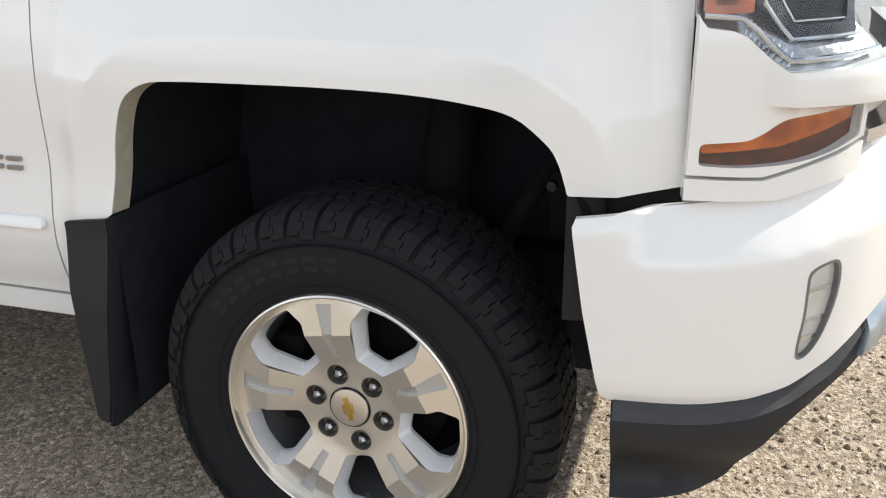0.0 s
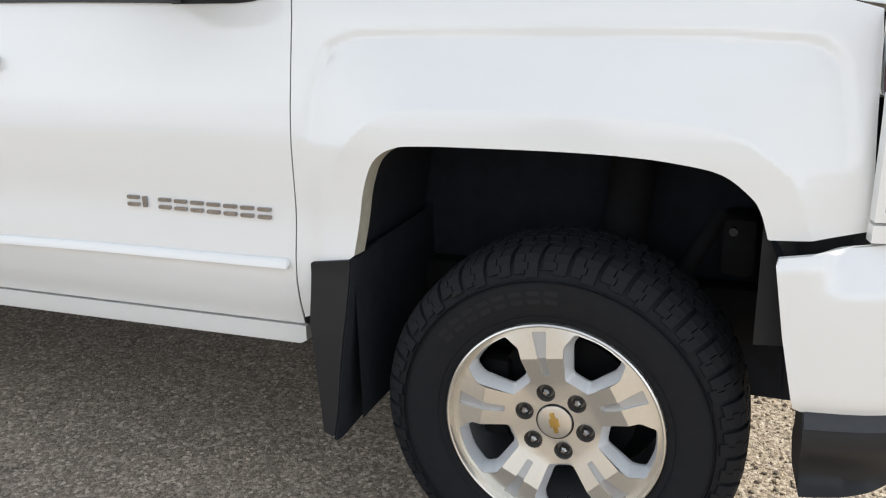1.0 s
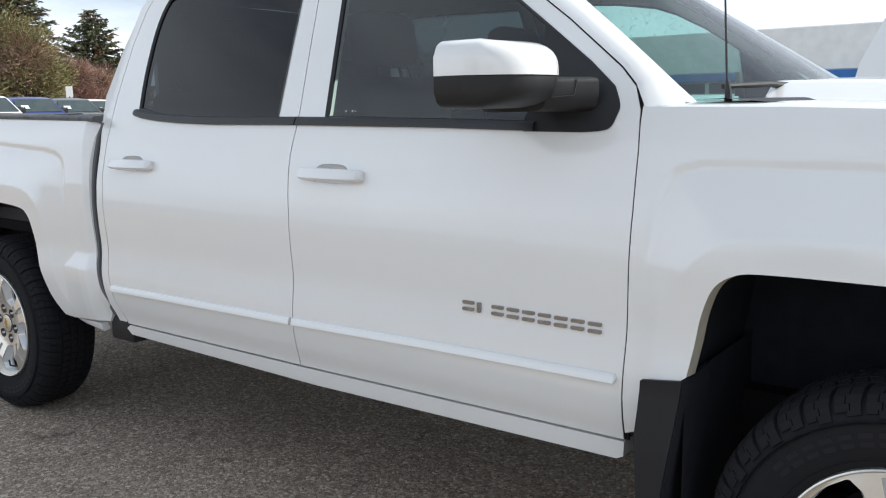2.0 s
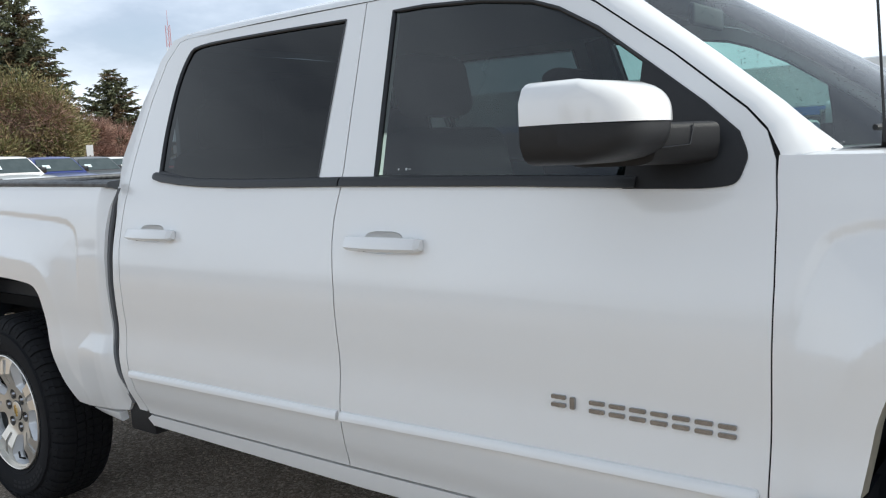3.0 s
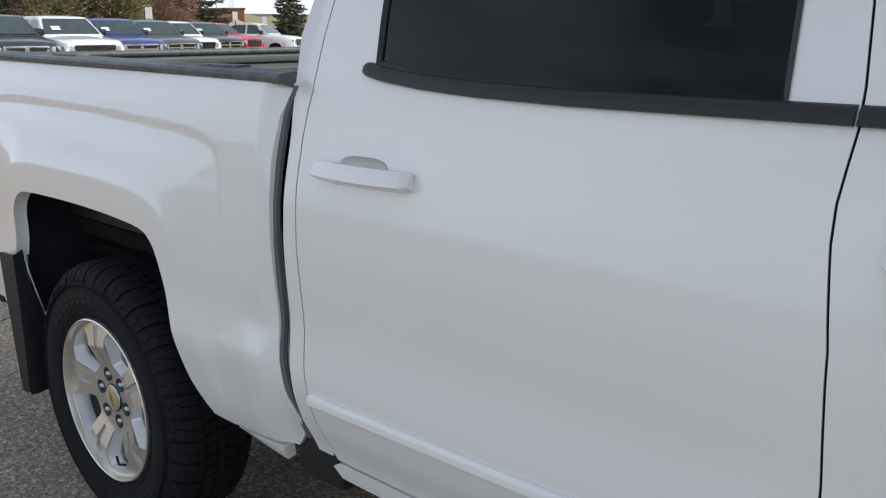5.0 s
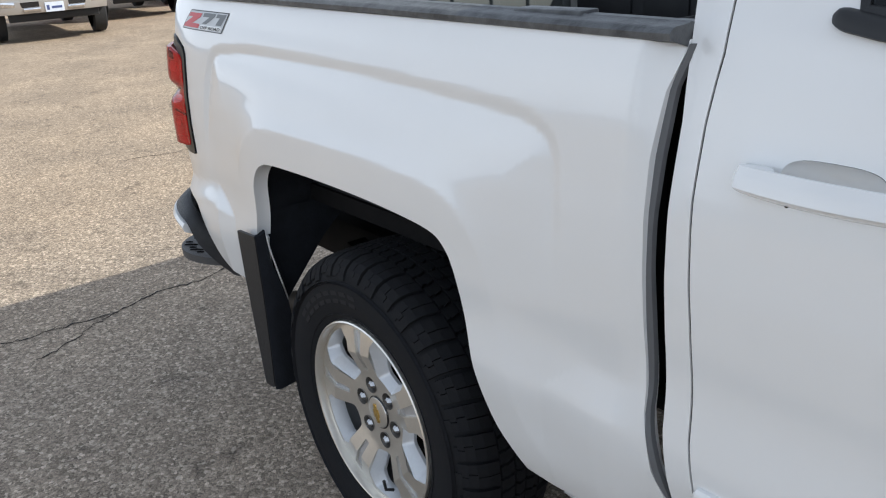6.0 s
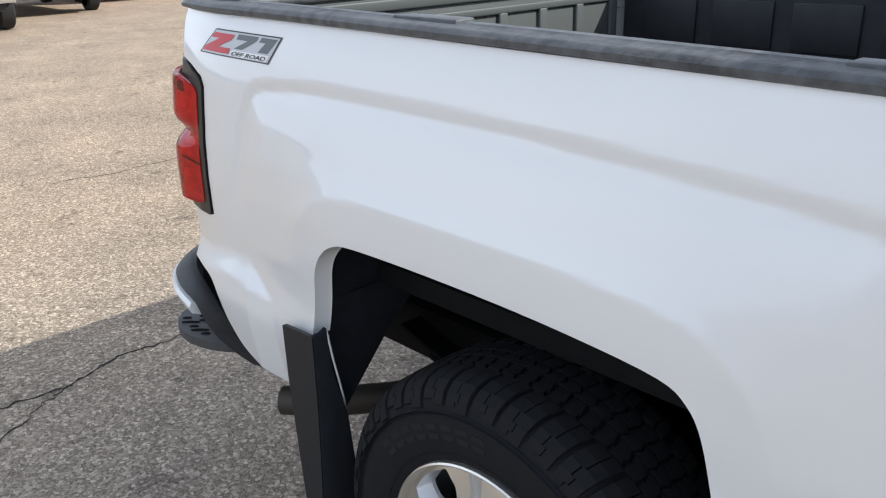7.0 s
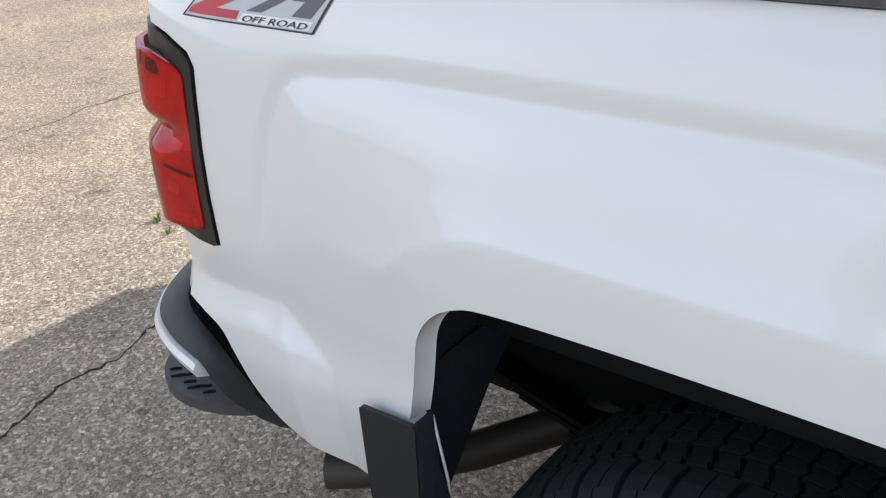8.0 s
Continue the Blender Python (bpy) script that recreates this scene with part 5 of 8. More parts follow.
# pillars and roof in one skin on each side
b = bmesh.new()
rings = []
for (x, z), (wx, wy, wz) in zip([(-0.604, 1.268), (-0.610, 1.312), (-0.622, 1.345), (-0.650, 1.392), (-0.693, 1.434), (-0.866, 1.562), (-1.078, 1.704), (-1.20, 1.769), (-1.32, 1.801), (-1.48, 1.816)],
                                [(-0.500, 0.180, 1.290), (-0.520, 0.185, 1.338), (-0.532, 0.20, 1.350), (-0.585, 0.215, 1.391), (-0.632, 0.232, 1.428), (-0.775, 0.283, 1.537), (-1.008, 0.352, 1.710), (-1.115, 0.395, 1.785), (-1.19, 0.43, 1.831), (-1.25, 0.50, 1.856)]):
    a0 = Vector((x + 0.0035, float(flank(x, z)) + 0.001, z))
    a1 = Vector((wx, wy, wz))
    k_ = float(step(1.30, 1.42, z))
    mid_ = (a0 + a1) / 2 + Vector((0.006 + 0.006 * k_, -0.006 - 0.014 * k_, 0.004 + 0.012 * k_))
    rings.append([tuple(a0 + Vector((-0.004, 0.03, -0.004))), tuple(a0), tuple(a0.lerp(mid_, 0.5) + Vector((0.003, -0.006, 0.003))), tuple(mid_), tuple(mid_.lerp(a1, 0.5) + Vector((0.004, -0.005, 0.005))), tuple(a1), tuple(a1 + Vector((-0.01, 0.012, -0.012)))])
grid(b, rings)
bmesh.ops.recalc_face_normals(b, faces=b.faces[:])
if sum(f.normal.y for f in b.faces) > 0:
    bmesh.ops.reverse_faces(b, faces=b.faces[:])
pillar = part("a_pillar", b, PAINT, truck, "white windscreen pillar")
mirrored(pillar)
b = bmesh.new()
rings = []
for x in [-1.20, -1.25, -1.32, -1.48, -1.7, -1.9, -2.1, -2.3, -2.5, -2.66, -2.70, -2.74, -2.775, -2.80, -2.815]:
    lift_ = float(np.interp(x, [-2.815, -2.80, -2.775, -2.74, -2.70, -2.6, -2.2, -1.48, -1.32, -1.25, -1.2], [-0.085, -0.055, -0.027, -0.010, -0.004, 0.0, 0.004, 0.0, -0.004, -0.012, -0.020]))
    y0 = float(np.interp(x, [-1.48, -1.32, -1.25, -1.20], [0.300, 0.34, 0.44, 0.56]))
    z0 = float(np.interp(x, [-1.48, -1.32, -1.25, -1.20], [1.817, 1.835, 1.850, 1.856]))
    prof = [(y0 - 0.0045, z0 - 0.0055), (y0 + 0.003, z0 + 0.007), (y0 + 0.020, z0 + 0.018), (y0 + 0.05, z0 + 0.028), (y0 + 0.11, z0 + 0.038), (y0 + 0.22, z0 + 0.047), (MID, 1.874)]
    if x > -1.4:
        prof = [(y0 + k * (MID - y0) / 6, z0 + (1.872 - z0) * math.sin(k * math.pi / 12)) for k in range(7)]
    ring = [(x + (0.0 if x < -1.3 else 0.10 * (y - y0)), y, z + lift_ * (1 if x < -1.3 else float(step(0.4, 0.9, y)))) for y, z in prof]
    rings.append(ring + [(px, 2 * MID - py, pz) for px, py, pz in ring[:-1][::-1]])
grid(b, rings)
bmesh.ops.recalc_face_normals(b, faces=b.faces[:])
if sum(f.normal.z for f in b.faces) < 0:
    bmesh.ops.reverse_faces(b, faces=b.faces[:])
part("roof", b, PAINT, truck, "white cab roof")
# rear wall of the cab with its window
b = bmesh.new()
for lo, hi in (((-2.84, 0.12, 0.55), (-2.80, 1.79, 1.36)), ((-2.82, 0.30, 1.36), (-2.79, 0.42, 1.74)), ((-2.82, 1.49, 1.36), (-2.79, 1.61, 1.74)), ((-2.82, 0.36, 1.72), (-2.78, 1.55, 1.78))):
    box(b, lo, hi, 0.004, 1)
part("cab_back_wall", b, PAINT, truck, "white back wall of the cab")
b = bmesh.new()
box(b, (-2.806, 0.42, 1.36), (-2.800, 1.49, 1.74))
part("rear_window", b, GLASS_DARK, truck, "dark rear window of the cab")


def wet_glass():
    """Windscreen with rain drops that gather small dark and bright dots."""
    m = glass("wet_windscreen", (0.64, 0.86, 0.80))
    n, l = m.node_tree.nodes, m.node_tree.links
    out = n["Material Output"]
    old = out.inputs["Surface"].links[0].from_socket
    co = n.new("ShaderNodeTexCoord")
    v = n.new("ShaderNodeTexVoronoi")
    v.inputs["Scale"].default_value = 85
    l.new(co.outputs["Object"], v.inputs["Vector"])
    lt = n.new("ShaderNodeMath")
    lt.operation = "LESS_THAN"
    lt.inputs[1].default_value = 0.17
    l.new(v.outputs["Distance"], lt.inputs[0])
    drop = n.new("ShaderNodeBsdfGlass")
    drop.inputs["Color"].default_value = (0.6, 0.66, 0.66, 1)
    drop.inputs["IOR"].default_value = 1.2
    mix = n.new("ShaderNodeMixShader")
    l.new(lt.outputs[0], mix.inputs[0])
    l.new(old, mix.inputs[1])
    l.new(drop.outputs[0], mix.inputs[2])
    l.new(mix.outputs[0], out.inputs["Surface"])
    return m


b = bmesh.new()
rings = []
for k in range(15):
    t = k / 14
    lo = Vector((-0.530, 0.200, 1.348)).lerp(Vector((-1.262, 0.500, 1.852)), t)
    mid_ = Vector((-0.30, MID, 1.350)).lerp(Vector((-1.13, MID, 1.868)), t)
    ring = []
    for j in range(13):
        q = j / 12
        y = lo.y + (MID - lo.y) * q
        w = 1 - (1 - q) ** 2
        ring.append((lo.x + (mid_.x - lo.x) * w, y, lo.z + (mid_.z - lo.z) * w - 0.004))
    rings.append(ring + [(x, 2 * MID - y, z) for x, y, z in ring[:-1][::-1]])
grid(b, rings)
bmesh.ops.recalc_face_normals(b, faces=b.faces[:])
screen = part("windscreen", b, wet_glass(), truck, "windscreen beaded with rain drops")
screen.visible_shadow = False
for k in range(2):
    b = bmesh.new()
    y = 0.55 + 0.62 * k
    tube(b, [(-0.31, y, 1.360), (-0.36, y + 0.06, 1.375), (-0.43, y - 0.12, 1.388), (-0.485, y - 0.30, 1.382)], [0.014, 0.011, 0.008, 0.006], 8)
    box(b, (-0.34, y - 0.03, 1.345), (-0.29, y + 0.04, 1.380), 0.012, 2)
    part("wiper", b, PLASTIC, truck, "black wiper arm resting on the windscreen")
b = bmesh.new()
tube(b, [(-0.455, 0.20, 1.335), (-0.455, 0.20, 1.37), (-0.46, 0.20, 1.40), (-0.50, 0.20, 2.05)], [0.010, 0.008, 0.0028, 0.0020], 8)
part("antenna", b, TRIM, truck, "thin black whip antenna")

# ---- mirrors ----
SAIL = curve_through([(-0.76, 1.278), (-0.697, 1.286), (-0.680, 1.318), (-0.678, 1.345), (-0.697, 1.383)], 5) + [(-0.776, 1.448), (-0.915, 1.545), (-0.93, 1.548), (-0.925, 1.45), (-0.93, 1.279)]
mirror = side_panel("side_mirror", SAIL, PLASTIC, truck, "door mirror on a black arm with a white cap", deep=0.02, lift=0.004)


def mirror_ring(y, z_lo, z_hi):
    """A section of the mirror's head at y, between two heights."""
    t = (y + 0.085) / 0.125
    full = max(0.0, 1 - abs(t) ** 3.2) ** 0.5
    x_back = -1.000 + 0.10 * (y + 0.2)
    x_front = x_back + 0.06 + 0.15 * full
    ring = []
    n = 10
    for k in range(n + 1):
        a = k / n
        z = z_lo + (z_hi - z_lo) * a
        h = (z - 1.415) / (0.082 if z > 1.415 else 0.078)
        lim = max(0.0, 1 - abs(h) ** 3.0) ** 0.45
        ring.append((x_back + (x_front - x_back) * (0.35 + 0.65 * lim), z))
    return x_back, ring


for nm, z_lo, z_hi, mt, lab in (("mirror_cap", 1.413, 1.497, PAINT, "white mirror cap"), ("mirror_housing", 1.338, 1.411, PLASTIC, "black lower mirror housing")):
    b = bmesh.new()
    rings = []
    for y in np.linspace(-0.209, 0.036, 22):
        t = (y + 0.085) / 0.125
        k = max(0.0, 1 - abs(t) ** 7) ** 0.5
        zc = 1.415
        lo, hi = zc + (z_lo - zc) * (0.35 + 0.65 * k), zc + (z_hi - zc) * (0.35 + 0.65 * k)
        xb, ring = mirror_ring(float(y), lo, hi)
        off = 0.003 if nm == "mirror_cap" else 0.0
        rings.append([(x + off, float(y), z) for x, z in ring] + [(xb, float(y), ring[-1][1]), (xb, float(y), ring[0][1])])
    grid(b, rings, closed=True, caps=True)
    bmesh.ops.recalc_face_normals(b, faces=b.faces[:])
    part(nm, b, mt, mirror, lab, angle=50)
b = bmesh.new()
rings = []
for t in np.linspace(0, 1, 9):
    c = Vector((-0.900, -0.020, 1.370)).lerp(Vector((-0.795, 0.085, 1.369)), float(t))
    w, h = 0.088 - 0.020 * t, 0.0415
    rings.append([(c.x + w * math.copysign(abs(math.cos(a)) ** 0.30, math.cos(a)) - 0.018 * max(0.0, -math.sin(a)), c.y, c.z + h * math.copysign(abs(math.sin(a)) ** 0.30, math.sin(a))) for a in [2 * math.pi * k / 24 for k in range(24)]])
grid(b, rings, closed=True, caps=True)
bmesh.ops.recalc_face_normals(b, faces=b.faces[:])
arm = part("mirror_arm", b, PLASTIC, mirror, "black folding mirror arm", angle=40)
# the fold line between head and arm
b = bmesh.new()
tube(b, [(-0.7625, 0.0425, 1.406), (-0.7675, 0.0350, 1.366)], 0.0016, 6)
tube(b, [(-0.7675, 0.0350, 1.366), (-0.8050, -0.0120, 1.362)], 0.0016, 6)
part("fold_seam", b, GLOSSBLACK, arm, "dark fold seam")
b = bmesh.new()
box(b, (-1.0035, -0.180, 1.366), (-1.0005, 0.010, 1.466), 0.0)
part("mirror_glass", b, CHROME, mirror, "mirror glass")
mirrored(mirror)

# ---- wheel housings, mud flaps, underside ----
for arch, x_lo, inner_z in ((ARCH_F, 0.40, 0.42), (ARCH_R, 0.55, 0.74)):
    b = bmesh.new()
    rings = []
    pts = [p for p in arch if p[1] > (0.55 if arch is ARCH_F else 0.69) or p[0] > -3.5 and arch is ARCH_R]
    cx = 0.0 if arch is ARCH_F else WB
    for x, z in pts:
        y0 = float(flank(x, z)) + (0.044 if arch is ARCH_F else 0.024)
        rings.append([(x, y0, z + 0.002), (x + (x - cx) * 0.02, y0 + 0.012, z + 0.012), (x + (x - cx) * 0.05, y0 + 0.20, z + 0.03), (x + (x - cx) * 0.05, 0.47, z + 0.03)])
    grid(b, rings)
    if arch is ARCH_F:
        grid(b, [[(x, 0.46, z) for z in (0.30, 0.6, 1.05)] for x in (-0.6, -0.2, 0.2, 0.62)])
        grid(b, [[(-0.452, y, z) for z in (0.34, 0.5, 0.74)] for y in (-0.02, 0.2, 0.46)])
        grid(b, [[(0.45, y, z) for z in (0.50, 0.7, 0.86)] for y in (0.02, 0.2, 0.46)])
    else:
        grid(b, [[(x, 0.46, z) for z in (0.68, 0.8, 1.03)] for x in (-4.12, -3.8, -3.4, -3.0)])
        grid(b, [[(-3.10 + 0.10 * (z - 0.5), y, z) for z in (0.50, 0.6, 0.8)] for y in (0.03, 0.2, 0.46)])
        grid(b, [[(-4.098 - 0.02 * (0.76 - z), y0 + (float(np.interp(z, [0.54, 0.69, 0.76], [0.03, 0.16, 0.24])) - y0) * k / 3, z) for k in range(4)] for z, y0 in ((0.54, 0.0), (0.62, -0.02), (0.69, -0.03), (0.76, -0.03), (0.80, -0.03))])
    bmesh.ops.recalc_face_normals(b, faces=b.faces[:])
    liner = part("wheel_housing", b, LINER, truck, "black wheel-housing liner")
    mirrored(liner)
def mud_flap(name_label, outline, lean, fold, inner, bottom):
    """A moulded flap: an outer face along the flank and a blade turned in behind the tyre."""
    f = sheet("mud_flap", rounded(outline, 0.006, 3), lambda u, v, d: (u, float(np.interp(v, *lean)) + d, v), PLASTIC, truck, name_label, gap=0.02, deep=0.008)
    q = bmesh.new()
    rows_ = []
    for z in np.linspace(bottom, fold[0][-1], 14):
        x, y0, yi = float(np.interp(z, *fold)), float(np.interp(z, *lean)), float(np.interp(z, *inner))
        ring_ = [(x - 0.004, y0 + 0.004, z), (x + 0.004, y0 + 0.002, z), (x + 0.010, y0 + 0.016, z)]
        ring_ += [(x + 0.010 + 0.003 * k / 4, y0 + 0.02 + (yi - y0 - 0.02) * k / 4, z + 0.012 * k / 4) for k in range(1, 5)]
        ring_ += [(x + 0.004, yi, z + 0.012), (x - 0.004, y0 + 0.03, z)]
        rows_.append(ring_)
    grid(q, rows_, closed=True, caps=True)
    bmesh.ops.recalc_face_normals(q, faces=q.faces[:])
    part("flap_blade", q, LINER, f, "black flap behind the tyre")
    mirrored(f)
    return f


mud_flap("black moulded front mud flap", [(-0.551, 0.722), (-0.452, 0.736), (-0.470, 0.607), (-0.491, 0.475), (-0.505, 0.360), (-0.520, 0.290), (-0.546, 0.300), (-0.551, 0.40), (-0.556, 0.49), (-0.562, 0.585), (-0.556, 0.65)],
         ([0.28, 0.55, 0.70, 0.735], [-0.044, -0.044, -0.036, -0.040]), ([0.28, 0.36, 0.475, 0.607, 0.736], [-0.518, -0.505, -0.491, -0.470, -0.452]), ([0.28, 0.40, 0.735], [0.20, 0.22, 0.10]), 0.282)
mud_flap("black moulded rear mud flap", [(-4.173, 0.746), (-4.070, 0.752), (-4.078, 0.60), (-4.092, 0.42), (-4.106, 0.292), (-4.120, 0.286), (-4.160, 0.283), (-4.168, 0.42), (-4.176, 0.60)],
         ([0.28, 0.55, 0.75], [-0.045, -0.050, -0.056]), ([0.28, 0.42, 0.60, 0.755], [-4.106, -4.092, -4.078, -4.070]), ([0.28, 0.54, 0.66, 0.755], [0.05, 0.015, -0.022, -0.030]), 0.284)
# pale welded edge inside the rear arch
b = bmesh.new()
rings = []
for x, z in [p for p in ARCH_R if p[0] < -3.9 and p[1] > 0.735]:
    y0 = float(flank(x, z))
    rings.append([(x + 0.001, y0 + 0.002, z), (x + 0.004, y0 + 0.030, z - 0.001), (x + 0.008, y0 + 0.036, z - 0.001), (x + 0.001, y0 + 0.037, z + 0.002)])
grid(b, rings)
lip = part("arch_lip", b, PAINT, truck, "white folded edge of the rear arch")
b = bmesh.new()
tube(b, [(-4.060, -0.028, 0.760), (-4.058, -0.020, 0.70), (-4.062, -0.004, 0.63), (-4.074, 0.012, 0.58), (-4.095, 0.027, 0.542)], 0.0022, 6)
part("lip_wire", b, PAINT, truck, "thin white flange edge")
b = bmesh.new()
rings = []
for x, z in [p for p in ARCH_F if p[0] < -0.30 and p[1] > 0.725]:
    y0 = float(flank(x, z))
    rings.append([(x + 0.000, y0 + 0.004, z), (x + 0.002, y0 + 0.024, z - 0.001), (x + 0.004, y0 + 0.046, z - 0.001)])
grid(b, rings)
part("arch_lip", b, material("cream_flange", (0.50, 0.47, 0.38), 0.5, vary=0.3, scale=40), truck, "cream flange inside the front arch")

for lo, hi, nm, lab in (((-4.80, 0.40, 0.46), (0.55, 0.50, 0.60), "frame_rail", "black chassis rail"), ((-4.80, 1.41, 0.46), (0.55, 1.51, 0.60), "frame_rail", "black chassis rail"),
                        ((-2.78, 0.14, 0.52), (-0.55, 1.77, 0.60), "floor_pan", "dark cab floor pan"), ((-0.45, 0.55, 0.42), (0.60, 1.36, 1.15), "engine_block", "dark engine bay mass"),
                        ((-2.85, 0.30, 0.70), (-4.60, 1.61, 0.84), "bed_floor_beam", "dark bed cross members"), ((-2.3, 0.75, 0.34), (-1.2, 1.15, 0.52), "gearbox", "dark gearbox")):
    b = bmesh.new()
    box(b, [min(p, q) for p, q in zip(lo, hi)], [max(p, q) for p, q in zip(lo, hi)], 0.012, 2)
    part(nm, b, FRAME, truck, lab)
# unseen tank, plate, shaft and spare tyre, added to keep light off the ground
b = bmesh.new()
box(b, (-2.75, 1.02, 0.31), (-1.25, 1.40, 0.52), 0.05, 3)
part("fuel_tank", b, FRAME, truck, "unseen fuel tank block added to darken the ground below")
b = bmesh.new()
box(b, (-1.25, 0.70, 0.29), (-0.20, 1.22, 0.50), 0.05, 3)
part("skid_plate", b, FRAME, truck, "unseen plate added under the engine to block light")
b = bmesh.new()
tube(b, [(-3.5, MID, 0.42), (-2.3, MID, 0.44)], 0.045, 12)
part("drive_shaft", b, FRAME, truck, "unseen drive shaft added with the light-blocking underbody")
b = bmesh.new()
spun(b, [(0.10, -0.09), (0.24, -0.11), (0.36, -0.10), (0.385, -0.06), (0.385, 0.06), (0.36, 0.10), (0.24, 0.11), (0.10, 0.09)], 36)
bmesh.ops.transform(b, matrix=pose(-4.28, MID, 0.55, 90, 0, 0), verts=b.verts[:])
part("spare_tyre", b, RUBBER, truck, "unseen spare tyre added under the bed to block light")
b = bmesh.new()
tube(b, [(WB, 0.16, 0.395), (WB, 0.8, 0.395)], 0.05, 14)
tube(b, [(WB, 1.1, 0.395), (WB, 1.75, 0.395)], 0.05, 14)
bmesh.ops.create_uvsphere(b, u_segments=20, v_segments=12, radius=0.16, matrix=Matrix.Translation((WB, MID, 0.40)))
part("rear_axle", b, FRAME, truck, "black rear axle with differential")
for y in (0.36, 1.55):
    b = bmesh.new()
    for k in range(3):
        pts = [(WB - 0.62 + 0.62 * 2 * i / 12, y, 0.47 - 0.016 * k + 0.10 * ((i - 6) / 6) ** 2) for i in range(k * 1, 13 - k)]
        rings = [[(x, yy - 0.032, z), (x, yy + 0.032, z), (x, yy + 0.032, z + 0.011), (x, yy - 0.032, z + 0.011)] for x, yy, z in pts]
        grid(b, rings, closed=True, caps=True)
    bmesh.ops.recalc_face_normals(b, faces=b.faces[:])
    part("leaf_spring", b, FRAME, truck, "black leaf spring")
    b = bmesh.new()
    tube(b, [(WB - 0.12, y + 0.08, 0.36), (WB - 0.26, y + 0.10, 0.78)], 0.028, 10)
    tube(b, [(WB - 0.20, y + 0.092, 0.60), (WB - 0.27, y + 0.102, 0.82)], 0.036, 10)
    part("shock_absorber", b, FRAME, truck, "black shock absorber")
b = bmesh.new()
tube(b, [(-1.2, 0.5, 0.40), (-2.9, 0.52, 0.40), (-3.35, 0.52, 0.52), (-3.75, 0.50, 0.56), (-4.02, 0.42, 0.50), (-4.20, 0.25, 0.440), (-4.33, 0.130, 0.420), (-4.418, 0.074, 0.414)], 0.036, 14, caps=False)
tube(b, [(-1.3, 0.5, 0.42), (-1.35, 0.5, 0.42), (-2.3, 0.52, 0.42), (-2.35, 0.52, 0.42)], [0.04, 0.10, 0.10, 0.04], 14)
part("exhaust_pipe", b, STEEL, truck, "brownish steel exhaust pipe and tip")
for y in (0.24, 1.67):
    for nm, path, r, lab in (("control_arm", [(0.0, y, 0.33), (0.02, y + 0.3, 0.40)], 0.03, "dark lower control arm"), ("coil_strut", [(0.05, y + 0.06, 0.45), (0.10, y + 0.14, 0.95)], 0.055, "dark front coil strut"),
                             ("tie_rod", [(0.16, y, 0.55), (0.30, y + 0.1, 0.80)], 0.02, "dark tie rod")):
        b = bmesh.new()
        tube(b, path, r, 12)
        part(nm, b, FRAME, truck, lab)
# bracket and bolt seen before the tyre
b = bmesh.new()
box(b, (0.30, 0.30, 0.66), (0.38, 0.42, 0.80), 0.02, 2)
bracket = part("tow_bracket", b, FRAME, truck, "dark bracket behind the bumper")
b = bmesh.new()
tube(b, [(0.33, 0.20, 0.80), (0.33, 0.185, 0.80)], 0.009, 12)
part("bolt", b, PLASTIC, bracket, "dark bolt head")
# black bracket at the cab's rear lower corner
b = bmesh.new()
box(b, (-2.855, 0.04, 0.44), (-2.70, 0.16, 0.57), 0.015, 2)
part("cab_mount", b, PLASTIC, truck, "black cab mount cover")

# ---- bed: rails, walls, floor, tailgate ----
b = bmesh.new()
rings = []
for x in np.linspace(-2.849, -4.66, 48):
    z0 = float(np.interp(x, [-4.66, -4.3, -3.6, -2.87, -2.79], [1.330, 1.328, 1.3195, 1.307, 1.309]))
    y0 = float(flank(min(x, -2.92), 1.30)) + 0.004
    e = 0.8 if x < -4.655 else 1.0
    w = 0.002 * math.sin(x * 90)
    rings.append([(x, y0 + 0.01, z0 - 0.004), (x, y0 - 0.005, z0 + 0.001), (x, y0 - 0.006, z0 + 0.010 * e), (x, y0 + 0.001, z0 + 0.016 * e), (x, y0 + 0.008, z0 + 0.018 * e), (x, y0 + 0.034, z0 + 0.0195 * e), (x, y0 + 0.040, z0 + 0.022 * e), (x, y0 + 0.046, z0 + 0.0195 * e), (x, y0 + 0.060, z0 + 0.022 * e), (x, y0 + 0.068, z0 + 0.0195 * e), (x, y0 + 0.082, z0 + 0.0185 * e), (x, y0 + 0.090, z0 + 0.010 * e), (x, y0 + 0.091, z0 - 0.03)])
vs_ = grid(b, rings)
b.faces.new(vs_[0])
bmesh.ops.recalc_face_normals(b, faces=b.faces[:])
if sum(f.normal.z for f in b.faces) < 0:
    bmesh.ops.reverse_faces(b, faces=b.faces[:])
RAIL = material("rail_cap_plastic", (0.035, 0.036, 0.038), 0.5, vary=0.7, scale=45, bump=0.5, bump_scale=260, big=0.5, big_scale=9, tint=(0.13, 0.135, 0.14))
rail = part("rail_cap", b, RAIL, truck, "worn black ribbed bed rail cap")
for x in (-3.12, -3.86, -4.5):
    y0 = float(flank(x, 1.30)) + 0.034
    z0 = float(np.interp(x, [-4.66, -4.3, -3.6, -2.87], [1.330, 1.328, 1.3195, 1.307])) + 0.0215
    b = bmesh.new()
    box(b, (x - 0.075, y0 + 0.004, z0 - 0.01), (x + 0.075, y0 + 0.046, z0 + 0.0035), 0.003, 2)
    part("stake_pocket_cover", b, RAIL, rail, "black stake pocket cover")
mirrored(rail)
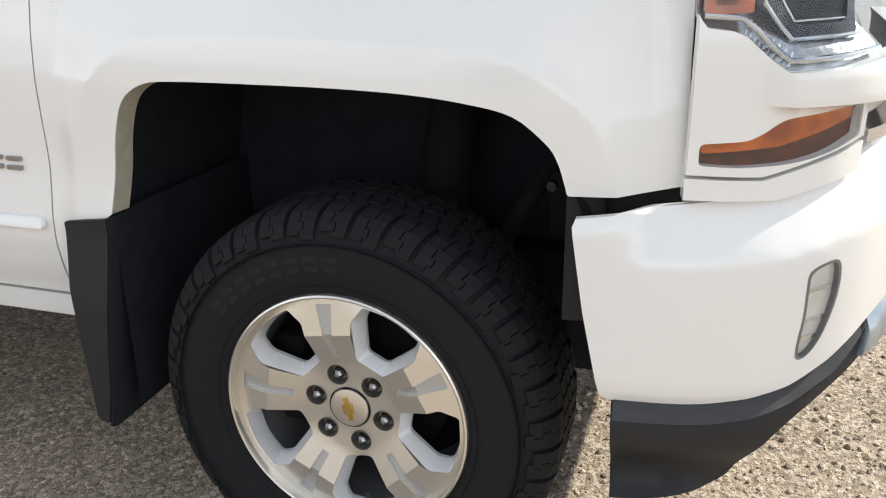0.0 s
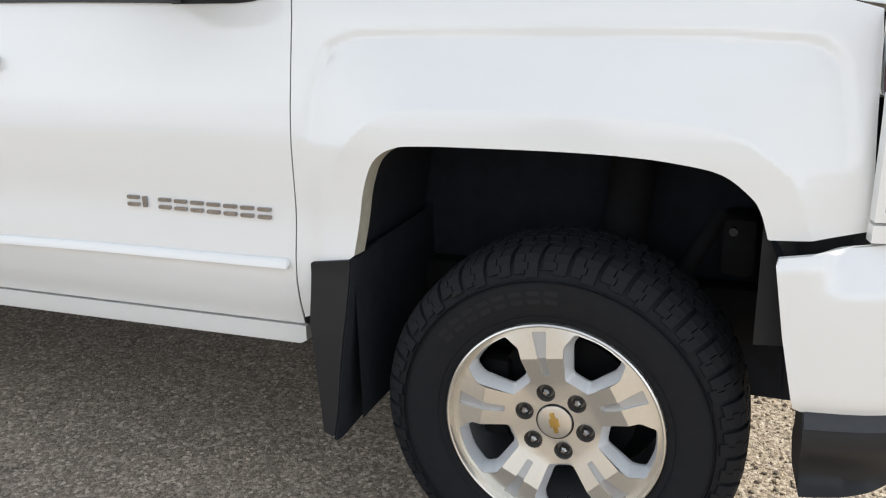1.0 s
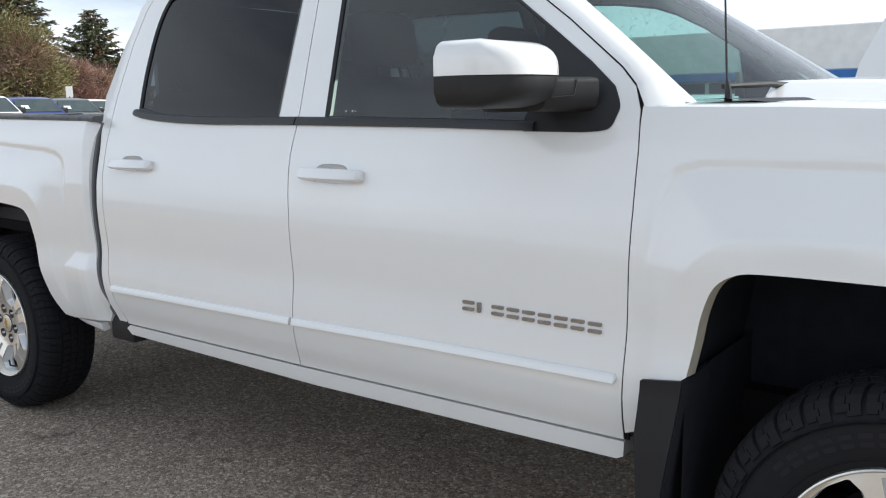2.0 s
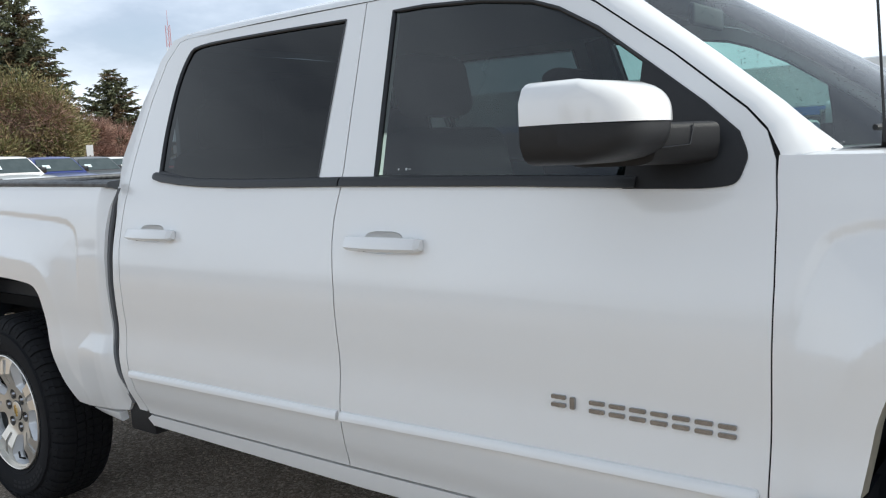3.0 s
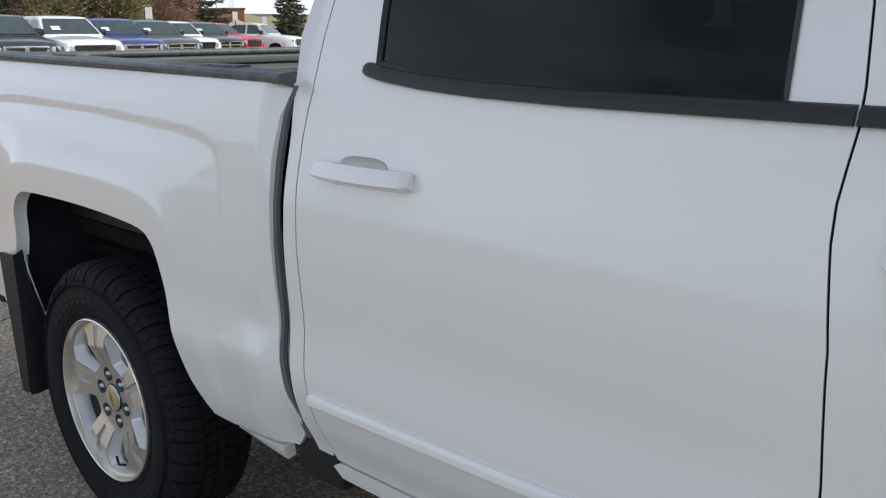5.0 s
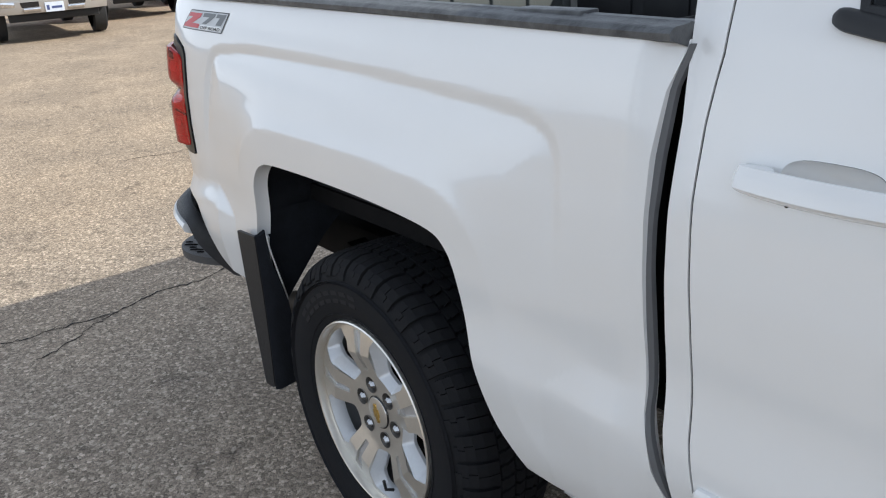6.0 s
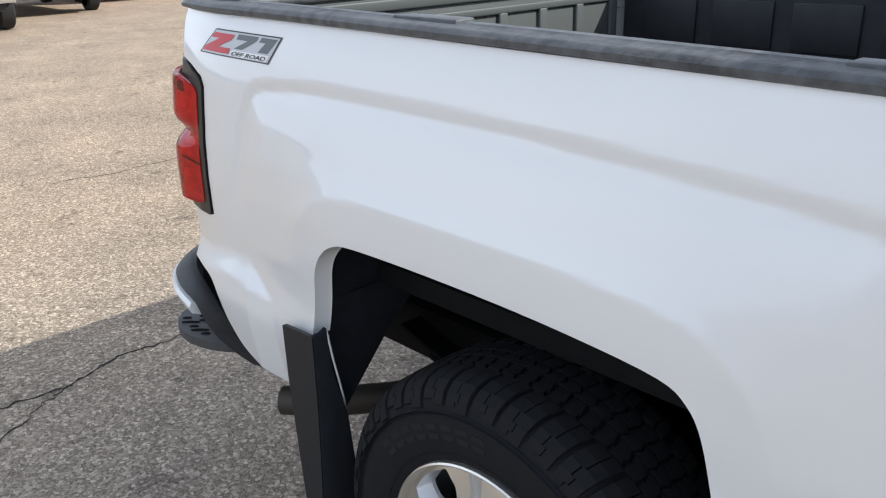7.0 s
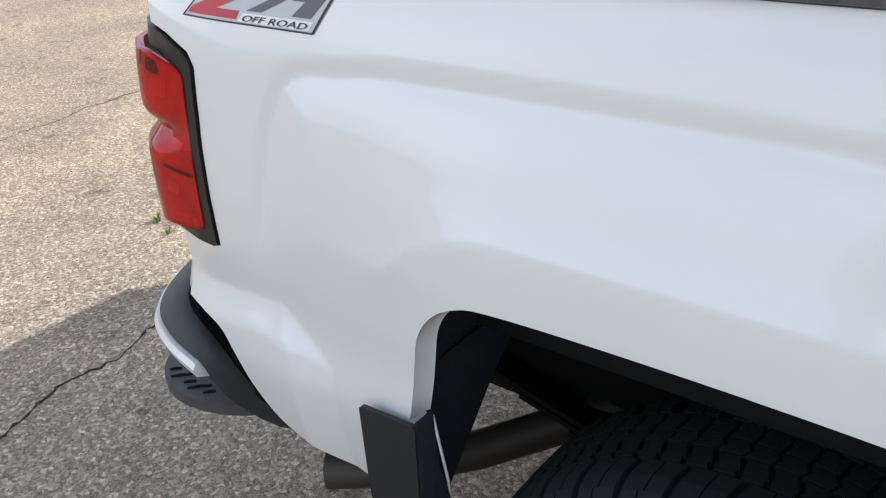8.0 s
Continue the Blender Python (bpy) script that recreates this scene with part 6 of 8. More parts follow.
# inner side walls with pressed panels
b = bmesh.new()
grid(b, [[(x, 0.150, z) for z in (0.84, 1.0, 1.27)] + [(x, 0.120, 1.31)] for x in np.linspace(-2.90, -4.66, 12)])
box(b, (-4.12, 0.15, 0.84), (-3.18, 0.36, 1.06), 0.06, 3)
bmesh.ops.recalc_face_normals(b, faces=b.faces[:])
bedwall = part("bed_wall", b, BEDLINER, truck, "black-lined inner bed wall with pressed panels")
for k in range(6):
    x0 = -3.02 - 0.27 * k
    b = bmesh.new()
    box(b, (x0 - 0.21, 0.142, 1.09), (x0, 0.160, 1.24), 0.006, 2)
    part("pressed_panel", b, BEDLINER, bedwall)
mirrored(bedwall)
b = bmesh.new()
box(b, (-2.92, 0.12, 0.80), (-2.885, 1.79, 1.325), 0.01, 2)
for k in range(5):
    box(b, (-2.935, 0.25 + 0.30 * k, 0.92), (-2.915, 0.45 + 0.30 * k, 1.26), 0.008, 2)
part("bed_front_wall", b, FRAME, truck, "black bed front wall with a liner")
b = bmesh.new()
box(b, (-4.68, 0.14, 0.80), (-2.90, 1.77, 0.845))
bed_floor = part("bed_floor", b, FRAME, truck, "black ribbed bed floor liner")
for k in range(9):
    b = bmesh.new()
    box(b, (-4.66, 0.24 + 0.165 * k, 0.842), (-2.93, 0.32 + 0.165 * k, 0.858), 0.004, 1)
    part("floor_rib", b, FRAME, bed_floor)
b = bmesh.new()
box(b, (-4.735, 0.16, 0.80), (-4.685, 1.75, 1.312), 0.02, 3)
gate = part("tailgate", b, PAINT, truck, "white tailgate, closed, grey inside")
b = bmesh.new()
box(b, (-4.688, 0.17, 0.81), (-4.676, 1.74, 1.310), 0.004, 2)
inside_ = part("tailgate_inner", b, TAILGREY, gate, "grey-green inner tailgate panel")
for lo, hi in ((1.270, 1.302), (1.225, 1.250), (0.83, 0.90)):
    b = bmesh.new()
    box(b, (-4.680, 0.19, lo), (-4.664, 1.72, hi), 0.006, 3)
    part("pressed_rib", b, TAILGREY, inside_)
for k in range(8):
    b = bmesh.new()
    y0 = 0.22 + 0.19 * k
    box(b, (-4.680, y0 + 0.132, 0.90), (-4.664, y0 + 0.172, 1.23), 0.006, 3)
    part("pressed_rib", b, TAILGREY, inside_)
b = bmesh.new()
box(b, (-4.74, 0.15, 1.308), (-4.665, 1.76, 1.334), 0.011, 3)
part("tailgate_cap", b, RAIL, truck, "black tailgate cap")

# ---- rear corner, lamp, bumper ----
def rear_place(s, z, d):
    """Round the rear corner: s metres back from x = -4.48."""
    y0 = float(flank(-4.48, z))
    bend = [(-4.48, 0.0), (-4.56, 0.008), (-4.630, 0.024), (-4.685, 0.060), (-4.718, 0.115), (-4.732, 0.20), (-4.736, 0.30)]
    run = [0, 0.080, 0.149, 0.211, 0.273, 0.349, 0.449]
    xs_ = [p[0] for p in bend]
    ys_ = [p[1] for p in bend]
    x, y = np.interp(s, run, xs_), np.interp(s, run, ys_)
    tx, ty = np.interp(s + 0.02, run, xs_) - np.interp(s - 0.02, run, xs_), np.interp(s + 0.02, run, ys_) - np.interp(s - 0.02, run, ys_)
    k = math.hypot(tx, ty) or 1
    return (float(x + ty / k * d), float(y0 + y - tx / k * d), z)


post = sheet("rear_post", [(0.145, 0.757), (0.44, 0.757), (0.44, 1.336), (0.145, 1.336)], lambda s, z, d: rear_place(s, z, d + 0.006), PAINT, truck, "white rear corner post", gap=0.03, deep=0.02)
LAMP = [(0.024, 1.174), (0.028, 1.184), (0.045, 1.195), (0.10, 1.213), (0.15, 1.222), (0.30, 1.224), (0.33, 1.215), (0.33, 0.91), (0.30, 0.888), (0.06, 0.888), (0.032, 0.889), (0.024, 0.898), (0.023, 1.0)]
LENS_LINE = rounded([(0.048, 0.921), (0.046, 1.060), (0.047, 1.160), (0.060, 1.170), (0.13, 1.190), (0.27, 1.195), (0.30, 1.18), (0.30, 0.93), (0.27, 0.911), (0.060, 0.910)], 0.007, 3)
lamp = sheet("tail_lamp", LAMP, lambda s, z, d: rear_place(s, z, d - 0.004), LAMPBLACK, truck, "red tail lamp in a black frame", holes=(LENS_LINE,), gap=0.02, deep=0.02)


def lens_place(s, z, d):
    """The lens bulges round the corner and is waisted between its two bowls."""
    k = float(step(0.045, 0.14, s))
    waist = 0.022 * k * math.exp(-((z - 1.066) / 0.020) ** 2) + 0.004 * math.exp(-((z - 1.066) / 0.020) ** 2)
    brow = 0.003 * k * float(step(1.17, 1.21, z))
    return rear_place(s, z, d - 0.020 * k - 0.006 + waist + brow)


sheet("red_lens", LENS_LINE, lens_place, RED_GLASS, lamp, "clear red lens waisted between two bowls", gap=0.012, deep=0.012)


def bowl_place(s, z, d):
    """The rippled bowls close behind the lens."""
    ripple = 0.0015 * math.sin(z * 160) * float(step(0.05, 0.09, s))
    return lens_place(s, z, d + 0.0075 + ripple)


sheet("bowl", [(u, v) for u, v in LENS_LINE], bowl_place, LAMP_BOWL, lamp, "red mirrored bowls behind the lens", gap=0.010, deep=0.004)
# pale and dark patches laid just in front of the bowls
for outline, mt, lab in (([(0.090, 1.122), (0.128, 1.124), (0.128, 1.150), (0.090, 1.148)], LENS_SPOT, "small pale patch in the lamp"), ([(0.092, 0.966), (0.118, 0.966), (0.118, 0.984), (0.092, 0.984)], LENS_SPOT, "small pale patch in the lamp"),
                         ([(0.070, 0.914), (0.130, 0.914), (0.130, 0.934), (0.070, 0.934)], LENS_SPOT, "pale patch low in the lamp"), ([(0.052, 1.044), (0.110, 1.040), (0.110, 1.054), (0.052, 1.066)], LENS_SPOT, "pale bar at the waist"),
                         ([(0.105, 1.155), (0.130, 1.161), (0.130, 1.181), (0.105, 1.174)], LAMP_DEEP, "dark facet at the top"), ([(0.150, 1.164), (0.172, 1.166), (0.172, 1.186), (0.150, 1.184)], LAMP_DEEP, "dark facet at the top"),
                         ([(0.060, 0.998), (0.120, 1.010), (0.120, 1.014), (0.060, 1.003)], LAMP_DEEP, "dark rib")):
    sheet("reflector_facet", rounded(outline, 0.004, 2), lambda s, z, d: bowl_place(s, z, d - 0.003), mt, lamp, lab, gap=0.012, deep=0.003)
mirrored(post)
mirrored(lamp)

PAD_OUT = [(-4.870, 0.955, 0.720), (-4.862, 0.42, 0.718), (-4.842, 0.20, 0.714), (-4.795, 0.075, 0.709), (-4.729, -0.005, 0.704), (-4.650, -0.042, 0.695), (-4.563, -0.052, 0.678), (-4.540, -0.036, 0.615), (-4.528, 0.008, 0.545), (-4.516, 0.052, 0.494)]
PAD_IN = [(-4.760, 0.955, 0.748), (-4.752, 0.42, 0.748), (-4.742, 0.22, 0.748), (-4.715, 0.11, 0.748), (-4.682, 0.045, 0.745), (-4.632, 0.014, 0.735), (-4.560, 0.006, 0.700), (-4.525, 0.016, 0.635), (-4.512, 0.036, 0.565), (-4.502, 0.060, 0.505)]
PAD_IN = [tuple(Vector(c).lerp(Vector(a), k)) for a, c, k in zip(PAD_OUT, PAD_IN, (0, 0, 0, 0.0, 0.08, 0.20, 0.26, 0.22, 0.10, 0.0))]


def bumper_loft(section, first=0, last=None):
    """A bar round the corner between the pad's two edges; section(outer, inner) gives its ring."""
    q = bmesh.new()
    out_, in_ = curve_through(PAD_OUT[first:last], 6), curve_through(PAD_IN[first:last], 6)
    grid(q, [section(Vector(a), Vector(c)) for a, c in zip(out_, in_)], closed=True, caps=True)
    bmesh.ops.recalc_face_normals(q, faces=q.faces[:])
    return q


def pad(a, c):
    way = (c - a).normalized()
    up = Vector((0, 0, 1))
    return [tuple(p) for p in (c - up * 0.05 + way * 0.02, c, c - way * 0.012 + up * 0.007, a.lerp(c, 0.5) + up * 0.010, a + way * 0.014 + up * 0.006, a, a + way * 0.004 - up * 0.012, a + way * 0.03 - up * 0.030)]


def face(a, c):
    way = Vector((c.x - a.x, c.y - a.y, 0)).normalized()
    up = Vector((0, 0, 1))
    return [tuple(p) for p in (a + way * 0.05 - up * 0.012, a - way * 0.007 - up * 0.006, a - way * 0.013 - up * 0.017, a - way * 0.009 - up * 0.032, a + way * 0.030 - up * 0.050, a + way * 0.09 - up * 0.10, a + way * 0.12 - up * 0.10)]


rear_bumper = part("rear_bumper", bumper_loft(pad), PADGREY, truck, "rear bumper with black top pad and corner step", angle=40)
part("bumper_face", bumper_loft(face, 0, 7), PAINT, rear_bumper, "white bumper face")
# black filler in place of the shadow between bed side and pad
part("gap_panel", bumper_loft(lambda a, c: [tuple(p) for p in (c + Vector((0.0, 0.004, -0.030)), c + Vector((0.05, 0.060, -0.030)), c + Vector((0.05, 0.065, -0.07)), c + Vector((0.0, 0.02, -0.06)))], 3, 9), FRAME, rear_bumper, "near-black panel standing for the shade behind the bumper pad")
part("lower_skirt", bumper_loft(lambda a, c: [(p.x, p.y, z) for p, z in ((a.lerp(c, 0.3), a.z - 0.12), (a.lerp(c, 0.5), a.z - 0.22), (a.lerp(c, 1.2), a.z - 0.22), (a.lerp(c, 1.2), a.z - 0.10))], 0, 4), PLASTIC, rear_bumper, "black lower bumper skirt")
b = bmesh.new()
prism(b, rounded([(-4.545, 0.05), (-4.62, 0.005), (-4.70, -0.012), (-4.772, 0.0), (-4.835, 0.05), (-4.865, 0.14), (-4.865, 0.30), (-4.60, 0.30), (-4.545, 0.16)], 0.035, 5), lambda u, v, w: (u + 0.016, v - 0.018, w), 0.540, 0.516, 0.008)
foot = part("corner_step", b, STEPGREY, rear_bumper, "black corner step pad")
for i in range(5):
    for j in range(3):
        b = bmesh.new()
        x0, y0 = -4.645 - 0.030 * i - 0.008 * (j % 2), -0.004 + 0.044 * j + 0.006 * max(i - 2, 0)
        half = 0.016 if (i + j) % 2 else 0.008
        tube(b, [(x0 - half, y0 - half + 0.01, 0.5395), (x0, y0 + 0.01, 0.5415), (x0 + half, y0 + half + 0.01, 0.5395)], 0.0034, 6)
        part("tread_rib", b, FRAME, foot)
mirrored(rear_bumper)

# ---- side decal ----
DECAL = [(-4.521, 1.2475), (-4.455, 1.2985), (-4.207, 1.2960), (-4.244, 1.2445)]


def decal_at(u, v, d=0.0):
    """u from the rear edge to the front, v from the bottom to the top, both 0 to 1."""
    p = [Vector(q) for q in DECAL]
    lo, hi = p[0].lerp(p[3], u), p[1].lerp(p[2], u)
    q = lo.lerp(hi, v)
    return skin(q.x, q.y, 0.0012 - d)


decal = sheet("side_decal", [(0, 0), (1, 0), (1, 1), (0, 1)], lambda u, v, d: decal_at(u, v, d * 0.1), DECAL_LINE, bed_side, "red and grey off-road decal", gap=0.05, deep=0.002)
DECAL_SHAPES = [
    ("decal_ground", [(0.02, 0.05), (0.985, 0.05), (0.98, 0.95), (0.02, 0.95)], DECAL_SILVER, 0.0006),
    ("red_stroke", [(0.03, 0.86), (0.36, 0.86), (0.36, 0.66), (0.24, 0.34), (0.42, 0.34), (0.44, 0.12), (0.03, 0.12), (0.03, 0.30), (0.17, 0.66), (0.03, 0.66)], DECAL_RED, 0.0012),
    ("grey_stroke", [(0.40, 0.90), (0.70, 0.90), (0.70, 0.74), (0.58, 0.36), (0.47, 0.36), (0.58, 0.70), (0.42, 0.70)], DECAL_GREY, 0.0012),
    ("grey_stroke", [(0.74, 0.90), (0.96, 0.90), (0.93, 0.36), (0.80, 0.36), (0.83, 0.72), (0.74, 0.72)], DECAL_GREY, 0.0012),
    ("white_bar", [(0.46, 0.08), (0.96, 0.08), (0.96, 0.30), (0.46, 0.30)], PAINT, 0.0012),
]
for nm, shape, mt, up in DECAL_SHAPES:
    sheet(nm, shape, lambda u, v, d, up=up: decal_at(u, v, d * 0.1 - up), mt, decal, gap=0.05, deep=0.002)
words = bpy.data.curves.new("decal_words", "FONT")
words.body = "OFF ROAD"
words.size = 0.0125
words.extrude = 0.0003
words.resolution_u = 3
text_ob = new("decal_words_source", words)
bpy.context.view_layer.update()
text_me = bpy.data.meshes.new_from_object(text_ob.evaluated_get(bpy.context.evaluated_depsgraph_get()))
bpy.data.objects.remove(text_ob)
text_w = max(v.co.x for v in text_me.vertices)
for v in text_me.vertices:
    u, w = 0.48 + v.co.x / text_w * 0.46, 0.105 + v.co.y / 0.0125 * 0.22
    v.co = Vector(decal_at(u, w, -0.0022 - v.co.z))
text_me.materials.clear()
text_me.materials.append(DECAL_LINE)
lettering = new("decal_words", text_me)
lettering.parent = decal

# ---- cabin ----
def front_seat(y):
    seat = bmesh.new()
    box(seat, (-1.62, y - 0.25, 0.72), (-1.10, y + 0.25, 0.92), 0.06, 3)
    s = part("front_seat", seat, SEAT, truck, "dark cloth front seat")
    m = pose(-1.61, y, 0.88, 0, -12, 0)
    q = bmesh.new()
    box(q, (-0.10, -0.25, 0.0), (0.06, 0.25, 0.58), 0.06, 3, m)
    part("backrest", q, SEAT, s)
    q = bmesh.new()
    box(q, (-0.08, -0.15, 0.62), (0.03, 0.15, 0.81), 0.045, 3, m)
    tube(q, [tuple(m @ Vector((-0.02, -0.06, 0.55))), tuple(m @ Vector((-0.02, -0.06, 0.68)))], 0.007, 6)
    tube(q, [tuple(m @ Vector((-0.02, 0.06, 0.55))), tuple(m @ Vector((-0.02, 0.06, 0.68)))], 0.007, 6)
    part("headrest", q, SEAT, s)


front_seat(0.52)
front_seat(1.39)
b = bmesh.new()
box(b, (-2.60, 0.20, 0.70), (-2.10, 1.71, 0.92), 0.06, 3)
bench = part("rear_bench", b, SEAT, truck, "dark rear bench seat")
b = bmesh.new()
box(b, (-2.74, 0.20, 0.88), (-2.58, 1.71, 1.42), 0.06, 3)
part("backrest", b, SEAT, bench)
for y in (0.45, MID, 1.46):
    b = bmesh.new()
    box(b, (-2.74, y - 0.13, 1.42), (-2.64, y + 0.13, 1.58), 0.04, 3)
    part("headrest", b, SEAT, bench)
b = bmesh.new()
box(b, (-1.0, 0.16, 0.95), (-0.60, 1.75, 1.24), 0.06, 3)
box(b, (-0.82, 0.17, 1.20), (-0.40, 1.74, 1.30), 0.04, 3)
part("dashboard", b, CABIN, truck, "dark dashboard")
b = bmesh.new()
spun(b, [(0.185 + 0.016 * math.cos(a), 0.016 * math.sin(a)) for a in [2 * math.pi * k / 10 for k in range(11)]], 36)
box(b, (-0.18, -0.012, -0.02), (0.18, 0.012, 0.02), 0.008, 2)
box(b, (-0.06, -0.03, -0.06), (0.06, 0.02, 0.06), 0.02, 3)
bmesh.ops.transform(b, matrix=pose(-1.02, 1.39, 1.20, 0, 0, 90) @ pose(0, 0, 0, -25, 0, 0), verts=b.verts[:])
part("steering_wheel", b, CABIN, truck, "dark steering wheel")
b = bmesh.new()
box(b, (-2.76, 0.33, 1.800), (-1.34, 1.58, 1.815), 0.006, 1)
part("headliner", b, HEADLINER, truck, "pale fabric headliner")
b = bmesh.new()
box(b, (-1.09, MID - 0.12, 1.70), (-1.07, MID + 0.12, 1.765), 0.012, 3)
part("inner_mirror", b, CABIN, truck, "dark inside mirror")
for y in (1.625,):
    b = bmesh.new()
    sgn = 1 if y < MID else -1
    tube(b, [(-1.70, y - 0.05 * sgn, 1.30), (-1.73, y, 1.55), (-1.77, y + 0.06 * sgn, 1.79)], 0.045, 8)
    part("b_pillar_trim", b, HEADLINER, truck, "pale pillar trim")
    b = bmesh.new()
    box(b, (-1.782, y - 0.05 * sgn - 0.004, 0.95), (-1.74, y - 0.05 * sgn + 0.004, 1.52), 0.002, 1)
    part("seat_belt", b, SEAT, truck, "dark seat belt")


# ---- other vehicles on the lot ----
TYRE_FAR = material("far_tyre", (0.02, 0.02, 0.021), 0.8, vary=0.3, scale=20)
GLASS_FAR = material("far_glass", (0.035, 0.05, 0.05), 0.08, coat=0.5, vary=0.3, scale=3, tint=(0.09, 0.11, 0.11))
PAPER = material("paper_sheet", (0.62, 0.72, 0.74), 0.6, vary=0.2, scale=20)
PLATE = material("plate_white", (0.62, 0.66, 0.74), 0.4, vary=0.2, scale=20)
PLATE_BAR = material("plate_bars", (0.05, 0.07, 0.18), 0.5)
PAINTS = {
    "white": PAINT,
    "silver": material("silver_tan_paint", (0.42, 0.39, 0.36), 0.3, metal=0.5, coat=0.6, vary=0.1, scale=4),
    "red": material("red_paint", (0.52, 0.006, 0.014), 0.3, coat=0.5, vary=0.1, scale=4),
    "black": material("black_paint", (0.025, 0.025, 0.028), 0.25, coat=0.7, vary=0.2, scale=4),
    "blue": material("blue_paint", (0.030, 0.045, 0.19), 0.3, coat=0.7, vary=0.1, scale=4),
    "grey": material("grey_paint", (0.075, 0.078, 0.082), 0.3, coat=0.7, vary=0.1, scale=4),
    "brown": material("brown_paint", (0.060, 0.045, 0.045), 0.3, coat=0.7, vary=0.1, scale=4),
}


def lot_truck(colour, label, at, turn, grille="chrome", sheet_of_paper=True, plate=False, group="pickup trucks parked in a row"):
    """A full-size pickup, its grille at the origin and facing +x."""
    t = thing("parked_pickup", label, "pickup truck", group, at, turn)
    paint = PAINTS[colour]
    W = 0.98
    # lower body: sections along x, from the side profile
    b = bmesh.new()
    xs_ = [0.0, -0.05, -0.18, -0.45, -0.55, -0.75, -1.00, -1.25, -1.45, -1.60, -2.4, -3.7, -3.75, -4.1, -4.35, -4.6, -4.85, -5.05, -5.55, -5.65]
    rings = []
    for x in xs_:
        top = float(np.interp(x, [-5.65, -3.75, -3.7, -1.6, -1.25, -0.45, -0.1, 0.0], [1.36, 1.36, 1.32, 1.32, 1.30, 1.22, 1.16, 1.08]))
        half = float(np.interp(x, [-5.65, -5.4, -0.6, -0.2, 0.0], [0.94, W, W, 0.93, 0.84]))
        low = 0.52
        for c in (-1.0, -4.6):
            low = max(low, 0.40 + math.sqrt(max(0.0, 0.47 ** 2 - (x - c) ** 2)) if abs(x - c) < 0.47 else 0.52)
        ring = [(x, -half + 0.04, low), (x, -half, low + 0.06), (x, -half, 0.95), (x, -half + 0.03, top - 0.10), (x, -half + 0.10, top - 0.01), (x, -0.45, top + 0.025), (x, 0, top + 0.035)]
        ring += [(px, -py, pz) for px, py, pz in ring[:-1][::-1]]
        rings.append(ring)
    grid(b, rings, closed=True, caps=True)
    bmesh.ops.recalc_face_normals(b, faces=b.faces[:])
    part("body", b, paint, t, angle=30)
    # cab
    b = bmesh.new()
    rings = []
    for x, z, h in ((-1.38, 1.31, 0.88), (-1.62, 1.52, 0.80), (-1.95, 1.78, 0.71), (-2.15, 1.86, 0.68), (-2.7, 1.90, 0.68), (-3.35, 1.88, 0.68), (-3.62, 1.80, 0.69), (-3.72, 1.55, 0.78), (-3.76, 1.30, 0.88)):
        rings.append([(x, -h, z), (x, -h * 0.55, z + 0.012), (x, 0, z + 0.018), (x, h * 0.55, z + 0.012), (x, h, z)])
    grid(b, rings)
    side = [(-1.38, 1.31), (-1.62, 1.52), (-1.95, 1.78), (-2.15, 1.86), (-2.7, 1.90), (-3.35, 1.88), (-3.62, 1.80), (-3.72, 1.55), (-3.76, 1.30)]
    hw = lambda z: 0.88 - (z - 1.31) * 0.37
    win_a = [(-1.78, 1.36), (-2.06, 1.76), (-2.20, 1.79), (-2.58, 1.81), (-2.58, 1.36)]
    win_b = [(-2.68, 1.36), (-2.68, 1.81), (-3.30, 1.80), (-3.50, 1.74), (-3.58, 1.38)]
    for sgn in (-1, 1):
        f = [b.verts.new((x, sgn * hw(z), z)) for x, z in side]
        b.faces.new(f)
    bmesh.ops.remove_doubles(b, verts=b.verts[:], dist=0.02)
    bmesh.ops.recalc_face_normals(b, faces=b.faces[:])
    part("cab", b, paint, t, angle=30)
    for sgn in (-1, 1):
        for w in (win_a, win_b):
            b = bmesh.new()
            prism(b, rounded(w, 0.05, 3), lambda u, v, d, sgn=sgn: (u, sgn * (hw(v) + 0.004 + d), v), 0.0, -0.01)
            part("side_window", b, GLASS_FAR, t)
    b = bmesh.new()
    f = [b.verts.new(p) for p in ((-1.44, -0.80, 1.375), (-1.44, 0.80, 1.375), (-1.66, 0.72, 1.575), (-1.95, 0.63, 1.802), (-1.95, -0.63, 1.802), (-1.66, -0.72, 1.575))]
    b.faces.new(f)
    bmesh.ops.translate(b, verts=b.verts[:], vec=(0.012, 0, 0.012))
    screen_ = part("windscreen", b, GLASS_FAR, t)
    if sheet_of_paper:
        b = bmesh.new()
        f = [b.verts.new(p) for p in ((-1.535, -0.55, 1.470), (-1.535, -0.30, 1.470), (-1.66, -0.30, 1.583), (-1.66, -0.55, 1.583))]
        b.faces.new(f)
        bmesh.ops.translate(b, verts=b.verts[:], vec=(0.024, 0, 0.024))
        part("price_sheet", b, PAPER, screen_, "pale price sheet behind the windscreen")
    # face: grille, bars, lamps, bumper
    gm = CHROME if grille == "chrome" else GLOSSBLACK
    b = bmesh.new()
    prism(b, rounded([(-0.52, 0.76), (0.52, 0.76), (0.60, 1.08), (-0.60, 1.08)], 0.07, 4), lambda u, v, d: (d - 0.02 * abs(u), u, v), 0.045, -0.05, 0.012)
    g = part("grille", b, gm, t, "chrome grille surround" if grille == "chrome" else "black grille surround")
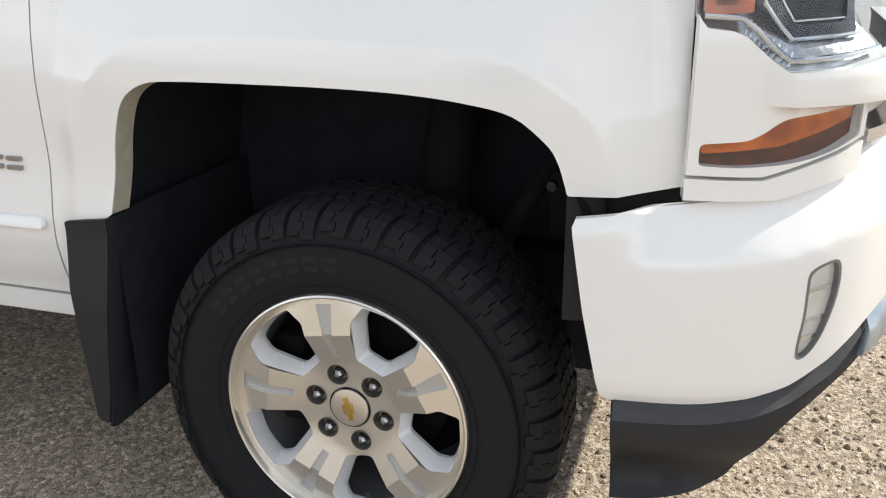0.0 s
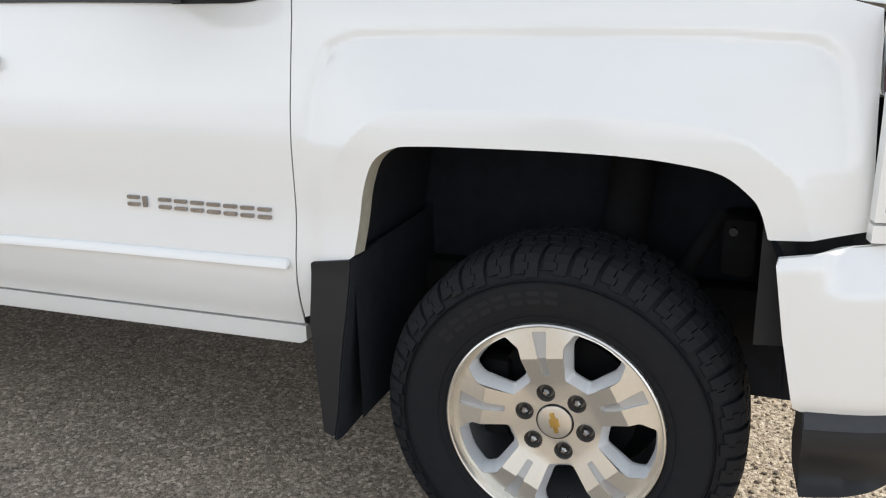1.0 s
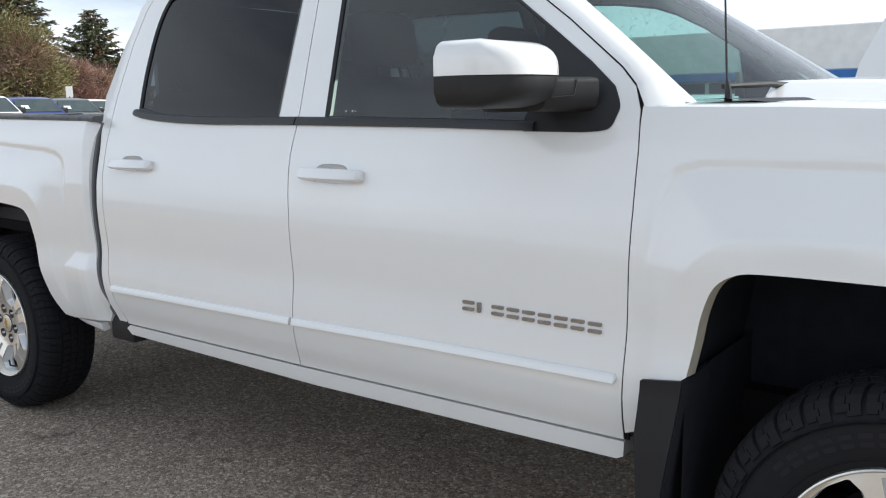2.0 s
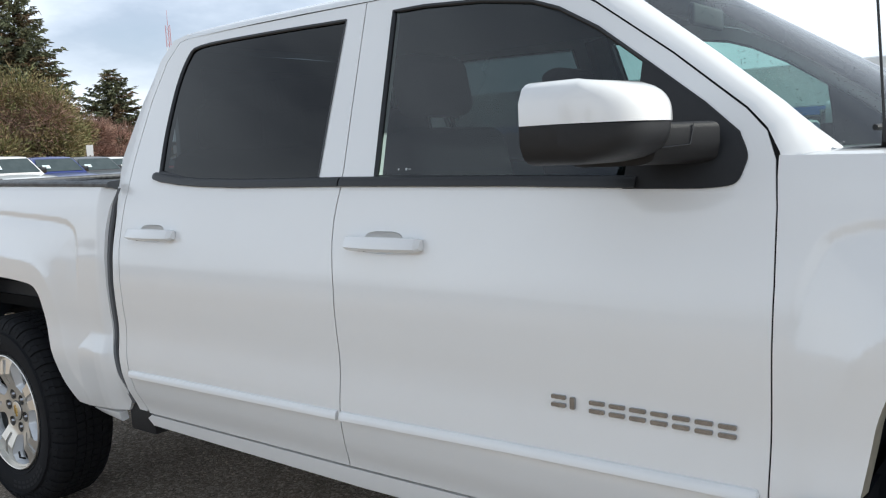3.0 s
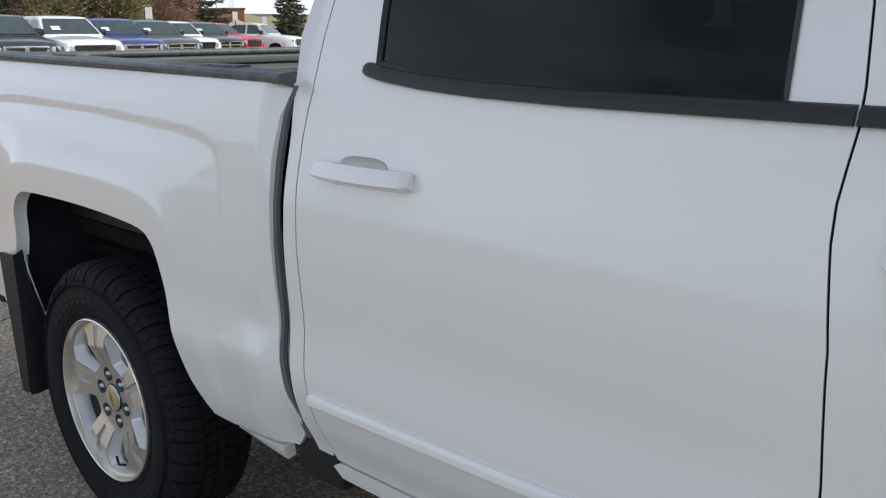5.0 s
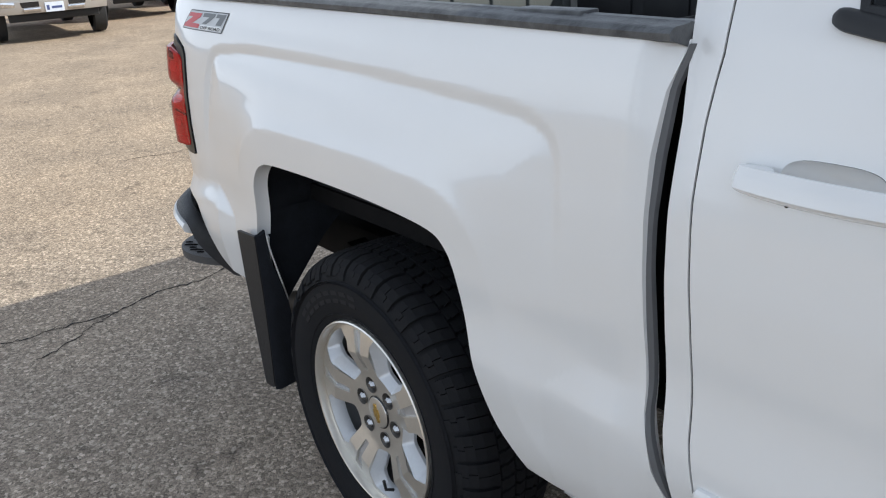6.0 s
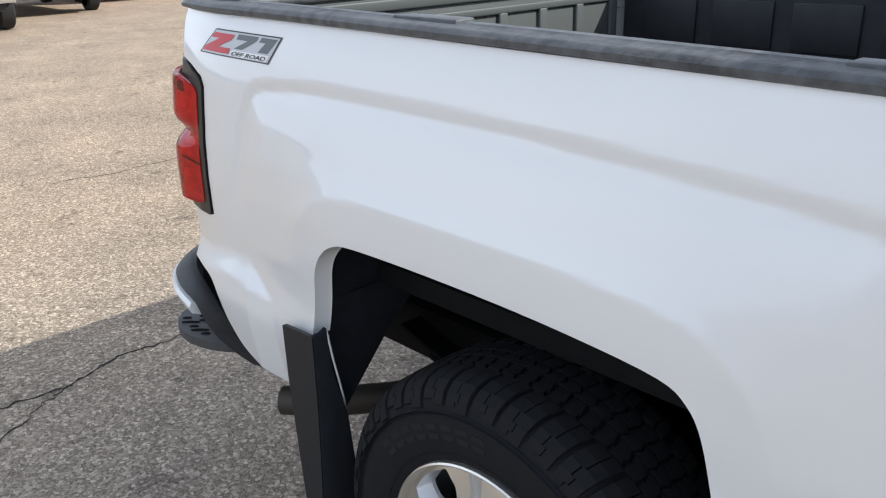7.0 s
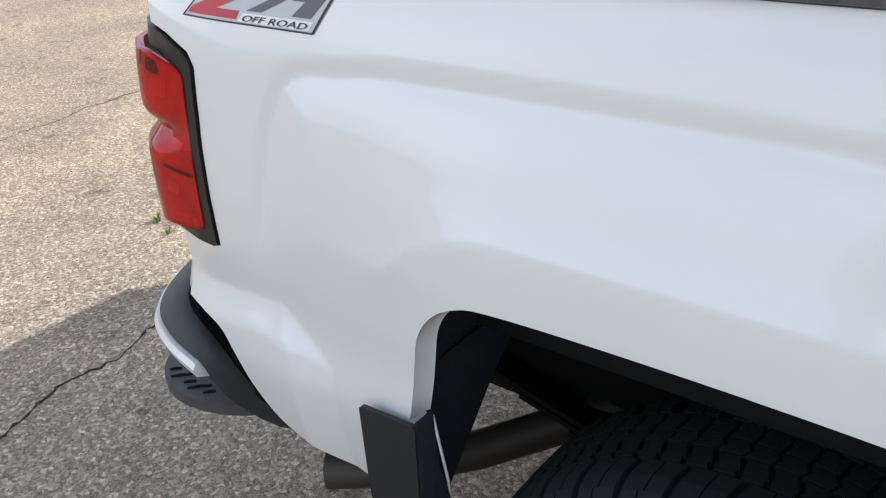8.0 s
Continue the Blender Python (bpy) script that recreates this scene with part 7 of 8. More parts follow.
    for sx in (-1, 1):
        for k in range(2):
            b = bmesh.new()
            z0 = 0.80 + 0.135 * k
            prism(b, rounded([(sx * 0.06, z0), (sx * 0.48, z0), (sx * 0.51, z0 + 0.095), (sx * 0.06, z0 + 0.095)], 0.02, 3), lambda u, v, d: (d - 0.02 * abs(u), u, v), 0.050, 0.02)
            part("grille_opening", b, GLOSSBLACK, g, "dark grille opening")
    for sx in (-1, 1):
        b = bmesh.new()
        prism(b, rounded([(sx * 0.60, 0.86), (sx * 0.86, 0.88), (sx * 0.88, 1.06), (sx * 0.62, 1.06)], 0.04, 3), lambda u, v, d: (d - 0.22 * (abs(u) - 0.5), u, v), 0.05, -0.1, 0.01)
        part("headlight", b, material("far_lamp", (0.55, 0.55, 0.54), 0.15, metal=0.4, coat=1.0, vary=0.5, scale=12) if "far_lamp" not in bpy.data.materials else bpy.data.materials["far_lamp"], t, "clear headlight")
        b = bmesh.new()
        box(b, (-1.78, sx * 0.97 - 0.13, 1.33), (-1.66, sx * 0.97 + 0.13, 1.53), 0.03, 2)
        part("mirror", b, GLOSSBLACK, t, "dark door mirror")
    b = bmesh.new()
    pts = [(-0.95, -0.30), (-0.90, -0.02), (-0.6, 0.07), (0, 0.10), (0.6, 0.07), (0.90, -0.02), (0.95, -0.30)]
    rings = [[(x - 0.10, y, 0.50), (x, y, 0.50), (x + 0.015, y, 0.56), (x + 0.01, y, 0.70), (x - 0.03, y, 0.735), (x - 0.10, y, 0.735)] for y, x in pts]
    grid(b, rings, closed=True, caps=True)
    bmesh.ops.recalc_face_normals(b, faces=b.faces[:])
    bar = part("bumper", b, CHROME if grille == "chrome" and not plate else paint, t)
    b = bmesh.new()
    back = 0.14 if plate else 0.0
    box(b, (0.02 - back, -0.75, 0.36), (0.06 - back, 0.75, 0.51), 0.02, 2)
    part("air_dam", b, PLASTIC, t, "black air dam")
    if plate:
        # the nearest two show their lower face: fog lamps, slots, a bright lip and the grille's bars
        for sx in (-1, 1):
            b = bmesh.new()
            prism(b, rounded([(sx * 0.62, 0.615), (sx * 0.84, 0.625), (sx * 0.84, 0.715), (sx * 0.62, 0.705)], 0.015, 3), lambda u, v, d: (d + 0.085 - 0.26 * max(0.0, abs(u) - 0.55), u, v), 0.012, -0.05, 0.004)
            lampf = part("fog_lamp", b, CHROME, bar, "chrome-framed fog lamp")
            b = bmesh.new()
            prism(b, rounded([(sx * 0.24, 0.60), (sx * 0.52, 0.60), (sx * 0.54, 0.69), (sx * 0.24, 0.69)], 0.012, 3), lambda u, v, d: (d + 0.105 - 0.05 * abs(u), u, v), 0.012, -0.05)
            part("bumper_slot", b, GLOSSBLACK, bar, "black bumper slot")
            b = bmesh.new()
            box(b, (0.085, min(sx * 0.22, sx * 0.50), 0.535), (0.125, max(sx * 0.22, sx * 0.50), 0.595), 0.01, 2)
            part("bumper_insert", b, CHROME, bar, "bright bumper insert")
        for z0 in (0.80, 0.875, 1.015):
            b = bmesh.new()
            box(b, (0.03, -0.53, z0), (0.066, 0.53, z0 + 0.022), 0.006, 2)
            part("grille_bar", b, CHROME, g, "chrome grille bar")
        b = bmesh.new()
        box(b, (0.03, -0.55, 0.915), (0.070, 0.55, 0.985), 0.012, 2)
        part("grille_bar", b, paint, g, "painted grille bar")
        b = bmesh.new()
        box(b, (0.068, -0.13, 0.925), (0.082, 0.13, 0.975), 0.006, 2)
        part("emblem", b, GOLD, g, "small gold emblem")
        b = bmesh.new()
        box(b, (0.105, -0.155, 0.50), (0.128, 0.155, 0.66), 0.004, 1)
        pl = part("number_plate", b, PLATE, bar, "white number plate")
        b = bmesh.new()
        box(b, (0.126, -0.13, 0.535), (0.1305, -0.085, 0.615))
        part("plate_bar", b, PLATE_BAR, bar)
        b = bmesh.new()
        box(b, (0.126, -0.05, 0.555), (0.1305, 0.12, 0.595))
        part("plate_bar", b, PLATE_BAR, bar)
    for x in (-1.0, -4.6):
        for sx in (-1, 1):
            w = holder("wheel", t, pose(x, sx * 0.86, 0.395, 0, 0, 0 if sx < 0 else 180))
            b = bmesh.new()
            spun(b, [(0.23, -0.10), (0.26, -0.125), (0.35, -0.13), (0.39, -0.10), (0.395, 0.0), (0.39, 0.10), (0.3, 0.12)], 32)
            part("tyre", b, TYRE_FAR, w)
            b = bmesh.new()
            spun(b, [(0.0, -0.09), (0.06, -0.10), (0.20, -0.075), (0.235, -0.115), (0.24, -0.09)], 30)
            part("rim", b, RIM_PAINT, w)
    b = bmesh.new()
    box(b, (-5.5, -0.7, 0.45), (-0.3, 0.7, 0.75))
    box(b, (-1.5, -0.97, 0.5), (-0.5, 0.97, 0.9))
    box(b, (-5.1, -0.97, 0.5), (-4.1, 0.97, 0.9))
    part("underbody", b, FRAME, t, "dark underbody")
    return t


lot_truck("silver", "silver-tan pickup truck with fog lamps, parked facing the lane", (-18.50, 3.16, 0.0), -6, plate=True)
lot_truck("red", "bright red pickup truck parked beside the silver one", (-21.40, 5.88, -0.03), -5, grille="black", plate=True)
lot_truck("black", "black pickup truck with a chrome grille bar", (-24.37, 8.59, -0.04), -4)
lot_truck("white", "white pickup truck with a black grille", (-24.88, 10.69, -0.05), -3, grille="black")
lot_truck("blue", "dark blue pickup truck with a chrome grille", (-27.07, 13.32, -0.07), -3)
lot_truck("grey", "dark grey pickup truck with a chrome grille", (-29.18, 16.04, -0.09), -2)
lot_truck("white", "white pickup truck with a small black grille", (-31.46, 18.39, -0.10), -2, grille="black")
lot_truck("brown", "dark brown pickup truck at the end of the row", (-33.57, 21.11, -0.10), 0)
lot_truck("red", "red pickup truck far down the lane", (-36.86, 24.83, -0.10), 20, grille="black", sheet_of_paper=False)
lot_truck("white", "white crew-cab pickup truck far down the lane", (-37.51, 28.20, -0.10), 30, grille="black", sheet_of_paper=False)
lot_truck("white", "white pickup truck parked next to the main truck", (2.85, 4.45, 0.0), 0, group="pickup trucks by the main one", sheet_of_paper=False)
lot_truck("white", "white pickup truck parked before the showroom", (-6.0, 29.0, 0.0), -90, group="pickup trucks by the showroom", sheet_of_paper=False)
lot_truck("white", "white pickup truck parked before the showroom", (-9.5, 29.0, 0.0), -90, group="pickup trucks by the showroom", sheet_of_paper=False)

# ---- buildings, mast, hill ----
BRICK = material("orange_brick", (0.42, 0.19, 0.10), 0.85, vary=0.4, scale=6, big=0.3, big_scale=0.5, tint=(0.32, 0.13, 0.07), bump=0.3, bump_scale=30)
TAN = material("dry_grass_bank", (0.36, 0.27, 0.16), 0.95, vary=0.5, scale=0.8, big=0.4, big_scale=0.15, tint=(0.24, 0.19, 0.11))
FASCIA = material("pale_fascia", (0.80, 0.82, 0.81), 0.6, vary=0.2, scale=2)
BLUE = material("blue_band", (0.03, 0.16, 0.45), 0.5, vary=0.2, scale=3)
SHOPGLASS = material("shop_glass", (0.03, 0.035, 0.038), 0.1, vary=0.4, scale=1.2, tint=(0.08, 0.09, 0.09))
CANVAS = material("canvas", (0.50, 0.42, 0.32), 0.9, vary=0.2, scale=3)
b = bmesh.new()
hall = thing("brick_hall", "low orange brick building with a flat roof", "building", at=(-74.5, 51.0, -0.25), turn=-35)
box(b, (-1.6, -3.6, 0), (9, 0.15, 3.5), 0.05, 1)
part("wall", b, BRICK, hall)
b = bmesh.new()
box(b, (-1.7, -3.7, 3.5), (9.1, 0.25, 3.65), 0.03, 1)
part("roof", b, material("roof_edge", (0.20, 0.17, 0.15), 0.8, vary=0.3, scale=5), hall)
b = bmesh.new()
rows_ = []
rng = random.Random(5)
for k in range(14):
    a = radians(146.5 - k * 0.55)
    rows_.append([(r * math.cos(a), r * math.sin(a), z + (rng.uniform(-0.25, 0.25) if z > 1 else 0)) for r, z in ((112, -0.3), (118, 2.6), (128, 3.5), (150, 3.6))])
grid(b, rows_)
tagged(part("grass_bank", b, TAN), "dry tan grass bank beyond the lot", "bank", kind="structure")
tent = thing("canopy", "tan canvas canopy on thin posts", "canopy", at=(-51.5, 34.2, -0.25), turn=-35)
b = bmesh.new()
apex = b.verts.new((0, 0, 2.4))
cs = [b.verts.new(p) for p in ((-1.5, -1.5, 1.75), (1.5, -1.5, 1.75), (1.5, 1.5, 1.75), (-1.5, 1.5, 1.75))]
cl = [b.verts.new(p) for p in ((-1.5, -1.5, 1.45), (1.5, -1.5, 1.45), (1.5, 1.5, 1.45), (-1.5, 1.5, 1.45))]
for i in range(4):
    b.faces.new((cs[i], cs[(i + 1) % 4], apex))
    b.faces.new((cl[i], cl[(i + 1) % 4], cs[(i + 1) % 4], cs[i]))
part("canvas", b, CANVAS, tent)
for x in (-1.45, 1.45):
    for y in (-1.45, 1.45):
        b = bmesh.new()
        tube(b, [(x, y, 0), (x, y, 1.7)], 0.03, 6)
        part("post", b, STEEL, tent)

shop = thing("showroom", "low showroom with pale fascia and a blue band", "building", at=(-10, 36.0, 0))
b = bmesh.new()
box(b, (-22, 0, 2.5), (30, 14, 4.3), 0.05, 1)
part("fascia", b, FASCIA, shop)
b = bmesh.new()
box(b, (-22, -0.06, 2.15), (30, 0.4, 2.5), 0.02, 1)
part("band", b, BLUE, shop, "blue band under the fascia")
b = bmesh.new()
box(b, (-21.9, 0.3, 0.0), (29.9, 13.9, 2.5))
part("wall", b, FASCIA, shop)
for k in range(17):
    b = bmesh.new()
    box(b, (-21.5 + 3 * k, 0.22, 0.25), (-18.7 + 3 * k, 0.31, 2.1), 0.01, 1)
    part("window", b, SHOPGLASS, shop)

MAST_R = material("mast_red", (0.50, 0.15, 0.14), 0.6, vary=0.2, scale=2)
MAST_W = material("mast_white", (0.75, 0.74, 0.73), 0.6, vary=0.2, scale=2)
mast = thing("radio_mast", "tall red and white lattice radio mast", "mast", at=(150 * math.cos(radians(145.2)) - 0.6, 150 * math.sin(radians(145.2)) - 1.4, -0.3))
z = 0.0
k = 0
while z < 24.5:
    b = bmesh.new()
    corners = [(0.42 * math.cos(a), 0.42 * math.sin(a)) for a in (0.3, 0.3 + 2 * math.pi / 3, 0.3 + 4 * math.pi / 3)]
    for cx, cy in corners:
        tube(b, [(cx, cy, z), (cx, cy, z + 3.5)], 0.045, 5)
    for j in range(4):
        for i in range(3):
            p, q = corners[i], corners[(i + 1) % 3]
            z0 = z + 0.875 * j
            tube(b, [(*p, z0), (*q, z0 + 0.875)], 0.022, 4)
    part("lattice_section", b, MAST_R if k % 2 == 0 else MAST_W, mast)
    z += 3.5
    k += 1
b = bmesh.new()
tube(b, [(0, 0, z), (0, 0, z + 2.5)], [0.05, 0.02], 6)
part("top_rod", b, MAST_R, mast)

HILL = material("far_hill", (0.075, 0.095, 0.12), 1.0, vary=0.3, scale=0.01, big=0.3, big_scale=0.003, tint=(0.10, 0.115, 0.12))
b = bmesh.new()
rows_ = []
for k in range(121):
    a = radians(3 * k)
    h = 30 + 14 * noise.noise((3 * math.cos(a), 3 * math.sin(a), 0.5)) + 5 * noise.noise((11 * math.cos(a), 11 * math.sin(a), 2.5))
    rows_.append([(r * math.cos(a), r * math.sin(a), z) for r, z in ((1300, -3), (1450, h * 0.6), (1700, h * 1.25), (2200, h * 1.3))])
grid(b, rows_)
tagged(part("backdrop", b, HILL), "low blue-green hills on the horizon", "hill", kind="structure")

# poles with small white signs among the far cars
for az, r, h in ((150.1, 37, 2.15), (145.0, 47, 2.2), (143.2, 56, 2.1)):
    x, y = r * math.cos(radians(az)) - 0.9, r * math.sin(radians(az)) - 1.4
    sign = thing("lot_sign", "small white sign board on a thin post", "sign", "lot signs", at=(x, y, -0.25), turn=60)
    b = bmesh.new()
    tube(b, [(0, 0, 0), (0, 0, h)], 0.025, 6)
    part("post", b, STEEL, sign)
    b = bmesh.new()
    box(b, (-0.13, -0.012, h - 0.05), (0.13, 0.012, h + 0.40), 0.005, 1)
    part("board", b, MAST_W, sign, "white board")

# ---- trees ----
def leaf_material(name, a, c):
    return material(name, a, 0.85, vary=0.7, scale=1.6, tint=c, rnd=0.45)


SPRUCE_GREEN = leaf_material("spruce_needles", (0.118, 0.138, 0.080), (0.19, 0.180, 0.095))
SPRUCE_BROWN = leaf_material("browned_needles", (0.15, 0.098, 0.055), (0.095, 0.090, 0.045))
JUNIPER = leaf_material("juniper_leaves", (0.205, 0.225, 0.090), (0.36, 0.235, 0.145))
TWIG = leaf_material("red_twigs", (0.42, 0.275, 0.215), (0.32, 0.21, 0.165))
BARK = material("bark", (0.07, 0.05, 0.035), 0.95, vary=0.5, scale=5, bump=0.5, bump_scale=20)


def spray(verts, faces, p, d, length, width, rng):
    """A drooping tuft of needles: two crossed narrow leaves."""
    side = d.cross(Vector((0, 0, 1)))
    side = side.normalized() if side.length > 1e-4 else Vector((1, 0, 0))
    for twist in (rng.uniform(-0.5, 0.5), rng.uniform(1.0, 2.1)):
        s = Matrix.Rotation(twist, 3, d) @ side
        k = len(verts)
        verts += [tuple(p - s * width * 0.5), tuple(p + s * width * 0.5), tuple(p + d * length * 0.6 + s * width * 0.35), tuple(p + d * length), tuple(p + d * length * 0.6 - s * width * 0.35)]
        faces += [(k, k + 1, k + 2, k + 3, k + 4)]


def conifer(name, label, at, height, radius, mats, seed, tiers=34, narrow=1.0, group="conifers"):
    """A spruce: tapered trunk, whorls of limbs that droop, and thousands of small tufts."""
    rng = random.Random(seed)
    t = thing(name, label, "tree", group, at)
    b = bmesh.new()
    tube(b, [(0, 0, -0.1), (0.02, 0, height * 0.5), (0, 0.02, height * 0.98)], [height * 0.022, height * 0.012, 0.01], 8)
    part("trunk", b, BARK, t)
    groups = [([], []) for _ in mats]
    limb = bmesh.new()
    for i in range(tiers):
        f = (i + 0.3) / tiers
        z = height * (0.06 + 0.93 * f)
        reach = radius * ((1 - f) ** 0.70) * rng.uniform(0.82, 1.12) * narrow + 0.10
        count = max(5, int(13 * (1 - f) + 5))
        for j in range(count):
            a = 2 * math.pi * (j + rng.random()) / count
            r = reach * rng.uniform(0.62, 1.12)
            d = Vector((math.cos(a), math.sin(a), 0))
            tip_rise = rng.uniform(-0.05, 0.10) + 0.25 * f
            start = Vector((0, 0, z))
            mid_ = start + d * r * 0.55 + Vector((0, 0, -0.16 * r))
            tip = start + d * r + Vector((0, 0, (-0.28 + tip_rise) * r))
            if r > 0.6 and j % 2 == 0:
                tube(limb, [start, mid_, tip], [0.03, 0.02, 0.006], 4, caps=False)
            vs_, fs_ = groups[rng.choices(range(len(mats)), weights=[4, 1][:len(mats)] if len(mats) > 1 else [1])[0]]
            n = max(5, int(r / 0.105))
            for k in range(n):
                q = (k + rng.random()) / n
                q = 0.12 + 0.88 * q
                p = start.lerp(mid_, q * 2) if q < 0.5 else mid_.lerp(tip, q * 2 - 1)
                for _ in range(3):
                    dd = (d * rng.uniform(0.3, 1.0) + Vector((rng.uniform(-1, 1), rng.uniform(-1, 1), rng.uniform(-0.75, 0.25))) * 0.75).normalized()
                    spray(vs_, fs_, p + Vector((rng.uniform(-0.1, 0.1), rng.uniform(-0.1, 0.1), rng.uniform(-0.08, 0.05))), dd, rng.uniform(0.18, 0.38), rng.uniform(0.05, 0.11), rng)
    part("limb", limb, BARK, t)
    for (vs_, fs_), mt in zip(groups, mats):
        me = bpy.data.meshes.new("crown")
        me.from_pydata(vs_, [], fs_)
        me.materials.append(mt)
        o = new("crown", me)
        o.parent = t
        tagged(o, kind="stuff")
    return t


def shrub(name, label, at, height, radius, mat, seed, twigs=1500, length=0.4, width=0.05, group="bare shrubs"):
    """A bushy crown of twigs on several stems, with an uneven outline."""
    rng = random.Random(seed)
    t = thing(name, label, "tree", group, at)
    stems = bmesh.new()
    vs_, fs_ = [], []
    blobs = []
    for k in range(9):
        a = rng.uniform(0, 2 * math.pi)
        r = radius * rng.uniform(0.15, 0.62)
        c = Vector((r * math.cos(a), r * math.sin(a), height * rng.uniform(0.35, 0.78)))
        blobs.append((c, radius * rng.uniform(0.32, 0.50)))
        tube(stems, [(0, 0, -0.05), tuple(c * 0.5 + Vector((0.1, 0, 0))), tuple(c)], [0.07, 0.045, 0.012], 5, caps=False)
    part("trunk", stems, BARK, t)
    for k in range(twigs):
        c, r = blobs[rng.randrange(len(blobs))]
        d = Vector((rng.gauss(0, 1), rng.gauss(0, 1), rng.gauss(0, 0.9))).normalized()
        p = c + d * r * rng.uniform(0.35, 1.05) * Vector((1, 1, 1.05)).z
        if p.z < 0.1:
            continue
        dd = (d + Vector((rng.uniform(-1, 1), rng.uniform(-1, 1), rng.uniform(-0.3, 1.0))) * 0.8).normalized()
        spray(vs_, fs_, p, dd, length * rng.uniform(0.5, 1.2), width * rng.uniform(0.6, 1.3), rng)
    me = bpy.data.meshes.new("crown")
    me.from_pydata(vs_, [], fs_)
    me.materials.append(mat)
    o = new("crown", me)
    o.parent = t
    tagged(o, kind="stuff")
    return t


def spot(az, r):
    return (r * math.cos(radians(az)) - 0.6, r * math.sin(radians(az)) - 1.45, -0.25)


conifer("spruce", "tall dense dark green spruce with browned boughs", spot(153.9, 52), 11.9, 4.7, [SPRUCE_GREEN, SPRUCE_BROWN], 11, tiers=52)
conifer("spruce", "tall dark green spruce behind the first", spot(156.2, 56), 10.6, 3.6, [SPRUCE_GREEN, SPRUCE_BROWN], 12, tiers=40)
conifer("spruce", "pointed spruce standing apart behind parked trucks", spot(148.75, 62), 8.35, 4.8, [SPRUCE_GREEN, SPRUCE_BROWN], 13, tiers=34)
conifer("spruce", "small far spruce beyond the brick building", spot(141.7, 80), 7.0, 2.2, [SPRUCE_GREEN, SPRUCE_BROWN], 14, tiers=24)
conifer("spruce", "tall spruce across the lot", (-9.0, -40.0, 0), 11.0, 3.4, [SPRUCE_GREEN], 15, tiers=26, group="conifers across the lot")
conifer("spruce", "tall spruce across the lot", (3.0, -46.0, 0), 9.0, 3.2, [SPRUCE_GREEN], 16, tiers=24, group="conifers across the lot")
shrub("juniper", "broad green-brown juniper behind the parked trucks", spot(154.6, 46), 6.6, 3.4, JUNIPER, 21, twigs=17000, length=0.25, width=0.045, group="junipers")
shrub("juniper", "broad green-brown juniper behind the parked trucks", spot(151.9, 47), 4.6, 2.3, JUNIPER, 22, twigs=12000, length=0.24, width=0.042, group="junipers")
shrub("juniper", "tall brownish juniper beside the spruce", spot(156.9, 47), 8.0, 3.2, JUNIPER, 23, twigs=14000, length=0.25, width=0.045, group="junipers")
shrub("bare_shrub", "leafless red-brown shrub growing among the junipers", spot(153.1, 46.0), 6.0, 2.0, TWIG, 26, twigs=3600, length=0.42, width=0.018)
shrub("bare_shrub", "leafless red-brown shrub growing among the junipers", spot(155.6, 46.2), 6.6, 2.2, TWIG, 27, twigs=3600, length=0.42, width=0.018)
shrub("bare_shrub", "leafless red-brown shrub with fine twigs", spot(149.4, 50), 4.6, 1.9, TWIG, 24, twigs=8000, length=0.45, width=0.020)
shrub("bare_shrub", "leafless red-brown shrub with fine twigs", spot(151.6, 51), 5.0, 2.0, TWIG, 25, twigs=6500, length=0.45, width=0.020)

# ---- gravel ----
PEBBLE = material("pebble", (0.50, 0.41, 0.315), 0.85, vary=0.5, scale=30, tint=(0.20, 0.16, 0.125), rnd=0.55)


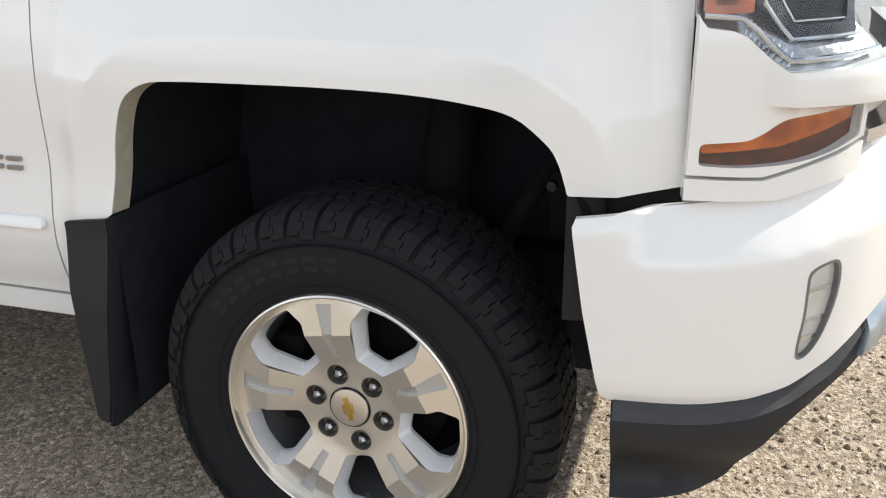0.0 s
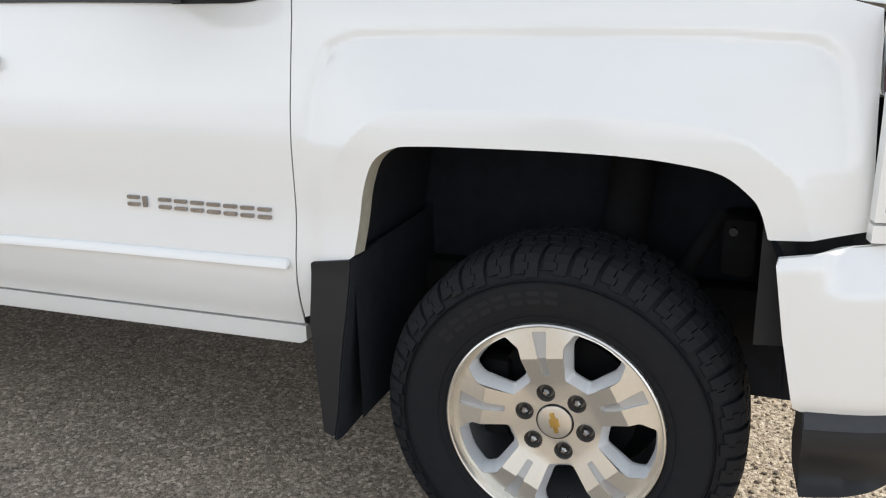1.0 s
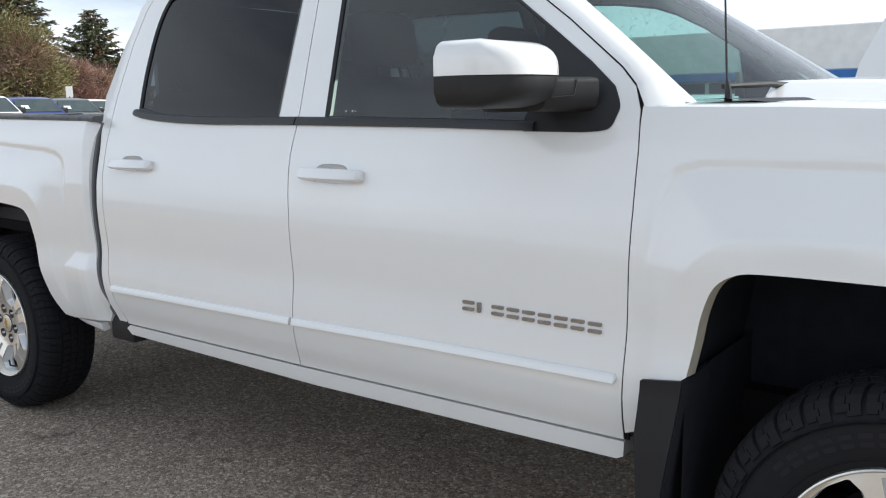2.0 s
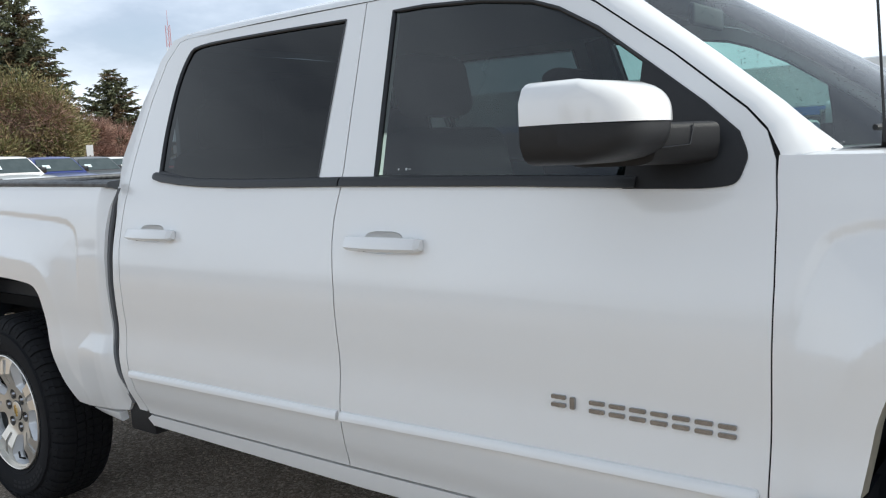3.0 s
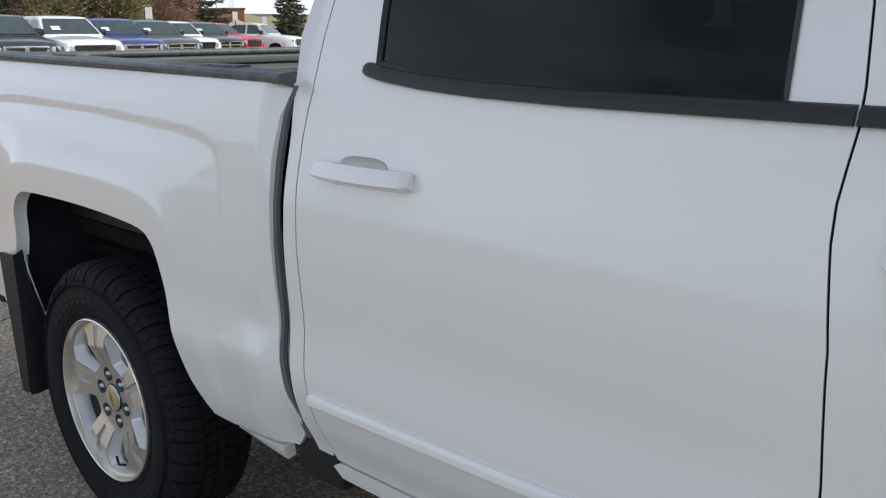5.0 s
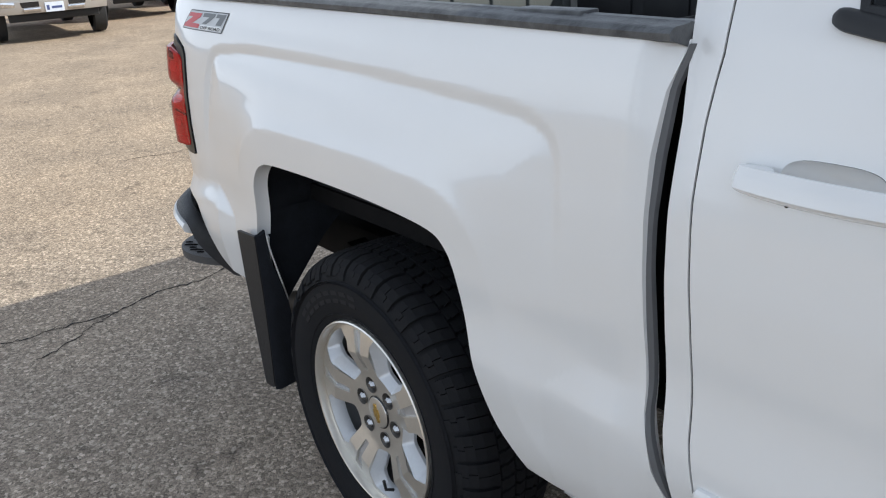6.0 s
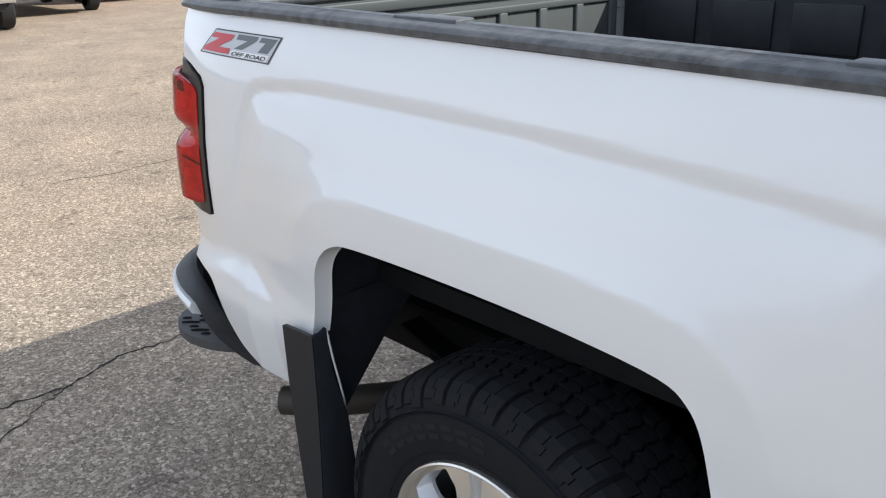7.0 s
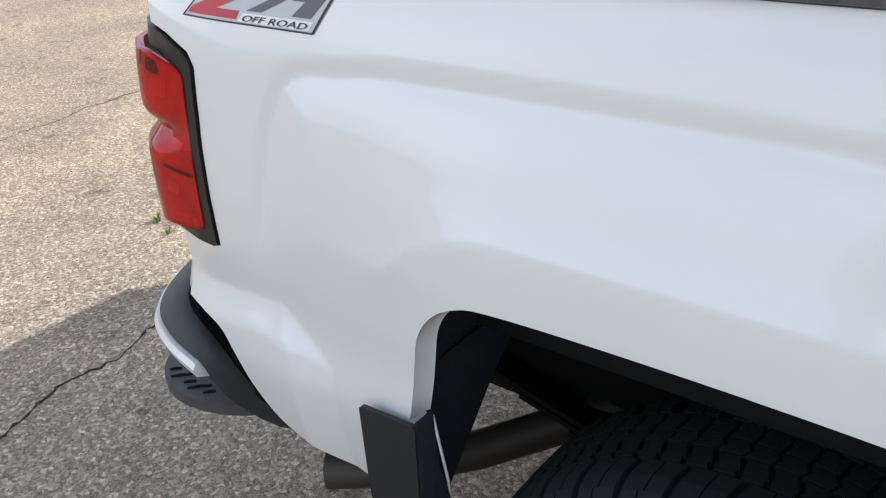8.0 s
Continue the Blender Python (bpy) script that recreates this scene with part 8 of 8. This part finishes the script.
def pebbles(name, label, count, area, sizes, seed):
    """Loose stones scattered over an area, in one mesh."""
    rng = random.Random(seed)
    ico = bmesh.new()
    bmesh.ops.create_icosphere(ico, subdivisions=1, radius=1.0)
    base = [v.co.copy() for v in ico.verts]
    tris = [tuple(v.index for v in f.verts) for f in ico.faces]
    ico.free()
    vs_, fs_ = [], []
    x0, x1, y0, y1 = area
    for _ in range(count):
        x, y = rng.uniform(x0, x1), rng.uniform(y0, y1)
        if x + 0.9 * (0.5 + 0.25 * math.sin(y * 3.1)) < 0.62:
            continue
        s = sizes[0] * (sizes[1] / sizes[0]) ** (rng.random() ** 2.6)
        m = Matrix.LocRotScale((x, y, s * 0.22), Euler((rng.uniform(-0.5, 0.5), rng.uniform(-0.5, 0.5), rng.uniform(0, 6.28))), (s * rng.uniform(0.7, 1.25), s * rng.uniform(0.6, 1.0), s * rng.uniform(0.4, 0.7)))
        k = len(vs_)
        vs_ += [tuple(m @ (p * rng.uniform(0.82, 1.12))) for p in base]
        fs_ += [tuple(k + i for i in t) for t in tris]
    me = bpy.data.meshes.new(name)
    me.from_pydata(vs_, [], fs_)
    me.materials.append(PEBBLE)
    return tagged(new(name, me), label, "gravel", kind="stuff")


pebbles("gravel", "loose brown and grey gravel stones on bare earth", 24000, (0.05, 2.6, -0.3, 3.2), (0.0022, 0.013), 3)

# ---- small things ----
WEED = leaf_material("weed_leaves", (0.10, 0.14, 0.03), (0.17, 0.18, 0.05))


def weed(at, count, tall, seed):
    """A few thin blades growing out of a crack."""
    rng = random.Random(seed)
    t = thing("weed", "small green weed growing out of the asphalt", "weed", "weeds in the asphalt", at)
    for _ in range(count):
        a, lean, h = rng.uniform(0, 6.28), rng.uniform(0.2, 0.8), tall * rng.uniform(0.5, 1.0)
        d = Vector((math.cos(a), math.sin(a), 0))
        s = d.cross(Vector((0, 0, 1))) * 0.003
        b = bmesh.new()
        root = d * rng.uniform(0, 0.015)
        grid(b, [[root - s, root + s], [root + d * lean * h * 0.4 + Vector((0, 0, h * 0.6)) - s * 0.9, root + d * lean * h * 0.4 + Vector((0, 0, h * 0.6)) + s * 0.9], [root + d * lean * h + Vector((0, 0, h)) - s * 0.2, root + d * lean * h + Vector((0, 0, h)) + s * 0.2]])
        part("blade", b, WEED, t)


weed((-6.54, 1.09, 0.0), 16, 0.05, 3)
weed((-6.40, 1.04, 0.0), 9, 0.035, 4)

# two small marks etched in the front window's corner
MARK = material("pale_etching", (0.42, 0.46, 0.46), 0.6)
for x, w in ((-1.572, 0.0026), (-1.546, 0.0034)):
    b = bmesh.new()
    prism(b, [(x + w * math.cos(2 * math.pi * k / 14), 1.334 + w * math.sin(2 * math.pi * k / 14)) for k in range(14)], lambda u, v, d: skin(u, v, -0.0050 + d), 0.0, -0.0005)
    part("glass_mark", b, MARK, front_door, "small pale mark etched in the glass")
b = bmesh.new()
prism(b, [(-1.539, 1.3330), (-1.530, 1.3330), (-1.530, 1.3345), (-1.539, 1.3345)], lambda u, v, d: skin(u, v, -0.0050 + d), 0.0, -0.0005)
part("glass_mark", b, MARK, front_door, "small pale bar etched in the glass")
